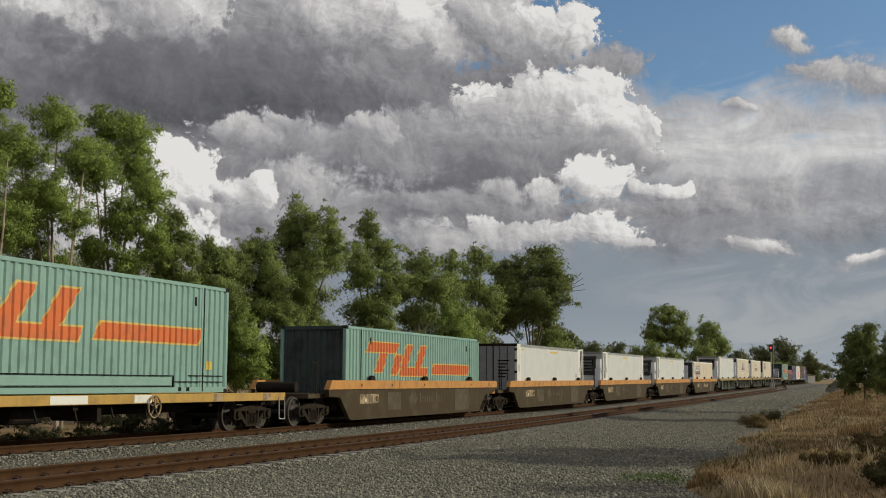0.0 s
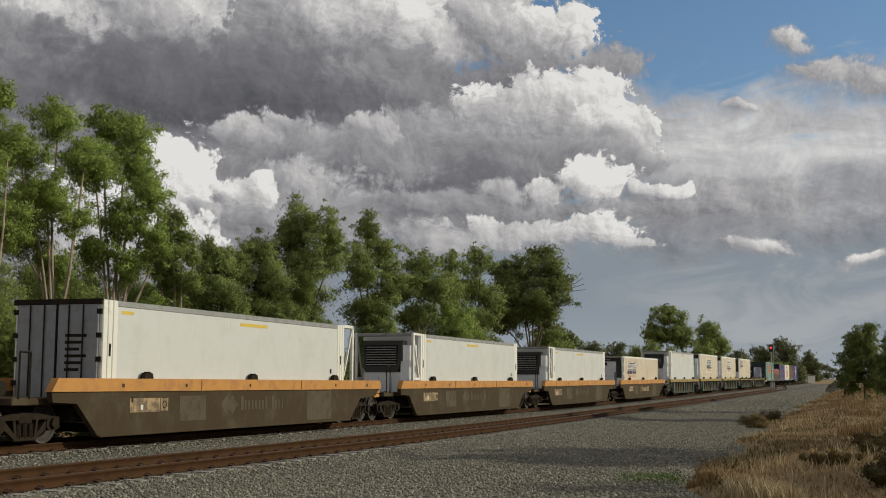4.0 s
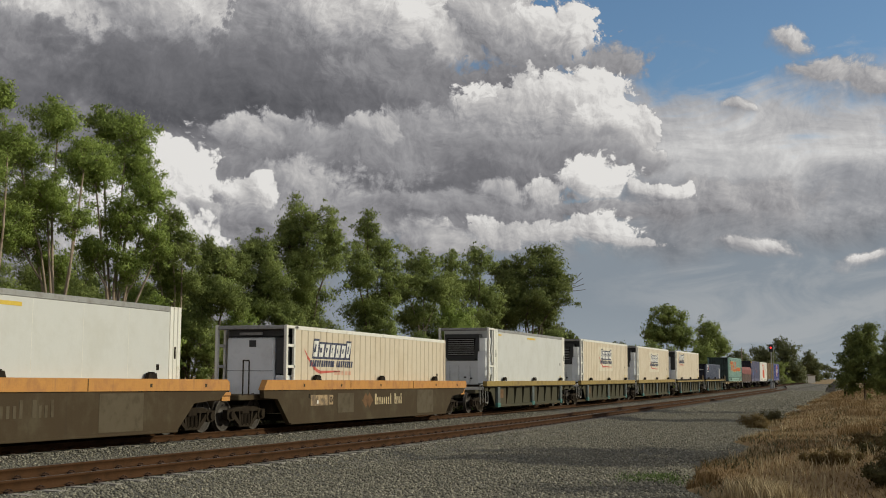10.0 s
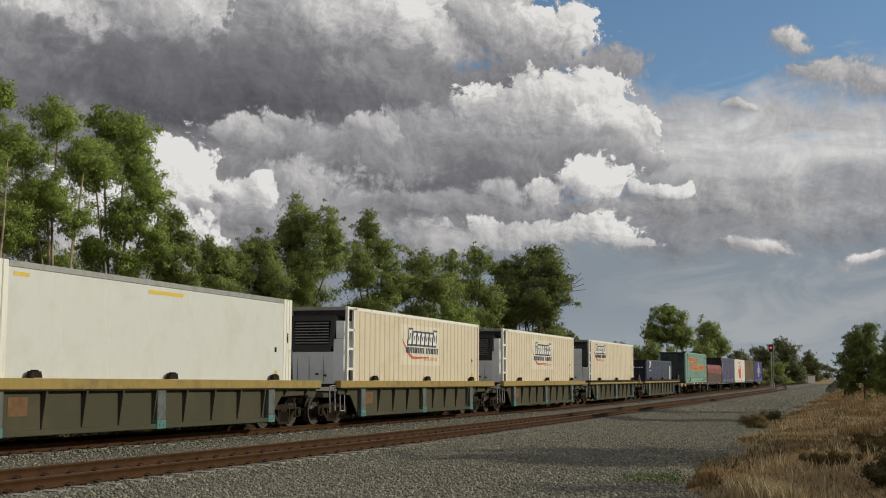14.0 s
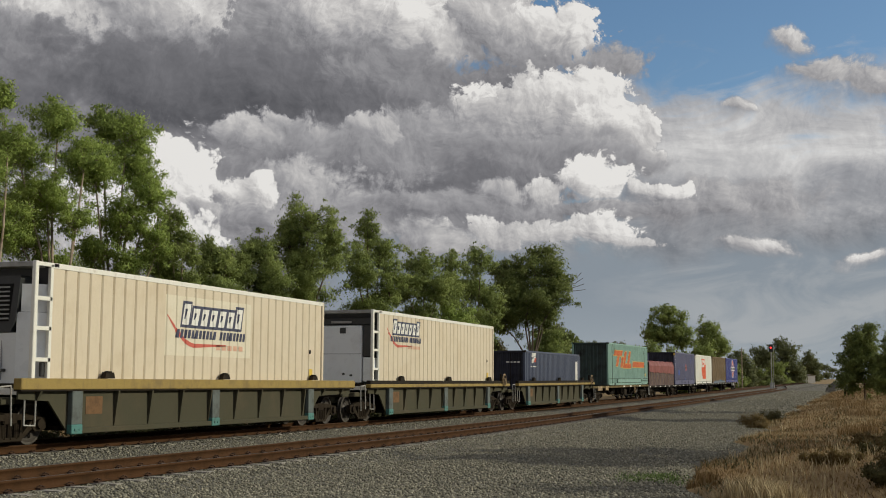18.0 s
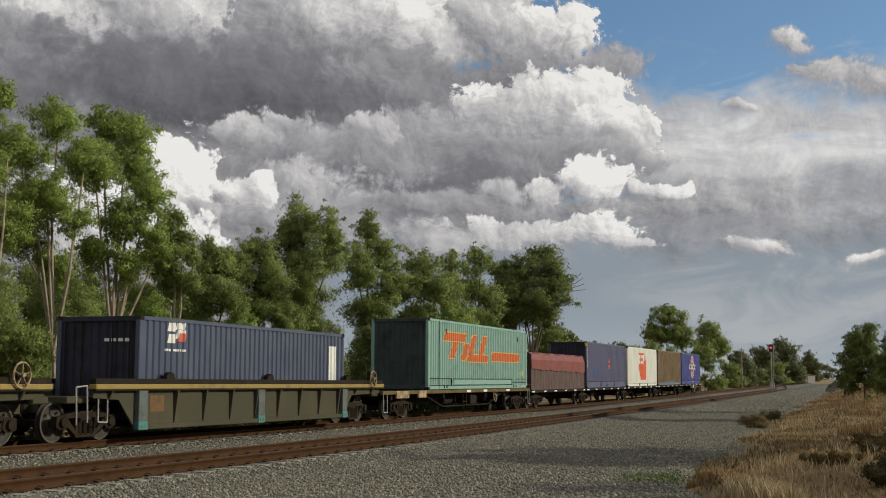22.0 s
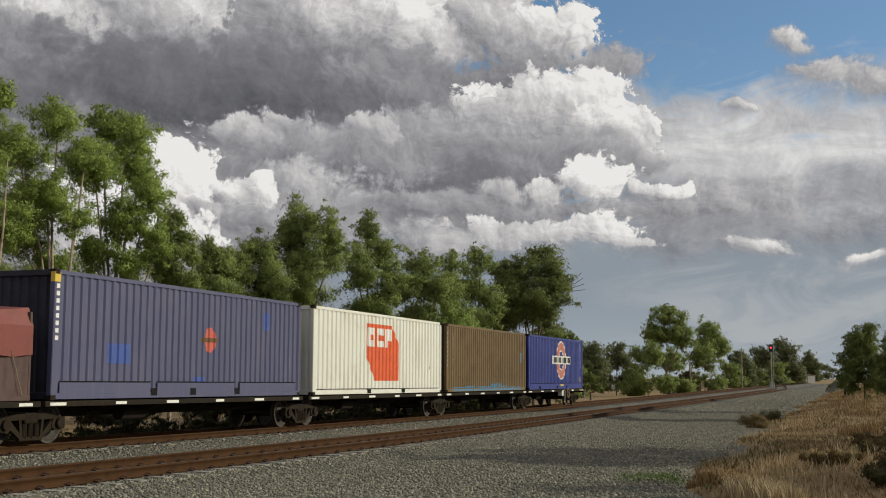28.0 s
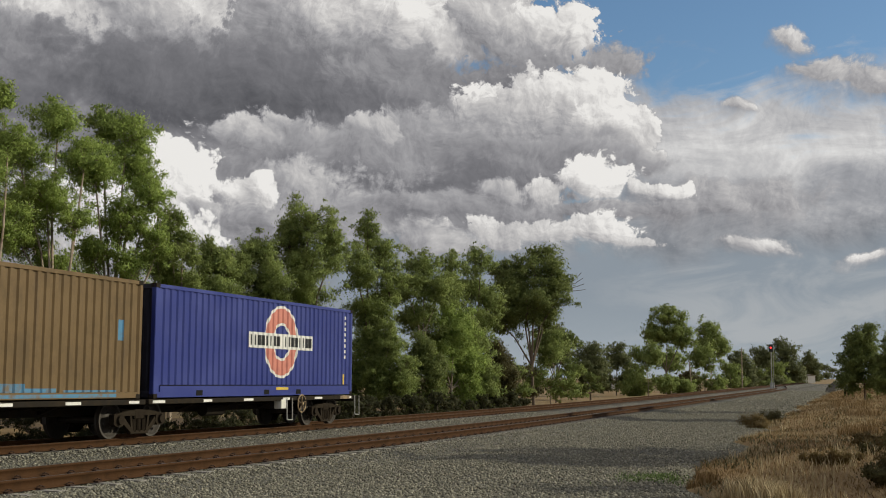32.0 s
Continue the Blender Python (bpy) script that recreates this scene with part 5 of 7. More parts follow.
def orange_well(y_end, group, panel=3.2, lettered=False):
    """A deep-sided brown well wagon with an orange capping beam."""
    L = 18.5
    ob = thing("well_wagon", "grimy brown well wagon with an orange top beam", "wagon", group)
    for s in (-1, 1):
        x0, x1 = (1.27, 1.46) if s > 0 else (-1.46, -1.27)
        b = Builder().prism([(0.0, 1.15), (0.22, 1.45), (L - 0.12, 1.45), (L, 1.38), (L, 1.15)], x0, x1, "x")
        beam = part("top_beam", b, WAGON_ORANGE, ob, "worn orange top beam")
        if s > 0:
            for y in (6.2, 12.1):
                part("beam_joint", Builder().box(1.458, 1.466, y - 0.012, y + 0.012, 1.16, 1.44), UNDERFRAME, beam)
            for y in (2.6, 5.4, 8.8, 14.6, 17.2):
                part("scuff", Builder().box(1.459, 1.464, y, y + 0.10, 1.24, 1.33), WAGON_BROWN, beam)
        x0, x1 = (1.28, 1.42) if s > 0 else (-1.42, -1.28)
        side = Builder().prism([(0.05, 1.15), (0.10, 0.92), (0.95, 0.88), (1.75, 0.14), (L - 2.55, 0.14), (L - 1.75, 0.82), (L - 0.4, 0.92), (L - 0.05, 1.15)], x0, x1, "x")
        part("side_plate", side, WAGON_BROWN, ob)
        part("bottom_flange", Builder().box(x0 - 0.03, x1 + 0.03, 1.8, L - 2.55, 0.10, 0.155, 0.01), WAGON_BROWN, ob)
        for y in (3.8, 9.2, 14.8):
            part("container_guide", LOCATOR, None, ob, at=((x0 + x1) / 2, y, 1.45))
    part("stencil_panel", Builder().box(1.421, 1.426, panel, panel + 1.30, 0.64, 0.98), STENCIL, ob)
    part("stencil_panel", Builder().box(1.421, 1.426, panel + 1.34, panel + 1.66, 0.66, 0.97), STENCIL, ob)
    part("stencil_ring", Builder().ring((1.427, panel + 1.50, 0.815), 0.085, 0.012, "x", 14, 4), UNDERFRAME, ob)
    part("stencil_mark", Builder().box(1.4265, 1.428, panel + 0.45, panel + 0.55, 0.70, 0.82), WHITE_PAINT, ob)
    part("paint_patch", Builder().box(1.421, 1.425, 4.6 + panel * 0.2, 5.9 + panel * 0.2, 0.38, 1.02), WAGON_PATCH, ob)
    part("paint_patch", Builder().box(1.421, 1.425, 12.6, 14.4, 0.20, 1.10), WAGON_PATCH, ob)
    for k in (-1, 1):
        part("faded_diamond", Builder().prism([(7.75 + 0.16 * k - 0.32, 0.76), (7.75 + 0.16 * k, 0.50), (7.75 + 0.16 * k + 0.32, 0.76), (7.75 + 0.16 * k, 1.02)], 1.4213 + 0.001 * k, 1.4245 + 0.001 * k, "x"), RUST_PANEL if lettered else WAGON_PATCH, ob)
    for i in range(13):
        if i != 8:
            y = 8.4 + i * 0.205
            part("letter_bar", Builder().box(1.421, 1.426, y, y + (0.14 if i in (0, 9) else 0.10), 0.60, 0.98 if i in (0, 7, 9, 12) else 0.86), PEELED_CREAM if lettered else WAGON_PATCH, ob)
    part("slot", Builder().box(1.421, 1.427, 3.05, 3.13, 0.88, 1.02), UNDERFRAME, ob)
    part("well_floor", Builder().box(-1.28, 1.28, 2.2, L - 2.5, 0.20, 0.38).box(-1.1, 1.1, 1.2, 2.2, 0.45, 0.95).box(-1.1, 1.1, L - 2.5, L - 1.6, 0.45, 0.95), UNDERFRAME, ob)
    for y0, y1 in ((-0.9, 1.4), (L - 1.9, L + 0.1)):
        part("end_platform", Builder().box(-1.15, 1.15, y0, y1, 0.86, 1.02, 0.02).box(-0.4, 0.4, y0, y1, 0.66, 0.9), WAGON_BROWN, ob)
    part("end_step", Builder().box(0.2, 1.2, L + 0.0, L + 0.55, 1.0, 1.10, 0.01).box(0.2, 1.2, L + 0.05, L + 0.5, 0.86, 0.98), WAGON_ORANGE, ob)
    part("end_box", Builder().box(-0.9, 0.7, L - 0.1, L + 0.35, 1.10, 1.45, 0.03), WAGON_BROWN, ob)
    part("air_tank", Builder().tube((-0.9, -0.45, 1.22), (0.5, -0.45, 1.22), 0.17, n=14), UNDERFRAME, ob)
    rail_ = Builder().bent([(1.15, -0.7, 1.0), (1.15, -0.7, 2.0), (1.15, -0.35, 2.0), (1.15, -0.35, 1.0)], 0.022)
    part("hand_rail", rail_, UNDERFRAME, ob)
    bogie(ob, -0.3)
    bogie(ob, L - 1.2)
    couplers(ob, -0.85, L + 0.25)
    return moving(ob, y_end, L, 0.0)


def green_well(y_end, group, capped=False, end_rail=False):
    """An olive well wagon with ribbed sides under a dull yellow beam."""
    L = 17.2
    ob = thing("well_wagon", "grimy olive well wagon with ribbed sides and a dull yellow beam", "wagon", group)
    for s in (-1, 1):
        x0, x1 = (1.27, 1.48) if s > 0 else (-1.48, -1.27)
        beam = part("top_beam", Builder().box(x0, x1, 0.0, L, 1.20, 1.32 if capped else 1.44, 0.015), WAGON_YELLOW, ob, "dull yellow top beam")
        part("beam_lip", Builder().box(x0, x1 - 0.02, 0.02, L - 0.02, 1.165, 1.199), UNDERFRAME, ob)
        if capped:
            part("beam_cap", Builder().box(x0 + 0.02, x1 - 0.03, 0.02, L - 0.02, 1.318, 1.45, 0.008), UNDERFRAME, ob)
        x0, x1 = (1.28, 1.33) if s > 0 else (-1.33, -1.28)
        part("side_plate", Builder().prism([(0.1, 1.172), (0.1, 1.0), (1.1, 0.95), (1.75, 0.30), (L - 3.2, 0.30), (L - 2.5, 0.95), (L - 0.1, 1.0), (L - 0.1, 1.172)], x0, x1, "x"), WAGON_GREEN, ob)
        part("bottom_chord", Builder().box(x0 - 0.04, x1 + 0.12, 1.8, L - 3.2, 0.22, 0.34, 0.012), WAGON_GREEN, ob)
        for k in range(12):
            y = 0.7 + k * (L - 1.6) / 11
            low = 0.36 if 1.8 < y < L - 3.3 else 0.98
            outer = x1 if s > 0 else x0
            tip = outer + s * 0.13
            part("rib", Builder().prism([(outer, 1.17), (tip, 1.17), (outer + s * 0.03, low), (outer, low)], y - 0.03, y + 0.03, "y"), WAGON_GREEN, ob)
        for y in (3.2, 8.6, 14.2):
            part("container_guide", LOCATOR, None, ob, at=(s * 1.36, y, 1.45))
        for y in (1.95, 8.0, L - 3.35):
            outer = x1 if s > 0 else x0
            post = part("stiffener", Builder().box(min(outer, outer + s * 0.135), max(outer, outer + s * 0.135), y - 0.19, y + 0.19, 0.42, 1.165, 0.015), BLUE_GREY, ob, "blue-grey stiffener post")
            part("foot", Builder().box(min(outer, outer + s * 0.145), max(outer, outer + s * 0.145), y - 0.20, y + 0.20, 0.21, 0.425, 0.015).tube((outer + s * 0.14, y - 0.08, 0.31), (outer + s * 0.16, y - 0.08, 0.31), 0.03, n=6).tube((outer + s * 0.14, y + 0.08, 0.31), (outer + s * 0.16, y + 0.08, 0.31), 0.03, n=6), FOOT_TEAL, post, "dull teal foot")
    part("repair_panel", Builder().box(1.331, 1.337, 2.42, 3.05, 0.64, 1.04), RUST_PANEL, ob)
    part("well_floor", Builder().box(-1.28, 1.28, 2.4, L - 3.4, 0.26, 0.36).box(-1.05, 1.05, 0.2, 2.4, 0.90, 1.02).box(-1.05, 1.05, L - 3.4, L - 0.2, 0.90, 1.02), UNDERFRAME, ob)
    for y0, y1 in ((-0.6, 0.3), (L - 0.3, L + 0.35)):
        part("end_platform", Builder().box(-1.1, 1.1, y0, y1, 0.88, 1.04, 0.02).box(-0.35, 0.35, y0, y1, 0.66, 0.9), WAGON_GREEN, ob)
    part("handrail", Builder().bent([(1.3, -0.45, 0.4), (1.3, -0.5, 1.25), (1.3, -0.1, 1.28), (1.3, -0.05, 0.45)], 0.02), HOOP_GREY, ob)
    part("step_hoop", HOOP, None, ob, at=(0, 0.55, 0.15))
    if end_rail:
        part("brake_wheel", HANDWHEEL, None, ob, at=(1.53, 16.1, 1.50))
        part("brake_post", Builder().box(1.30, 1.40, 16.05, 16.15, 1.40, 1.78, 0.01).tube((1.36, 16.1, 1.50), (1.50, 16.1, 1.50), 0.03, n=6), UNDERFRAME, ob)
    bogie(ob, 0.25)
    bogie(ob, 15.45)
    couplers(ob, -0.55, L + 0.2)
    return moving(ob, y_end, L, 0.0)


def flat_wagon(y_end, L, b0, b1, group, deck=1.08, wheel_y=None, sill=None, depth=0.24, label="mustard-sided container flat wagon, grimy below"):
    """A container flat wagon with a painted side sill."""
    ob = thing("flat_wagon", label, "wagon", group)
    sill = sill or STEP_YELLOW
    for s in (-1, 1):
        x0, x1 = (1.16, 1.30) if s > 0 else (-1.30, -1.16)
        part("side_sill", Builder().box(x0, x1, 0.0, L, deck - depth, deck - 0.01, 0.012), sill, ob)
        part("truss", Builder().prism([(3.0, deck - 0.24), (4.4, deck - 0.52), (L - 4.4, deck - 0.52), (L - 3.0, deck - 0.24)], s * 0.35 - 0.05, s * 0.35 + 0.05, "x"), UNDERFRAME, ob)
    part("deck", Builder().box(-1.17, 1.17, 0.02, L - 0.02, deck - 0.16, deck - 0.04), UNDERFRAME, ob)
    for k in range(7):
        part("cross_beam", Builder().box(-1.16, 1.16, 1.2 + k * (L - 2.4) / 6 - 0.09, 1.2 + k * (L - 2.4) / 6 + 0.09, deck - 0.36, deck - 0.16), UNDERFRAME, ob)
    if depth > 0.2:
        for y, w in ((0.35, 1.5), (9.0, 1.35), (12.2, 0.75), (L * 0.79, 0.5), (L * 0.93, 0.45)):
            part("plate", Builder().box(1.301, 1.307, y, y + w, deck - 0.22, deck - 0.03), WHITE_FRAME if 8 < y < 13 else STENCIL, ob)
    else:
        for y, w in ((1.3, 1.3), (3.6, 0.9)):
            part("hanging_plate", Builder().box(1.24, 1.32, y, y + w, deck - 0.30, deck - 0.02, 0.01), STENCIL, ob)
        for y in (9.6, 12.0, 15.6):
            part("plate", Builder().box(1.301, 1.307, y, y + 0.55, deck - 0.13, deck - 0.03), WHITE_FRAME, ob)
        part("side_ladder", Builder().bar((1.2, 9.3, deck - 0.12), (1.2, 9.3, 0.35), 0.05, 0.05).bar((1.2, 9.8, deck - 0.12), (1.2, 9.8, 0.35), 0.05, 0.05).bar((1.2, 9.3, 0.55), (1.2, 9.8, 0.55), 0.04, 0.04), BOGIE_STEEL, ob)
        part("tool_box", Builder().box(0.7, 1.2, 10.4, 11.3, 0.42, 0.80, 0.03), BOGIE_STEEL, ob)
        part("tie_rod", Builder().bent([(1.1, 4.6, deck - 0.16), (1.1, 7.0, 0.38), (1.1, 13.2, 0.38), (1.1, 15.6, deck - 0.16)], 0.03), UNDERFRAME, ob)
    part("air_tank", Builder().tube((0.5, L * 0.42, 0.62), (0.5, L * 0.42 + 1.1, 0.62), 0.2, n=14), UNDERFRAME, ob)
    part("brake_cylinder", Builder().tube((-0.2, L * 0.55, 0.6), (0.5, L * 0.55, 0.6), 0.16, n=12).box(0.3, 1.1, L * 0.55 - 0.1, L * 0.55 + 0.06, 0.45, 0.85), UNDERFRAME, ob)
    for k in range(5):
        part("lever", Builder().bar((1.1, L * (0.36 + 0.07 * k), deck - 0.25), (1.1, L * (0.36 + 0.07 * k) + 0.14, 0.50), 0.03, 0.05), UNDERFRAME, ob)
    if wheel_y:
        part("brake_wheel", HANDWHEEL, None, ob, at=(1.36, wheel_y, deck - 0.32))
        part("brake_post", Builder().box(1.26, 1.31, wheel_y - 0.05, wheel_y + 0.05, 0.5, deck - 0.2), UNDERFRAME, ob)
    for y in (0.2, L - 0.25):
        part("step_hoop", HOOP, None, ob, at=(0.03, y, 0.0))
    bogie(ob, b0)
    bogie(ob, b1)
    couplers(ob, 0.0, L)
    return moving(ob, y_end, L, 0.0)


def pack_unit(y_end, L, bogies, group, last=False, first=False):
    """One platform of an articulated container flat: a thin dark deck over a spine, sharing its bogies."""
    deck = 0.96
    ob = thing("articulated_flat", "dark thin-decked articulated container flat with white marks", "wagon", group)
    for s in (-1, 1):
        x0, x1 = (1.14, 1.24) if s > 0 else (-1.24, -1.14)
        part("side_sill", Builder().box(x0, x1, 0.0, L, deck - 0.14, deck - 0.015, 0.01), UNDERFRAME, ob)
    for k in range(6):
        y = 0.5 + k * (L - 1.0) / 5
        part("reflector", Builder().box(1.241, 1.246, y - (0.22 if k % 2 else 0.34), y + 0.22, deck - 0.115, deck - 0.045), WHITE_PAINT, ob)
        part("cross_beam", Builder().prism([(-1.14, deck - 0.03), (1.14, deck - 0.03), (0.35, deck - 0.34), (-0.35, deck - 0.34)], y - 0.05, y + 0.05, "y"), UNDERFRAME, ob)
    part("deck", Builder().box(-1.15, 1.15, 0.02, L - 0.02, deck - 0.10, deck - 0.03), UNDERFRAME, ob)
    part("spine", Builder().box(-0.26, 0.26, 0.1, L - 0.1, 0.56, deck - 0.1, 0.02), UNDERFRAME, ob)
    part("brake_pipe", Builder().tube((0.45, 0.5, 0.74), (0.45, L - 0.5, 0.74), 0.025, n=6), BOGIE_STEEL, ob)
    part("air_tank", Builder().tube((0.5, L * 0.30, 0.60), (0.5, L * 0.30 + 1.0, 0.60), 0.17, n=12), UNDERFRAME, ob)
    for y in bogies:
        bogie(ob, y)
    if last:
        part("step_hoop", HOOP, None, ob, at=(0, L + 0.1, 0.0))
        part("step_hoop", HOOP, None, ob, at=(0, L - 5.0, -0.05))
        part("brake_wheel", HANDWHEEL, None, ob, at=(1.30, L - 4.2, 0.72))
        part("brake_box", Builder().box(1.0, 1.26, L - 5.5, L - 5.1, 0.58, 0.86, 0.02), WHITE_FRAME, ob)
        part("end_sill", Builder().box(-1.2, 1.2, L, L + 0.3, deck - 0.22, deck - 0.02, 0.02), UNDERFRAME, ob)
        part("end_plate", Builder().box(1.241, 1.25, L - 1.2, L - 0.45, deck - 0.13, deck - 0.02), STENCIL, ob)
        c = part("coupler", COUPLER, None, ob, at=(0, L + 0.2, 0))
    if first:
        c = part("coupler", COUPLER, None, ob, at=(0, 0.0, 0))
        c.rotation_euler = (0, 0, math.pi)
    return moving(ob, y_end, L, 0.0)


def build_train():
    g, w = "containers on the train", "wagons of the train"
    flat_wagon(-264.8, 20.2, 2.0, 18.6, w, 1.08, wheel_y=13.0)
    teal_container(-262.7, 1.08, g)
    for y, panel in ((-241.8, 2.6), (-221.2, 3.0), (-200.7, 2.5), (-179.9, 2.3), (-159.4, 3.2)):
        orange_well(y, w, panel, y > -160)
    teal_container(-240.05, 0.42, g)
    white_reefer(-219.2, 0.42, g, doors=True)
    white_reefer(-198.9, 0.42, g)
    white_reefer(-178.1, 0.42, g)
    cream_reefer(-157.6, 0.42, g, 1.5, 1.75, 1.15, "plain", H=2.72)
    for i, y in enumerate((-138.0, -119.3, -100.6, -82.0, -63.25)):
        green_well(y, w, i > 2, i > 2)
    white_reefer(-137.0, 1.03, g)
    cream_reefer(-118.3, 1.08, g, 5.3, 1.75, 1.25, "grille", plate=True)
    cream_reefer(-100.0, 1.08, g, 5.5, 1.75, 1.25, "grille", plate=True)
    cream_reefer(-81.32, 1.10, g, 1.55, 2.08, 1.1, "plain")
    ob, pr, x = plain_container(-61.2, 0.42, 12.19, 2.59, NAVY, "dark navy ribbed container with a white strip", g)
    part("white_strip", rect(pr, x, 11.0, 11.55, 0.2, 2.15), WHITE_PAINT, ob)
    for dy, dz in ((0.0, 0.0), (0.45, 0.12), (0.0, 0.30), (0.45, 0.36)):
        part("sign_patch", slant_bar(pr, x, 1.25 + dy, 1.62 + dy, 1.95 + dz, 2.18 + dz, 0.08, 0.006), WHITE_PAINT, ob)
    part("sign_patch", slant_bar(pr, x, 1.75, 2.10, 2.0, 2.22, 0.08, 0.010), RED_LOGO, ob)
    text_bars(ob, pr, x, 1.2, 2.2, 1.74, 1.80, 6, WHITE_PAINT)
    for dx in (-0.95, -0.45, 0.45, 0.95):
        part("lock_rod", Builder().tube((dx, -0.01, 0.15), (dx, -0.01, 2.45), 0.018, n=6), UNDERFRAME, ob)
    for i in range(4):
        part("letter_bar", Builder().box(0.2 + 0.2 * i, 0.34 + 0.2 * i, -0.004, 0.004, 1.95, 2.03), WHITE_PAINT, ob)
    flat_wagon(-45.7, 19.8, 2.4, 18.3, w, 1.08, 13.6, DECK_OLIVE, 0.15, "grimy olive container flat wagon with rusty cream plates")
    teal_container(-40.85, 1.08, g)
    # the articulated five
    pack_unit(-25.35, 12.6, (1.6,), w, first=True)
    pack_unit(-12.6, 12.6, (-0.2,), w)
    pack_unit(0.45, 12.7, (-0.2,), w)
    pack_unit(13.4, 12.6, (-0.15,), w)
    pack_unit(26.15, 12.6, (-0.1, 10.7), w, last=True)
    # low load under a red cover
    ob = thing("open_top_container", "low maroon open container under a red tarpaulin", "container", g)
    L, x = 12.19, 1.22
    pr = [(0.0, 0.0)] + ribs(0.15, L - 0.15, 0.6, 0.03) + [(L, 0.0)]
    part("side_wall", wall_side(pr, x - 0.01, 0.1, 1.55, 1), TARP_DARK, ob)
    part("side_wall", wall_side(pr, -x + 0.01, 0.1, 1.55, -1), TARP_DARK, ob)
    part("end_wall", Builder().box(-x, x, 0.0, 0.08, 0.0, 1.9, 0.01), TARP_DARK, ob)
    part("end_wall", Builder().box(-x, x, L - 0.08, L, 0.0, 1.9, 0.01), TARP_DARK, ob)
    part("bottom_rail", Builder().box(-x - 0.01, x + 0.01, 0.0, L, 0.0, 0.12, 0.01), TARP_DARK, ob)
    b = Builder()
    n = 40
    prof_top = []
    for i in range(n + 1):
        y = L * i / n
        hem = 1.10 - 0.012 * y + 0.025 * math.sin(y * 2.1) + 0.02 * math.sin(y * 5.3)
        top = 2.0 - 0.10 * abs(math.sin(y * 1.29))
        prof_top.append((y, hem, top))
    for s in (-1, 1):
        v = []
        for y, hem, top in prof_top:
            v += [(s * (x + 0.025), y, hem), (s * (x + 0.02), y, 1.6), (s * (x - 0.12), y, top), (0.0, y, top + 0.06)]
        b.add(v, [(i * 4 + j, i * 4 + 4 + j, i * 4 + 5 + j, i * 4 + 1 + j) for i in range(n) for j in range(3)])
    part("tarpaulin", b, TARP_RED, ob, "slack red tarpaulin")
    for k in range(9):
        y = 0.7 + k * 1.35
        part("rope", Builder().bent([(x + 0.03, y, 1.06), (x + 0.03, y + 0.4, 0.12)], 0.01, 5), GROOVE_SHADE_ROPE, ob)
    part("end_marker", Builder().box(-x, x, -0.01, 0.0, 0.25, 0.31), STENCIL, ob)
    moving(ob, -25.3, L, 0.96)
    # faded blue
    ob, pr, x = plain_container(-12.42, 0.96, 12.19, 2.9, FADED_BLUE, "faded blue ribbed container with fresh blue patches", g, 0.30)
    part("corner_mark", Builder().box(x - 0.1, x + 0.018, -0.004, 0.20, 2.62, 2.84), YELLOW_LABEL, ob)
    for i in range(8):
        part("letter_bar", Builder().box(x + 0.014, x + 0.019, 0.07, 0.18, 2.48 - i * 0.165, 2.58 - i * 0.165), WHITE_PAINT, ob)
    part("paint_patch", rect(pr, x, 2.05, 3.05, 0.85, 1.32), FRESH_BLUE, ob)
    part("paint_patch", rect(pr, x, 9.75, 10.2, 1.95, 2.45), FRESH_BLUE, ob)
    part("paint_patch", rect(pr, x, 5.9, 6.5, 0.35, 0.55), FRESH_BLUE, ob)
    part("paint_patch", rect(pr, x, 4.2, 5.6, 0.45, 0.8), FADED_BLUE, ob)
    for sgn in (-1, 1):
        part("badge", arc_half(pr, x, 6.75, 1.55, 0.30, 0.34, 0.01, 0.01, sgn), RED_LOGO, ob)
    part("badge_band", rect(pr, x, 6.3, 7.2, 1.49, 1.61, 0.012), RUST_PANEL, ob)
    for y0, y1 in ((0.3, 3.9), (4.2, 8.1), (8.4, 11.9)):
        part("sill_seam", Builder().box(x, x + 0.016, y0, y1, 0.40, 0.43), DARK_GAP, ob)
        part("sill_plate", Builder().box(x - 0.02, x + 0.014, y0, y1, 0.13, 0.40, 0.01), FADED_BLUE, ob)
    for y in (4.05, 5.9, 8.25):
        part("forklift_slot", Builder().box(x, x + 0.018, y - 0.14, y + 0.14, 0.08, 0.26), DARK_GAP, ob)
    # off-white with a vermilion sign
    ob, pr, x = plain_container(0.72, 0.96, 12.19, 2.9, OFF_WHITE, "off-white ribbed container with a vermilion sign", g, 0.34)

    def state_low(y):
        return 0.48 + max(0.0, (5.15 - y)) * 1.15

    def state_high(y):
        return 2.52 if y < 6.75 else 2.52 - (y - 6.75) * 0.95
    part("sign_field", painted(pr, x, state_low, state_high, 4.35, 7.45, 0.005, [4.35 + 3.1 * k / 20 for k in range(21)]), VERMILION, ob)
    for i, (a, b_) in enumerate(((4.5, 5.15), (5.3, 5.95), (6.1, 6.7))):
        part("sign_block", rect(pr, x, a, b_, 1.70, 2.38, 0.010), WHITE_PAINT, ob)
        part("sign_block_slit", rect(pr, x, a + 0.2, b_ if i != 0 else b_ - 0.2, 1.93 if i < 2 else 1.70, 2.13 if i < 2 else 1.94, 0.014), VERMILION, ob)
    part("bolt_mark", rect(pr, x, 10.8, 10.9, 0.95, 1.1), UNDERFRAME, ob)
    for y in (4.6, 7.9):
        part("forklift_slot", Builder().box(x, x + 0.018, y - 0.17, y + 0.17, 0.04, 0.18), DARK_GAP, ob)
    part("sill_seam", Builder().box(x, x + 0.016, 0.3, 11.9, 0.19, 0.21), DARK_GAP, ob)
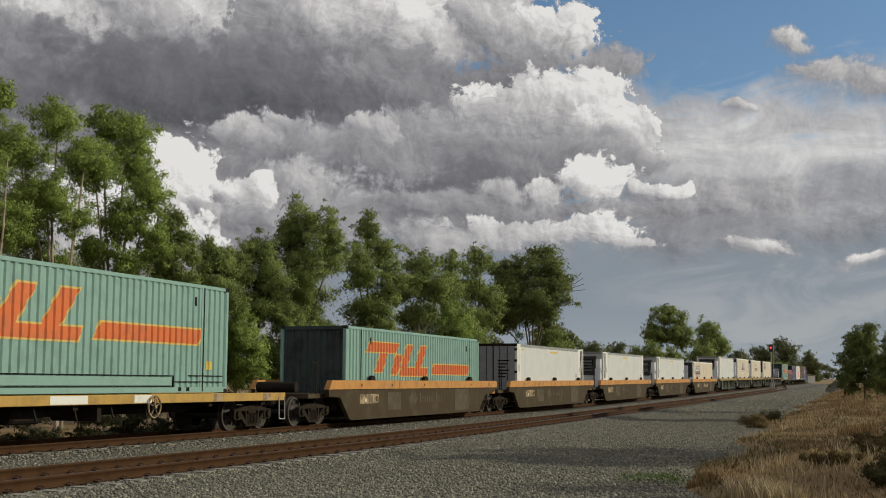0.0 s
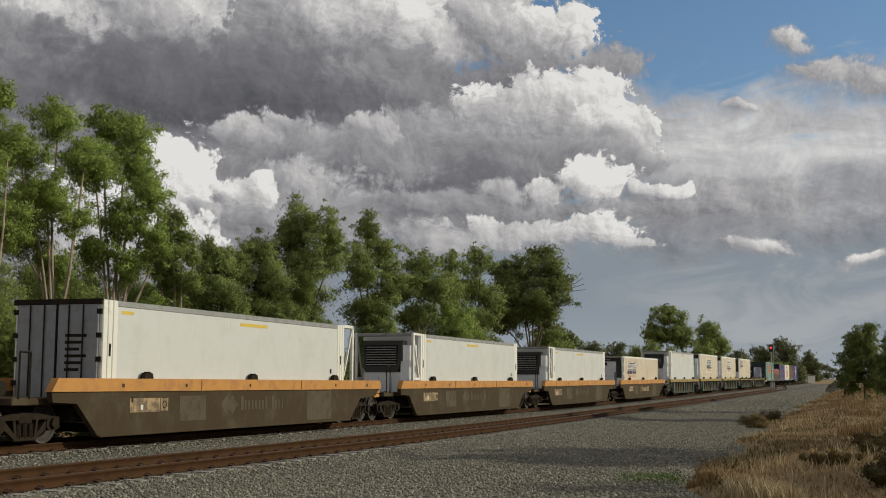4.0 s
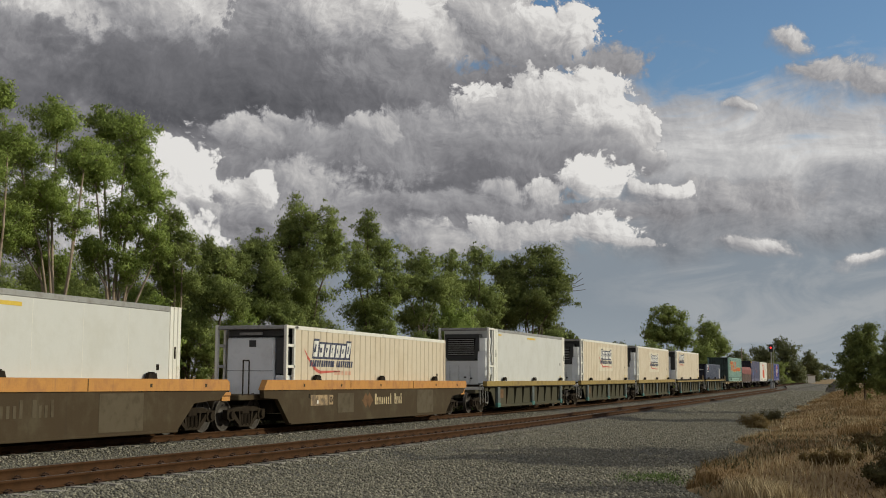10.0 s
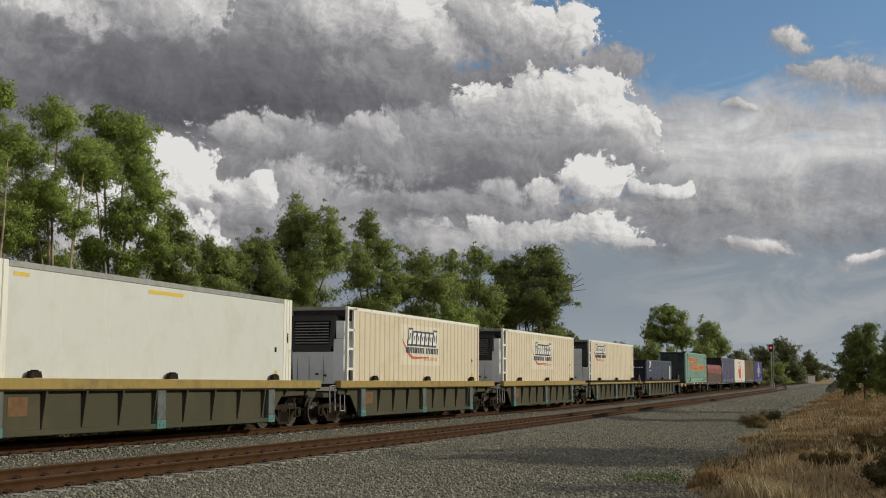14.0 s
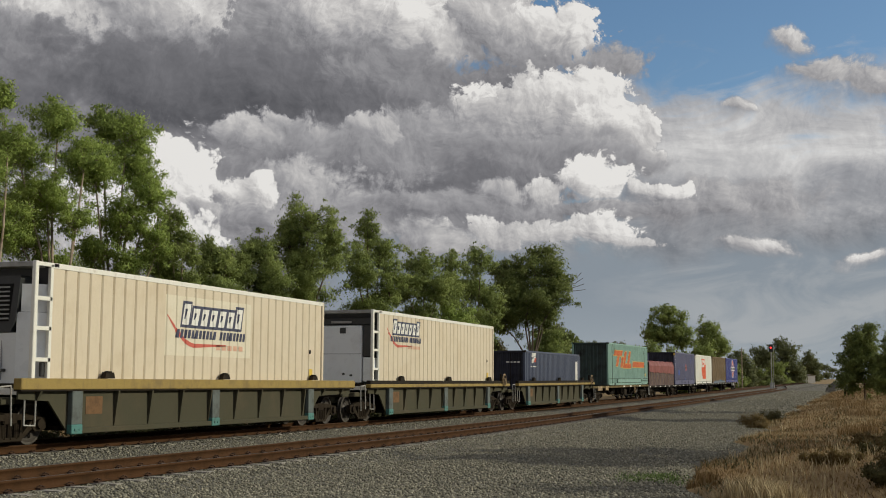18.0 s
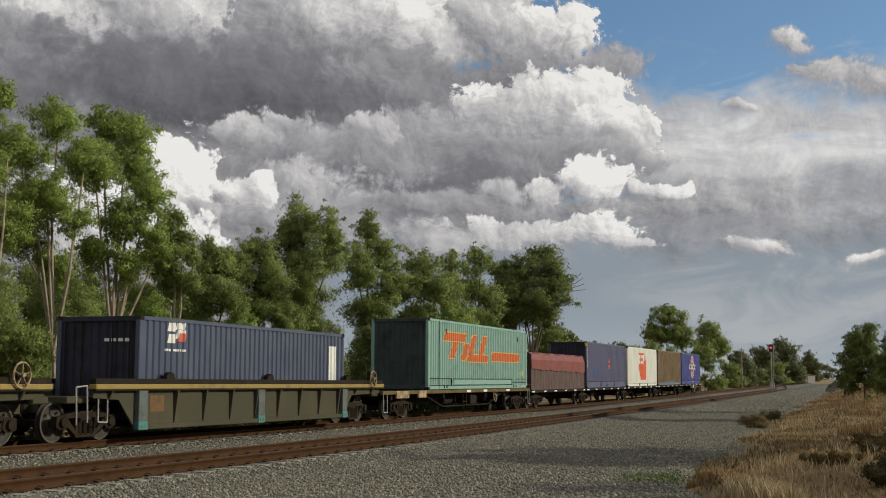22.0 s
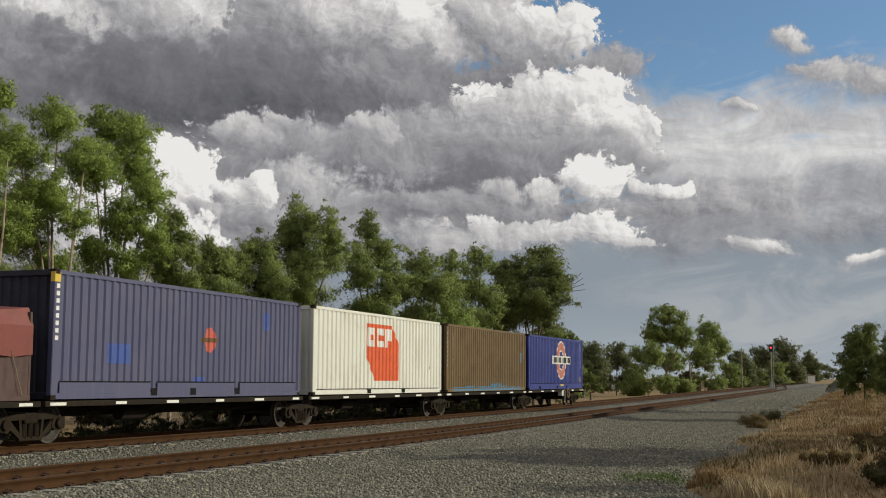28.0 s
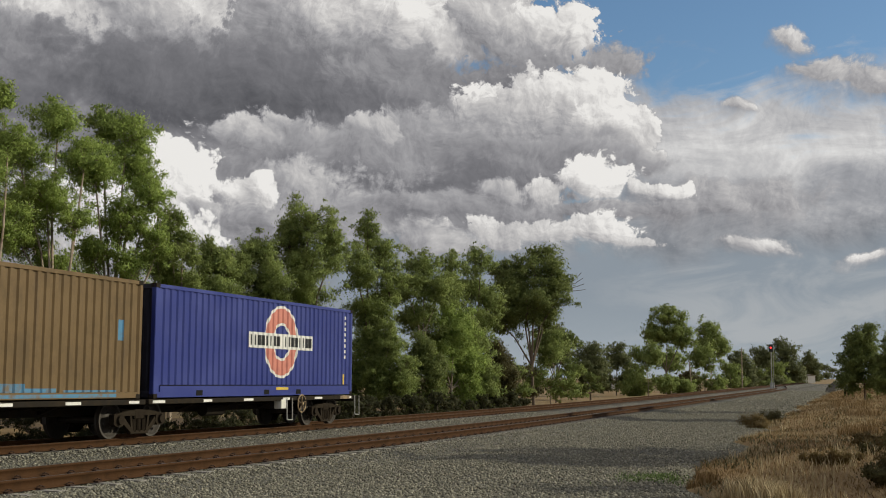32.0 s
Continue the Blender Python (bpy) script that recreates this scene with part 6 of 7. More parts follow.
    # brown
    ob, pr, x = plain_container(13.58, 0.96, 12.19, 2.9, BROWN_PAINT, "dull brown ribbed container with old blue showing below", g, 0.30)
    for y0, y1, z1 in ((0.9, 2.6, 0.22), (2.6, 3.9, 0.27), (4.1, 6.2, 0.24), (6.2, 7.9, 0.36), (7.9, 9.0, 0.26), (9.2, 11.2, 0.22)):
        part("undercoat_patch", rect(pr, x, y0, y1, 0.17, z1, 0.004), SKY_BLUE, ob)
    part("undercoat_patch", rect(pr, x, 11.2, 11.45, 1.4, 1.9, 0.004), SKY_BLUE, ob)
    part("undercoat_rail", Builder().box(x, x + 0.015, 0.9, 11.2, 0.05, 0.13), SKY_BLUE, ob)
    for i in range(8):
        part("letter_bar", Builder().box(x + 0.014, x + 0.019, 0.03, 0.10, 2.42 - i * 0.19, 2.54 - i * 0.19), GREY_METAL, ob)
    part("worn_strip", rect(pr, x, 0.80, 0.92, 0.75, 2.45, 0.005), STENCIL, ob)
    part("worn_strip", rect(pr, x, 0.86, 0.96, 1.0, 2.5, 0.008), WHITE_PAINT, ob)
    # royal blue with a ring sign
    ob, pr, x = plain_container(26.35, 0.96, 12.19, 2.9, ROYAL_BLUE, "royal blue ribbed container with a pink ring sign", g, 0.31)
    for sgn in (-1, 1):
        part("ring_outline", arc_half(pr, x, 6.95, 1.64, 1.12, 1.10, 0.50, 0.50, sgn, 0.004), WHITE_PAINT, ob)
        part("ring", arc_half(pr, x, 6.95, 1.64, 1.03, 1.02, 0.58, 0.58, sgn, 0.009), PINK_RING, ob)
    part("sign_band", rect(pr, x, 4.85, 9.10, 1.42, 1.88, 0.014), WHITE_PAINT, ob)
    for i in range(17):
        if i == 8:
            continue
        a = 4.95 + i * 0.242
        part("letter_bar", rect(pr, x, a, a + 0.15, 1.50, 1.80, 0.019), BLACK_PAINT, ob)
    part("label", rect(pr, x, 11.45, 11.65, 0.35, 0.7, 0.005), YELLOW_LABEL, ob)
    part("label", Builder().box(x + 0.013, x + 0.018, 6.6, 7.4, 0.19, 0.27), YELLOW_LABEL, ob)
    for i in range(8):
        part("letter_bar", rect(pr, x, 11.6, 11.72, 2.55 - i * 0.19, 2.66 - i * 0.19, 0.005), WHITE_PAINT, ob)
    part("sill_seam", Builder().box(x, x + 0.016, 0.3, 11.9, 0.32, 0.345), DARK_GAP, ob)
    part("sill_plate", Builder().box(x - 0.02, x + 0.014, 0.3, 11.9, 0.13, 0.32, 0.01), ROYAL_BLUE, ob)
    for y in (2.2, 6.0, 8.1):
        part("forklift_slot", Builder().box(x, x + 0.018, y - 0.16, y + 0.16, 0.06, 0.20), DARK_GAP, ob)


build_train()
# ---- trees ----
def crown_leaves(name, centres, radii, size, paint, rng, droop=0.6, density=21.0, flat=0.75):
    """Hanging leaf sprays gathered in rounded tufts; each leaf a four-cornered blade that is shaded with its tuft."""
    c0, r0 = np.array(centres, dtype=float), np.array(radii, dtype=float)
    number = np.maximum((density * (r0 / size) ** 2).astype(int), 6)
    which = np.repeat(np.arange(len(r0)), number)
    count = len(which)
    c, r = c0[which], r0[which]
    d = rng.normal(0, 1, (count, 3))
    d /= np.linalg.norm(d, axis=1)[:, None] + 1e-9
    d *= (rng.random(count) ** 0.45 * (1 + 0.28 * rng.normal(0, 1, count)))[:, None]
    p = c + d * r[:, None] * np.array([1, 1, flat])
    along = rng.normal(0, 1, (count, 3)) * 0.75
    along[:, 2] -= droop
    along /= np.linalg.norm(along, axis=1)[:, None]
    side = np.cross(along, rng.normal(0, 1, (count, 3)))
    side /= np.linalg.norm(side, axis=1)[:, None] + 1e-9
    ln = size * (0.55 + 0.9 * rng.random(count))[:, None]
    wd = ln * 0.38
    v = np.stack([p - along * ln * 0.5, p + side * wd * 0.5, p + along * ln * 0.5, p - side * wd * 0.5], 1).reshape(-1, 3)
    me = raw_mesh(name, v, np.arange(len(v)), 4)
    out = p - c0.mean(axis=0)
    out /= np.linalg.norm(out, axis=1)[:, None] + 1e-9
    puff = np.repeat(d * 0.9 + out * 0.5 + np.array([0, 0, 0.15]), 4, axis=0)
    layer = me.attributes.new("puff", "FLOAT_VECTOR", "POINT")
    layer.data.foreach_set("vector", puff.astype(np.float32).ravel())
    me.materials.append(paint)
    return me


ACROSS = Vector((math.cos(radians(VIEW_TURN)), math.sin(radians(VIEW_TURN)), 0))
DEPTH = Vector((-math.sin(radians(VIEW_TURN)), math.cos(radians(VIEW_TURN)), 0))


def leafy_tree(x, y, lobes, paint, seed, name="gum_tree", label="tall gum tree with drooping green leaves", airy=False, twigs=False):
    """lobes: (sideways, height above the datum, half width, half height) of each rounded mass of the crown."""
    rng = np.random.default_rng(seed)
    z0 = ground_z(x, y) - 0.1
    far = math.hypot(x, y)
    ob = thing(name, label, "tree", "trees along the line", Matrix.Translation((x, y, z0)))
    size = min(max(0.0022 * far, 0.085), 0.60)
    tops = [z + h - z0 for s, z, r, h in lobes]
    tall = max(tops)
    lobes = [(s, z, 1.16 * r, 1.10 * h) for s, z, r, h in lobes]
    b = Builder()
    dark = paint in (LEAF_DARK, LEAF_DULL, LEAF_SCRUB) or rng.random() < 0.5
    # a forked stem; every mass of leaves hangs on a limb of its own
    fork_z = min(max(0.25 * tall, 0.2), max(0.2, min(z - z0 for s, z, r, h in lobes)))
    fork = ACROSS * (sum(l[0] for l in lobes) / len(lobes) * 0.35) + Vector((0, 0, fork_z))
    girth = (0.0055 if airy else 0.0075) * tall + 0.012
    b.tube((0, 0, -0.1), tuple(fork * 0.5), girth * 1.25, girth * 1.05, 8).tube(tuple(fork * 0.5), tuple(fork), girth * 1.05, girth * 0.9, 8, caps=False)
    centres, radii = [], []
    for s, z, r, h in lobes:
        hub = ACROSS * s + DEPTH * (rng.normal(0, 0.45) * r) + Vector((0, 0, z - z0))
        bend = fork.lerp(hub, 0.5) + Vector((rng.normal(0, 0.12) * r, rng.normal(0, 0.12) * r, 0.06 * tall * rng.random()))
        low = hub - Vector((0, 0, 0.5 * h))
        b.tube(fork, bend, girth * 0.75, girth * 0.5, 7, caps=False).tube(bend, low, girth * 0.5, girth * 0.36, 6, caps=False).tube(low, hub, girth * 0.36, girth * 0.24, 6, caps=False)
        n = int(26 + 9 * h / r) - (5 if airy else 0)
        for k in range(n):
            u = rng.normal(0, 1, 3)
            u /= np.linalg.norm(u)
            reach = rng.uniform(0.30, 1.0)
            cl = rng.uniform(0.20, 0.46) * min(r, h)
            tip = hub + ACROSS * (u[0] * reach * (r - 0.4 * cl)) + DEPTH * (u[1] * reach * r) + Vector((0, 0, u[2] * reach * (h - 0.4 * cl)))
            b.tube(low.lerp(hub, rng.random()), tip, girth * 0.20, 0.008, 5, caps=False)
            centres.append(tuple(tip))
            radii.append(cl)
            if rng.random() < 0.6:
                away = Vector(rng.normal(0, 1, 3)) * cl * 0.8
                centres.append(tuple(tip + away))
                radii.append(cl * rng.uniform(0.4, 0.7))
        centres.append(tuple(hub))
        radii.append(0.70 * min(r, h))
    part("trunk", b, BARK_DARK if dark else BARK_PALE, ob)
    if twigs:
        # a few bare dead twigs at the sunny edge
        b = Builder()
        edge = max(l[0] + l[2] for l in lobes)
        for k in range(4):
            q0 = ACROSS * edge * 0.72 + Vector((0, 0, lobes[0][1] - z0 - 1.6 + 0.15 * k))
            b.bent([q0, q0 + ACROSS * 0.9 + Vector((0, 0, 0.15 * k)), q0 + ACROSS * (1.7 - 0.1 * k) + Vector((0, 0, 0.1 + 0.3 * k))], 0.022, 5)
        part("dead_twig", b, BARK_DARK, ob)
    part("crown", crown_leaves("crown", centres, radii, size, paint, rng, density=17.0 if airy else 20.0), None, ob)
    return ob


def tree(x, y, top, radius, low, lean, paint, seed, name="gum_tree", label="tall gum tree with drooping green leaves"):
    """A tree whose crown reaches from low to top: a few rounded masses within that height."""
    rng = np.random.default_rng(seed + 5000)
    high = top - low
    lobes = [(lean * radius, top - 0.30 * high, 0.62 * radius, 0.30 * high)]
    rows = max(1, min(3, round(high / (1.5 * radius))))
    for i in range(rows):
        z = low + high * (0.22 + 0.42 * i / rows)
        for sgn in (-1, 1):
            r = radius * rng.uniform(0.45, 0.62)
            lobes.append((sgn * (radius - r) * rng.uniform(0.7, 1.0), z + rng.uniform(-0.08, 0.08) * high, r, high * rng.uniform(0.2, 0.27)))
    return leafy_tree(x, y, lobes, paint, seed, name, label)


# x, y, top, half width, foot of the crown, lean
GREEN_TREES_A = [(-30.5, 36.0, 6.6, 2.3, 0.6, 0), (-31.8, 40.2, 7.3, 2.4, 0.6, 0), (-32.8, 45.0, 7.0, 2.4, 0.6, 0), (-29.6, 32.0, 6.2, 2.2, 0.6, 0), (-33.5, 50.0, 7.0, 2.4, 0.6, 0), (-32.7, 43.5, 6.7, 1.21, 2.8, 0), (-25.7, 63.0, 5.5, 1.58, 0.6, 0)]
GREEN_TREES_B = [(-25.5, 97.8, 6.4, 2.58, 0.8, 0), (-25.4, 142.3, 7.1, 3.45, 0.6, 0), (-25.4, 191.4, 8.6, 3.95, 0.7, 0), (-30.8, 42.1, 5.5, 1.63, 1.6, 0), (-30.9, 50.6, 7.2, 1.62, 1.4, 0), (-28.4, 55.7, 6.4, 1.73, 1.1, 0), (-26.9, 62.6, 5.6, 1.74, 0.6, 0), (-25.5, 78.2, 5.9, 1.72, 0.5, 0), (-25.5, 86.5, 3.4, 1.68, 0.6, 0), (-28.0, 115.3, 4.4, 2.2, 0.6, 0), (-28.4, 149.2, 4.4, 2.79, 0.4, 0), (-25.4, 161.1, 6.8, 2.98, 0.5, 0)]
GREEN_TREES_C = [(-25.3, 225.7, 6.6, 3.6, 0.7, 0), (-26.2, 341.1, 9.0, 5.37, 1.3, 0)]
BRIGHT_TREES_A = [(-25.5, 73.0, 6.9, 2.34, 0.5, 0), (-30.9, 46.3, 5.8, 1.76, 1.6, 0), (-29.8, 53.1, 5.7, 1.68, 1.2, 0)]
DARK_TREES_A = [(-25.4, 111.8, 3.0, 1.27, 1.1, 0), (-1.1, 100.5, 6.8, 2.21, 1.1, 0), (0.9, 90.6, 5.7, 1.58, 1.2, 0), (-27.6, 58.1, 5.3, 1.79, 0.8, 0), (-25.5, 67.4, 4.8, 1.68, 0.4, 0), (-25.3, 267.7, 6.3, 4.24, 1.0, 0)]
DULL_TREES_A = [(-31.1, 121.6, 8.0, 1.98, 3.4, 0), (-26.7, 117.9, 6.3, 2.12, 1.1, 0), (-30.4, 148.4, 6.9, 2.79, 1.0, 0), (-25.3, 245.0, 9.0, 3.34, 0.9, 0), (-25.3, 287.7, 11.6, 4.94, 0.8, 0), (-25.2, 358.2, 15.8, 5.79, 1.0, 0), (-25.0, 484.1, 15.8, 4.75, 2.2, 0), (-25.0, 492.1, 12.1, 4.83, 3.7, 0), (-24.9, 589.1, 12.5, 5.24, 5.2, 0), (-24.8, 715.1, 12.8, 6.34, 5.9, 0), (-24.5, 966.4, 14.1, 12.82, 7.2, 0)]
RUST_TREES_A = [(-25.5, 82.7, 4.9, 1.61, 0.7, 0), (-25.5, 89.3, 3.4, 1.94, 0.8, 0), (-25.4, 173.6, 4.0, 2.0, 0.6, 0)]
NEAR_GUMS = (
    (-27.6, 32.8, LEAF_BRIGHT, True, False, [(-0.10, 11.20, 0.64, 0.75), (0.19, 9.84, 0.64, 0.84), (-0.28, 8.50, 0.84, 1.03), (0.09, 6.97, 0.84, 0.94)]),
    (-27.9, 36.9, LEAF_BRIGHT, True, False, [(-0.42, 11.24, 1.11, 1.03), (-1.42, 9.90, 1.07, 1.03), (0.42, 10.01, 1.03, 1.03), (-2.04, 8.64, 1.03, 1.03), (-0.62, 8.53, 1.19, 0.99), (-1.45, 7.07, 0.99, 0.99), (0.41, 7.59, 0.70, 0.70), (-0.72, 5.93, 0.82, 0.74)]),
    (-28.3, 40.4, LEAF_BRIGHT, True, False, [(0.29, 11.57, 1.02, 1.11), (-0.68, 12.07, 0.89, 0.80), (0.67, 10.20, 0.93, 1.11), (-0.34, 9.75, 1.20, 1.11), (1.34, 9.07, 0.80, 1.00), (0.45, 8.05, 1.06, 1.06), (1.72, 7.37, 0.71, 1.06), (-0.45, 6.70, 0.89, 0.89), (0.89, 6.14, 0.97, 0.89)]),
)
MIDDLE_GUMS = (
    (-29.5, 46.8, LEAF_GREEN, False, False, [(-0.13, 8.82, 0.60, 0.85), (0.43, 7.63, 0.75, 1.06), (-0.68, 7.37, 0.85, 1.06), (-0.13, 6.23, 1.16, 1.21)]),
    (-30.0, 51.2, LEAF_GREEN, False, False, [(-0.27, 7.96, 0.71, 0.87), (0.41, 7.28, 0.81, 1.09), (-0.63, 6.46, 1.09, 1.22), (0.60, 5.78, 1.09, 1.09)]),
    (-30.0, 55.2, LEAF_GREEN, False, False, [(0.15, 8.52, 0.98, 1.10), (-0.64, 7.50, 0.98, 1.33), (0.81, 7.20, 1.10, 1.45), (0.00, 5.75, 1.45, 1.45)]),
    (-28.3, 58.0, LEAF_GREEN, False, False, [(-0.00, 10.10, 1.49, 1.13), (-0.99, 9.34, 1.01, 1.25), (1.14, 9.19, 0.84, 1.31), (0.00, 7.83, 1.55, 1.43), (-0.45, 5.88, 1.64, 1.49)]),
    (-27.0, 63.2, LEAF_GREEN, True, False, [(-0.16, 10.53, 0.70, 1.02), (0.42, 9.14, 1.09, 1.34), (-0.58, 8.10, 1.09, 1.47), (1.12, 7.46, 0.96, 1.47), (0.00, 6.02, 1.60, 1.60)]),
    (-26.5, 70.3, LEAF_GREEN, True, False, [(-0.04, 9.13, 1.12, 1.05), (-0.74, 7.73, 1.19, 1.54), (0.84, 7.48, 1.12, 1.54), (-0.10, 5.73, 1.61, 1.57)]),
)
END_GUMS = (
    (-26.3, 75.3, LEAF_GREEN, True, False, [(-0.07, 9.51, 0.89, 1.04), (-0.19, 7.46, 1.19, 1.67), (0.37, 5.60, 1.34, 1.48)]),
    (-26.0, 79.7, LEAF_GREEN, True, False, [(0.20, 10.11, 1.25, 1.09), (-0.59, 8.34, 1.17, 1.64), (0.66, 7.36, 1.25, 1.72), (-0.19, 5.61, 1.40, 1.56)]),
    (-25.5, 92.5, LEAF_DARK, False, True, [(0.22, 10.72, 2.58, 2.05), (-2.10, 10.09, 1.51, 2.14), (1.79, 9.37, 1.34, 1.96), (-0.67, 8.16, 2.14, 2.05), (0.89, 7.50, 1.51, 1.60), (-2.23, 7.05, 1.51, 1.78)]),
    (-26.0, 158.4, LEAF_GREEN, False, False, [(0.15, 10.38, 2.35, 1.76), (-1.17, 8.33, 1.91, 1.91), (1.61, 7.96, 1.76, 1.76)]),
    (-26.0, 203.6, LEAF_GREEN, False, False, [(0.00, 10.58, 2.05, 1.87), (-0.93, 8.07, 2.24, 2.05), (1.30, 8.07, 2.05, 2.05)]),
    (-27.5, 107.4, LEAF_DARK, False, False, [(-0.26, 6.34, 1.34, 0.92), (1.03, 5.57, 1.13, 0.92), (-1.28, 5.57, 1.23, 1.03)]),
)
seed = 100
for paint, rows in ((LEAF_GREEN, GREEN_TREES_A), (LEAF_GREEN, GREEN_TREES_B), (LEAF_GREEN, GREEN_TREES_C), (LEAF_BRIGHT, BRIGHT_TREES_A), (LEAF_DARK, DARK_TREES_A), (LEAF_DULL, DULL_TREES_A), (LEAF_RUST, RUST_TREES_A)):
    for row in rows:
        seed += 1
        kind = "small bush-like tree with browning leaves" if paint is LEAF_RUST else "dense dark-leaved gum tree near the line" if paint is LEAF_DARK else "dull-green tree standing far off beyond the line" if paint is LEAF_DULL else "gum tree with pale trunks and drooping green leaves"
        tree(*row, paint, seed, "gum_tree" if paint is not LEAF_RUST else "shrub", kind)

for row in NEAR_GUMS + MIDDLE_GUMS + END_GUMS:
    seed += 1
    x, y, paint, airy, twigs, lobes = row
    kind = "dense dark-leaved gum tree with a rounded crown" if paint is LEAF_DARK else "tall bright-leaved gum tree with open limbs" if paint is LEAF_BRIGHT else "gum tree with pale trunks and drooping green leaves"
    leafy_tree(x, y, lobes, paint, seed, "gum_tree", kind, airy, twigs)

# trees off beside the camera, whose shade falls across the gravel
for i, (x, y, top, r, low) in enumerate(((5.4, 33.0, 7.4, 3.0, 2.4), (5.6, 37.0, 7.4, 3.0, 2.8), (6.0, 24.0, 5.2, 3.4, 1.0), (5.2, 18.5, 4.8, 3.2, 0.8), (6.5, 62.5, 10.2, 3.0, 4.6), (6.0, 76.0, 10.5, 3.0, 4.6))):
    tree(x, y, top, r, low, 0, LEAF_GREEN, 300 + i, "gum_tree", "roadside gum tree shading the gravel verge")

# low scrub along the far side of the line, leaf colour darkened for wagon shade
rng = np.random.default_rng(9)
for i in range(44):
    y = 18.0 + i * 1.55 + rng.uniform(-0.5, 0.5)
    tree(-23.2 - 1.5 * (i % 2) - rng.uniform(0, 0.9), y, 0.75 + rng.uniform(0, 0.75), 1.15, -0.3, 0, LEAF_SCRUB, 400 + i, "shrub", "low scrub bush behind the line, leaf colour darkened for shade")
# ---- grassy bank ----
def blade_material(name, a, b):
    m = bpy.data.materials.new(name)
    m.use_nodes = True
    t = m.node_tree
    s = t.nodes["Principled BSDF"]
    geo = t.nodes.new("ShaderNodeNewGeometry")
    t.links.new(mixed(t, geo.outputs["Random Per Island"], a, b), s.inputs["Base Color"])
    s.inputs["Roughness"].default_value = 0.8
    return m


STRAW = blade_material("dry_grass_straw", (0.200, 0.122, 0.045), (0.300, 0.198, 0.080))
STRAW_PALE = blade_material("bleached_grass_straw", (0.36, 0.27, 0.14), (0.52, 0.43, 0.26))
WEED = blade_material("dull_weed_leaf", (0.055, 0.062, 0.024), (0.125, 0.105, 0.045))
GREEN_WEED = blade_material("fresh_green_weed", (0.06, 0.10, 0.02), (0.14, 0.20, 0.05))


def blades(name, xs, ys, heights, paint, label, seed, width=0.012, spread=0.35, root=None, kind="stuff", category="grass"):
    rng = np.random.default_rng(seed)
    n = len(xs)
    zs = np.array([(root or ground_z)(a, b) for a, b in zip(xs, ys)]) - 0.03
    a = rng.random(n) * math.tau
    bend = heights * (0.15 + spread * rng.random(n))
    dx, dy = np.cos(a), np.sin(a)
    base = np.stack([xs, ys, zs], 1)
    mid = base + np.stack([dx * bend * 0.35, dy * bend * 0.35, heights * 0.6], 1)
    tip = base + np.stack([dx * bend, dy * bend, heights], 1)
    w = np.stack([-dy, dx, np.zeros(n)], 1) * width * (0.7 + 0.6 * rng.random(n))[:, None]
    v = np.stack([base - w, base + w, mid + w * 0.7, mid - w * 0.7, tip], 1).reshape(-1, 3)
    k = np.arange(n) * 5
    tri = np.stack([k, k + 1, k + 2, k, k + 2, k + 3, k + 3, k + 2, k + 4], 1).ravel()
    me = raw_mesh(name, v, tri, 3)
    me.materials.append(paint)
    ob = new(name, me)
    return tagged(ob, label, category, kind=kind)


def bank_points(count, y0, y1, power, width, seed, patch=0.0):
    rng = np.random.default_rng(seed)
    y = y0 + (y1 - y0) * rng.random(count * 2) ** power
    d = rng.random(count * 2) ** 1.2 * width
    x = np.array([edge_x(b) for b in y]) + d - 0.15
    if patch > 0:
        keep = np.array([noise.noise(Vector((a * 0.5, b * 0.22, seed))) for a, b in zip(x, y)]) > patch - 0.5
        x, y = x[keep], y[keep]
    return x[:count], y[:count]


rng = np.random.default_rng(7)
x, y = bank_points(110000, 9.0, 190.0, 2.0, 7.0, 21)
blades("dry_grass", x, y, 0.035 + 0.10 * rng.random(len(x)) ** 1.6 + 0.0010 * y, STRAW, "dry tan-brown grass over the bank", 22, 0.008, 2.4)
x, y = bank_points(9000, 9.0, 120.0, 1.8, 6.5, 31, 0.62)
blades("bleached_grass", x, y, 0.12 + 0.20 * rng.random(len(x)), STRAW_PALE, "tufts of bleached straw-coloured grass", 32, 0.009)
x, y = bank_points(22000, 9.0, 160.0, 1.7, 7.0, 41, 0.55)
blades("weeds", x, y, 0.05 + 0.12 * rng.random(len(x)), WEED, "dull olive weeds among the dry grass", 42, 0.014, 1.6)


def tussock(x, y, h, r, n, paint, label, seed, name="grass_tussock", width=0.008):
    rng = np.random.default_rng(seed)
    a, d = rng.random(n) * math.tau, r * np.sqrt(rng.random(n))
    return blades(name, x + d * np.cos(a), y + d * np.sin(a), h * (0.5 + 0.5 * rng.random(n)), paint, label, seed + 1, width, 0.5, kind="", category="grass")


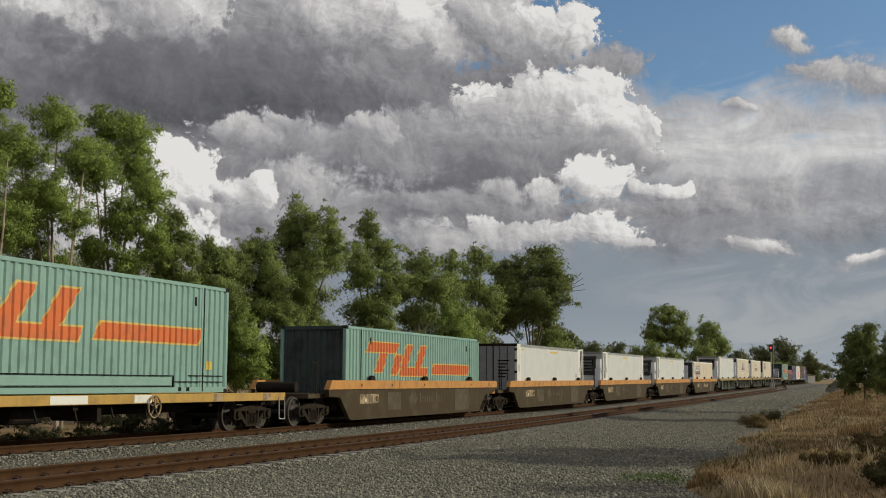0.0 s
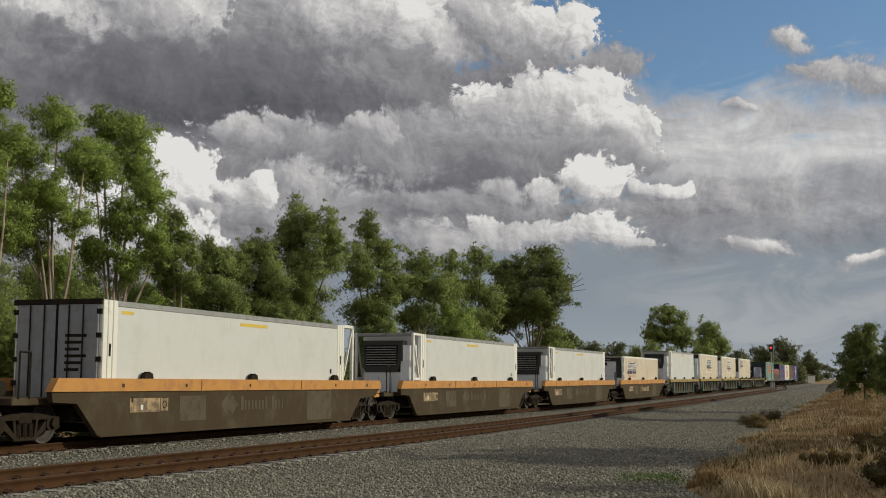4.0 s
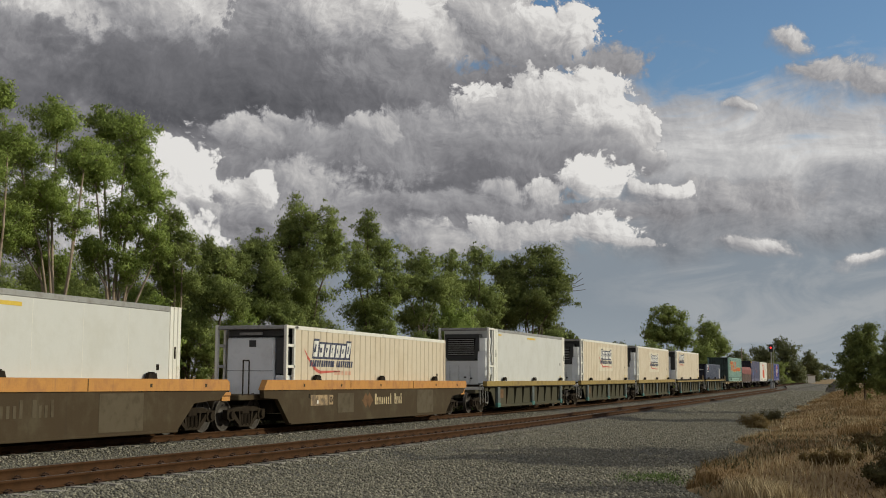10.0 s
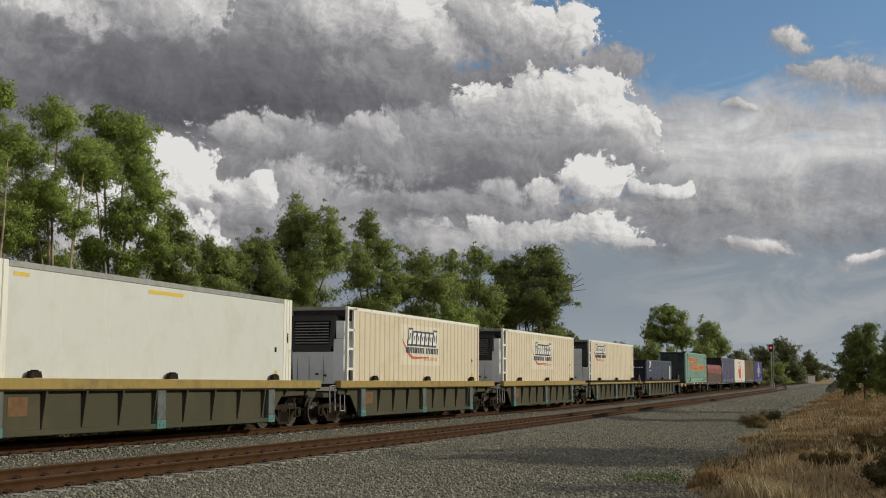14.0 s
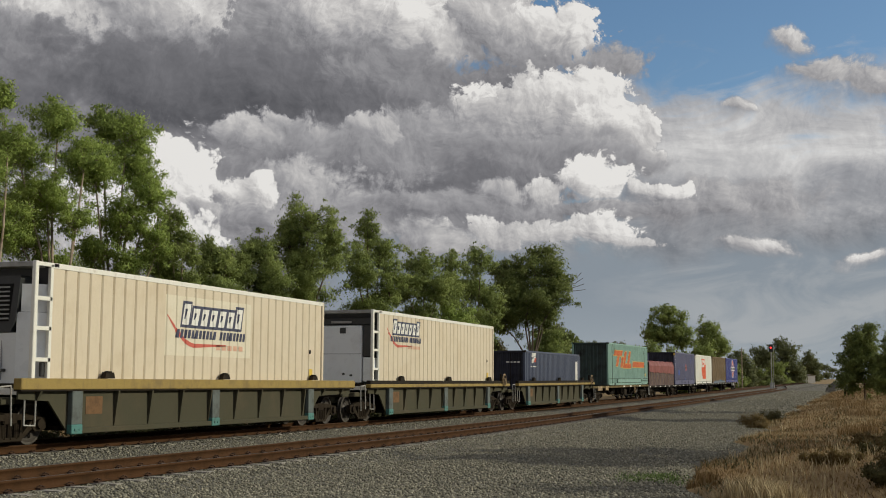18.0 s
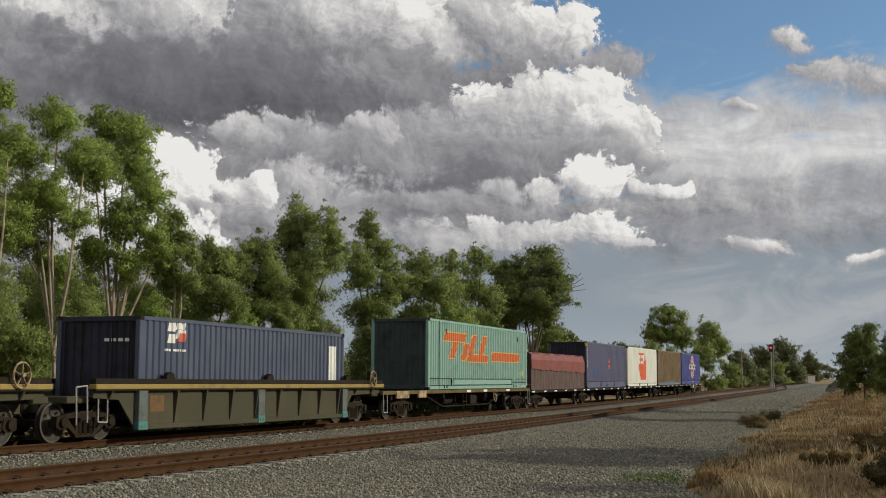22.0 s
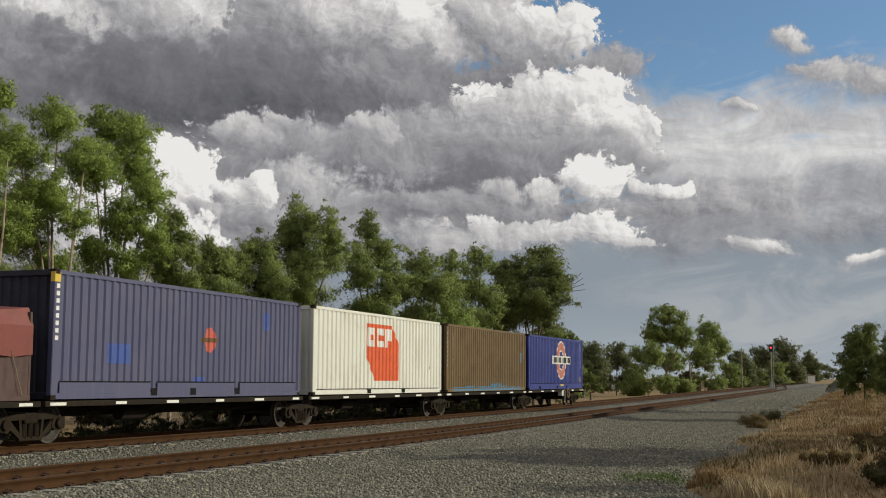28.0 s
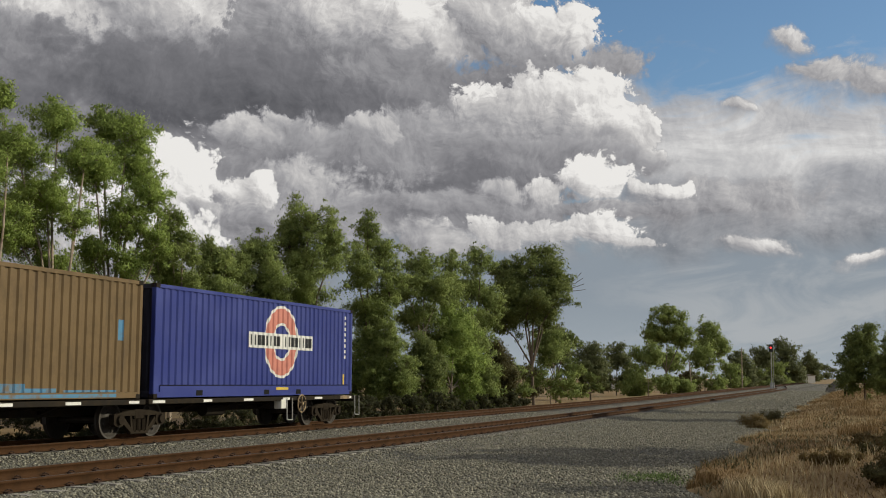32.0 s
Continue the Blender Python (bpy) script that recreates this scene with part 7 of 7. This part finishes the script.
def bush(x, y, h, r, n, paint, label, seed, leaf=0.07):
    """A low weedy bush: a few wiry stems and small leaves in clumps."""
    rng = np.random.default_rng(seed)
    ob = thing("bush", label, "bush", "bushes on the bank", Matrix.Translation((x, y, ground_z(x, y) - 0.03)))
    b = Builder()
    centres, radii = [], []
    for k in range(9):
        a, d = rng.random() * math.tau, r * 0.75 * math.sqrt(rng.random())
        top = Vector((d * math.cos(a), d * math.sin(a), h * (0.35 + 0.5 * rng.random()) * (1 - 0.3 * d / r)))
        b.bent([(top.x * 0.2, top.y * 0.2, 0), (top.x * 0.6, top.y * 0.6, top.z * 0.6), tuple(top)], 0.008, 5)
        centres += [tuple(top), tuple(top * 0.6)]
        radii += [h * 0.30, h * 0.34]
    part("stems", b, BARK_DARK, ob)
    me = crown_leaves("leaves", centres, radii, leaf, paint, rng, -0.2, density=n / 18.0 / (0.21 * h / leaf) ** 2)
    part("leaves", me, None, ob)
    return ob


for i, (x, y, h, r, paint) in enumerate(((-1.72, 18.4, 0.50, 0.40, STRAW_PALE), (-2.15, 18.9, 0.36, 0.3, STRAW_PALE), (-1.35, 18.0, 0.42, 0.35, STRAW_PALE), (-0.6, 40.0, 0.5, 0.7, STRAW), (-0.9, 60.0, 0.6, 1.0, STRAW), (-1.5, 75.0, 0.7, 1.2, STRAW), (-2.9, 21.5, 0.3, 0.3, STRAW))):
    tussock(x, y, h, r, 420, paint, "tall bleached grass tussock" if paint is STRAW_PALE else "dry brown grass tussock", 60 + i)
for i, (x, y, h, r) in enumerate(((0.9, 36.0, 0.8, 1.0), (1.0, 44.0, 0.9, 1.2), (0.9, 53.0, 1.1, 1.2), (0.1, 26.0, 0.55, 0.8), (-5.0, 52.0, 0.8, 0.6), (-4.4, 49.0, 0.6, 0.6), (0.2, 20.0, 0.45, 0.7), (0.5, 22.0, 0.6, 0.8), (1.6, 23.0, 0.9, 1.1), (2.2, 30.0, 1.1, 1.2), (-0.9, 24.5, 0.35, 0.7), (-0.2, 31.0, 0.45, 0.9), (-4.6, 57.0, 0.8, 0.7), (-3.1, 23.6, 0.22, 0.35))):
    bush(x, y, h, r, 1500, LEAF_BANK if i % 3 else LEAF_RUST, "dull olive-brown weedy bush on the dry bank", 90 + i)
rng = np.random.default_rng(5)
n = 1500
gx, gy = rng.normal(-3.95, 0.32, n), rng.normal(22.6, 0.55, n)
blades("green_weeds", gx, gy, 0.03 + 0.07 * rng.random(n), GREEN_WEED, "low fresh green weeds on the gravel", 77, 0.014, 1.0, root=bed_z)

# ---- signal, posts and things beyond ----
LAMP_RED = glow("red_signal_lens", (1.0, 0.03, 0.03), 4.0)
MAST = material("grey_galvanised_mast", (0.34, 0.34, 0.33), 0.5, metal=0.4)


def signal(x, y):
    z = rise(y) + 0.1
    ob = thing("railway_signal", "grey mast signal showing a red light beside the track", "signal", m=Matrix.Translation((x, y, z)))
    part("mast", Builder().tube((0, 0, 0), (0, 0, 5.7), 0.07, 0.055, 10), MAST, ob)
    part("base", Builder().box(-0.25, 0.25, -0.25, 0.25, -0.1, 0.18, 0.02), CONCRETE, ob)
    part("ladder", Builder().tube((0.28, 0.1, 0.2), (0.28, 0.1, 5.2), 0.02, n=5).tube((0.28, 0.4, 0.2), (0.28, 0.4, 5.2), 0.02, n=5), MAST, ob)
    hd = part("signal_head", Builder().box(-0.30, 0.30, -0.10, 0.12, 5.45, 6.55, 0.06), UNIT_BLACK, ob, "black signal target board")
    part("hood", Builder().tube((0, -0.12, 6.08), (0, -0.38, 6.06), 0.16, 0.17, 12, caps=False), UNIT_BLACK, hd)
    part("lens", Builder().tube((0, -0.11, 6.08), (0, -0.14, 6.08), 0.115, n=14), LAMP_RED, hd, "glowing red lens")
    part("relay_box", Builder().box(-0.3, 0.3, 0.5, 0.9, 0.0, 1.0, 0.03), MAST, ob)
    return ob


signal(-14.7, 183.0)


def pole(x, y, h, label, name="pole", lean=0.0, r=0.09):
    ob = thing(name, label, "pole", m=Matrix.Translation((x, y, ground_z(x, y) - 0.05)))
    part("shaft", Builder().tube((0, 0, 0), (lean, 0, h), r, r * 0.75, 8), BARK_PALE, ob)
    part("cap", Builder().tube((lean, 0, h), (lean, 0, h + 0.06), r * 0.95, r * 0.6, 8), MAST, ob)
    return ob


pole(-22.4, 217.1, 7.1, "weathered thin timber pole beside the line", "timber_pole", 0.0, 0.1)

pole(-23.1, 161.7, 4.3, "weathered thin timber pole beside the line", "timber_pole", -0.35, 0.1)

pole(-23.3, 145.7, 1.6, "weathered thin timber pole beside the line", "timber_pole", 0.0, 0.06)

pole(-22.9, 198.9, 1.9, "weathered thin timber pole beside the line", "timber_pole", 0.0, 0.06)



def shed(x, y, w, d, h, wall, roof, label, turn=20.0):
    ob = thing("shed", label, "building", m=Matrix.Translation((x, y, ground_z(x, y))) @ pose(0, 0, 0, 0, 0, turn))
    part("wall", Builder().box(-w / 2, w / 2, -d / 2, d / 2, -0.2, h), wall, ob)
    part("roof", Builder().prism([(-w / 2 - 0.3, h), (0, h + 0.22 * w * 0.35), (w / 2 + 0.3, h), (w / 2 + 0.3, h + 0.08), (0, h + 0.22 * w * 0.35 + 0.1), (-w / 2 - 0.3, h + 0.08)], -d / 2 - 0.2, d / 2 + 0.2, "y"), roof, ob)
    part("door", Builder().box(-0.6, 0.6, -d / 2 - 0.03, -d / 2, 0, min(2.1, h - 0.2)), GREY_DOOR, ob)
    return ob


shed(-43.4, 212.8, 1.9, 3.0, 2.0, OFF_WHITE, GREY_METAL, "small pale shed with a low roof beyond the line")
shed(-47.4, 216.7, 4.2, 4.0, 1.5, GREY_METAL, GREY_METAL, "low grey tin shed in dry grass")
shed(-23.0, 386.9, 8.0, 6.0, 2.3, OFF_WHITE, OFF_WHITE, "white flat hut on a sandy rise far off")


def mound(x, y, r, h, paint=None, name="stone_mound", label="dumped heap of grey gravel beside the line"):
    b = Builder()
    n, m = 28, 9
    v = [(0, 0, h)]
    for j in range(1, m + 1):
        for i in range(n):
            a = math.tau * i / n
            rr = r * j / m * (1 + 0.12 * math.sin(3 * a + j) + 0.06 * math.sin(7 * a))
            v.append((rr * math.cos(a), rr * math.sin(a) * 1.5, h * (1 - (j / m) ** 1.25) - (0.2 if j == m else 0)))
    f = [(0, 1 + i, 1 + (i + 1) % n) for i in range(n)]
    for j in range(m - 1):
        f += [(1 + j * n + i, 1 + (j + 1) * n + i, 1 + (j + 1) * n + (i + 1) % n, 1 + j * n + (i + 1) % n) for i in range(n)]
    b.add(v, f)
    return solid(name, b, paint or GRAVEL, label, "heap", at=(x, y, ground_z(x, y)))


mound(-5.2, 162.8, 1.6, 1.7)
mound(-26.0, 363.9, 7.0, 1.6, EARTH, "earth_mound", "low sandy rise with dry grass far off")


def stump(x, y):
    """A dead forked stem standing in the grass."""
    ob = thing("dead_stem", "dead dark forked tree stem in dry grass", "stump", m=Matrix.Translation((x, y, ground_z(x, y) - 0.05)))
    part("stem", Builder().tube((0, 0, 0), (0.1, 0, 1.0), 0.10, 0.08, 7).tube((0.1, 0, 1.0), (-0.15, 0.1, 1.9), 0.08, 0.06, 7).tube((-0.15, 0.1, 1.9), (0.35, 0, 2.6), 0.06, 0.03, 6), UNDERFRAME, ob)
    part("fork", Builder().tube((0.45, 0.1, 0), (0.12, 0, 1.3), 0.09, 0.06, 7), UNDERFRAME, ob)
    return ob


stump(-3.2, 124.2)


# ---- what moves ----
def motions():
    """The whole train rolls down the line at an even speed, and every wheelset turns with it."""
    for ob, y_end, length, z in MOVERS:
        rows = []
        for i in range(17):
            t = SECONDS * i / 16
            y = y_end + SPEED * (SECONDS - t)
            a, b = rise(y), rise(y + length)
            rows.append((t, pose(MAIN_X, y, RAIL_TOP + z + a, math.degrees(math.atan2(b - a, length)))))
        walk(ob, rows)
    turn = SPEED / 0.455
    n = math.ceil(SECONDS * turn / radians(80))
    first = WHEELSETS[0]
    walk(first, [(SECONDS * i / n, pose(0, 0, 0, math.degrees(SECONDS * i / n * turn))) for i in range(n + 1)])
    for w in WHEELSETS[1:]:
        w.rotation_mode = "QUATERNION"
        keys = w.animation_data_create()
        keys.action = first.animation_data.action
        keys.action_slot = first.animation_data.action_slot


motions()
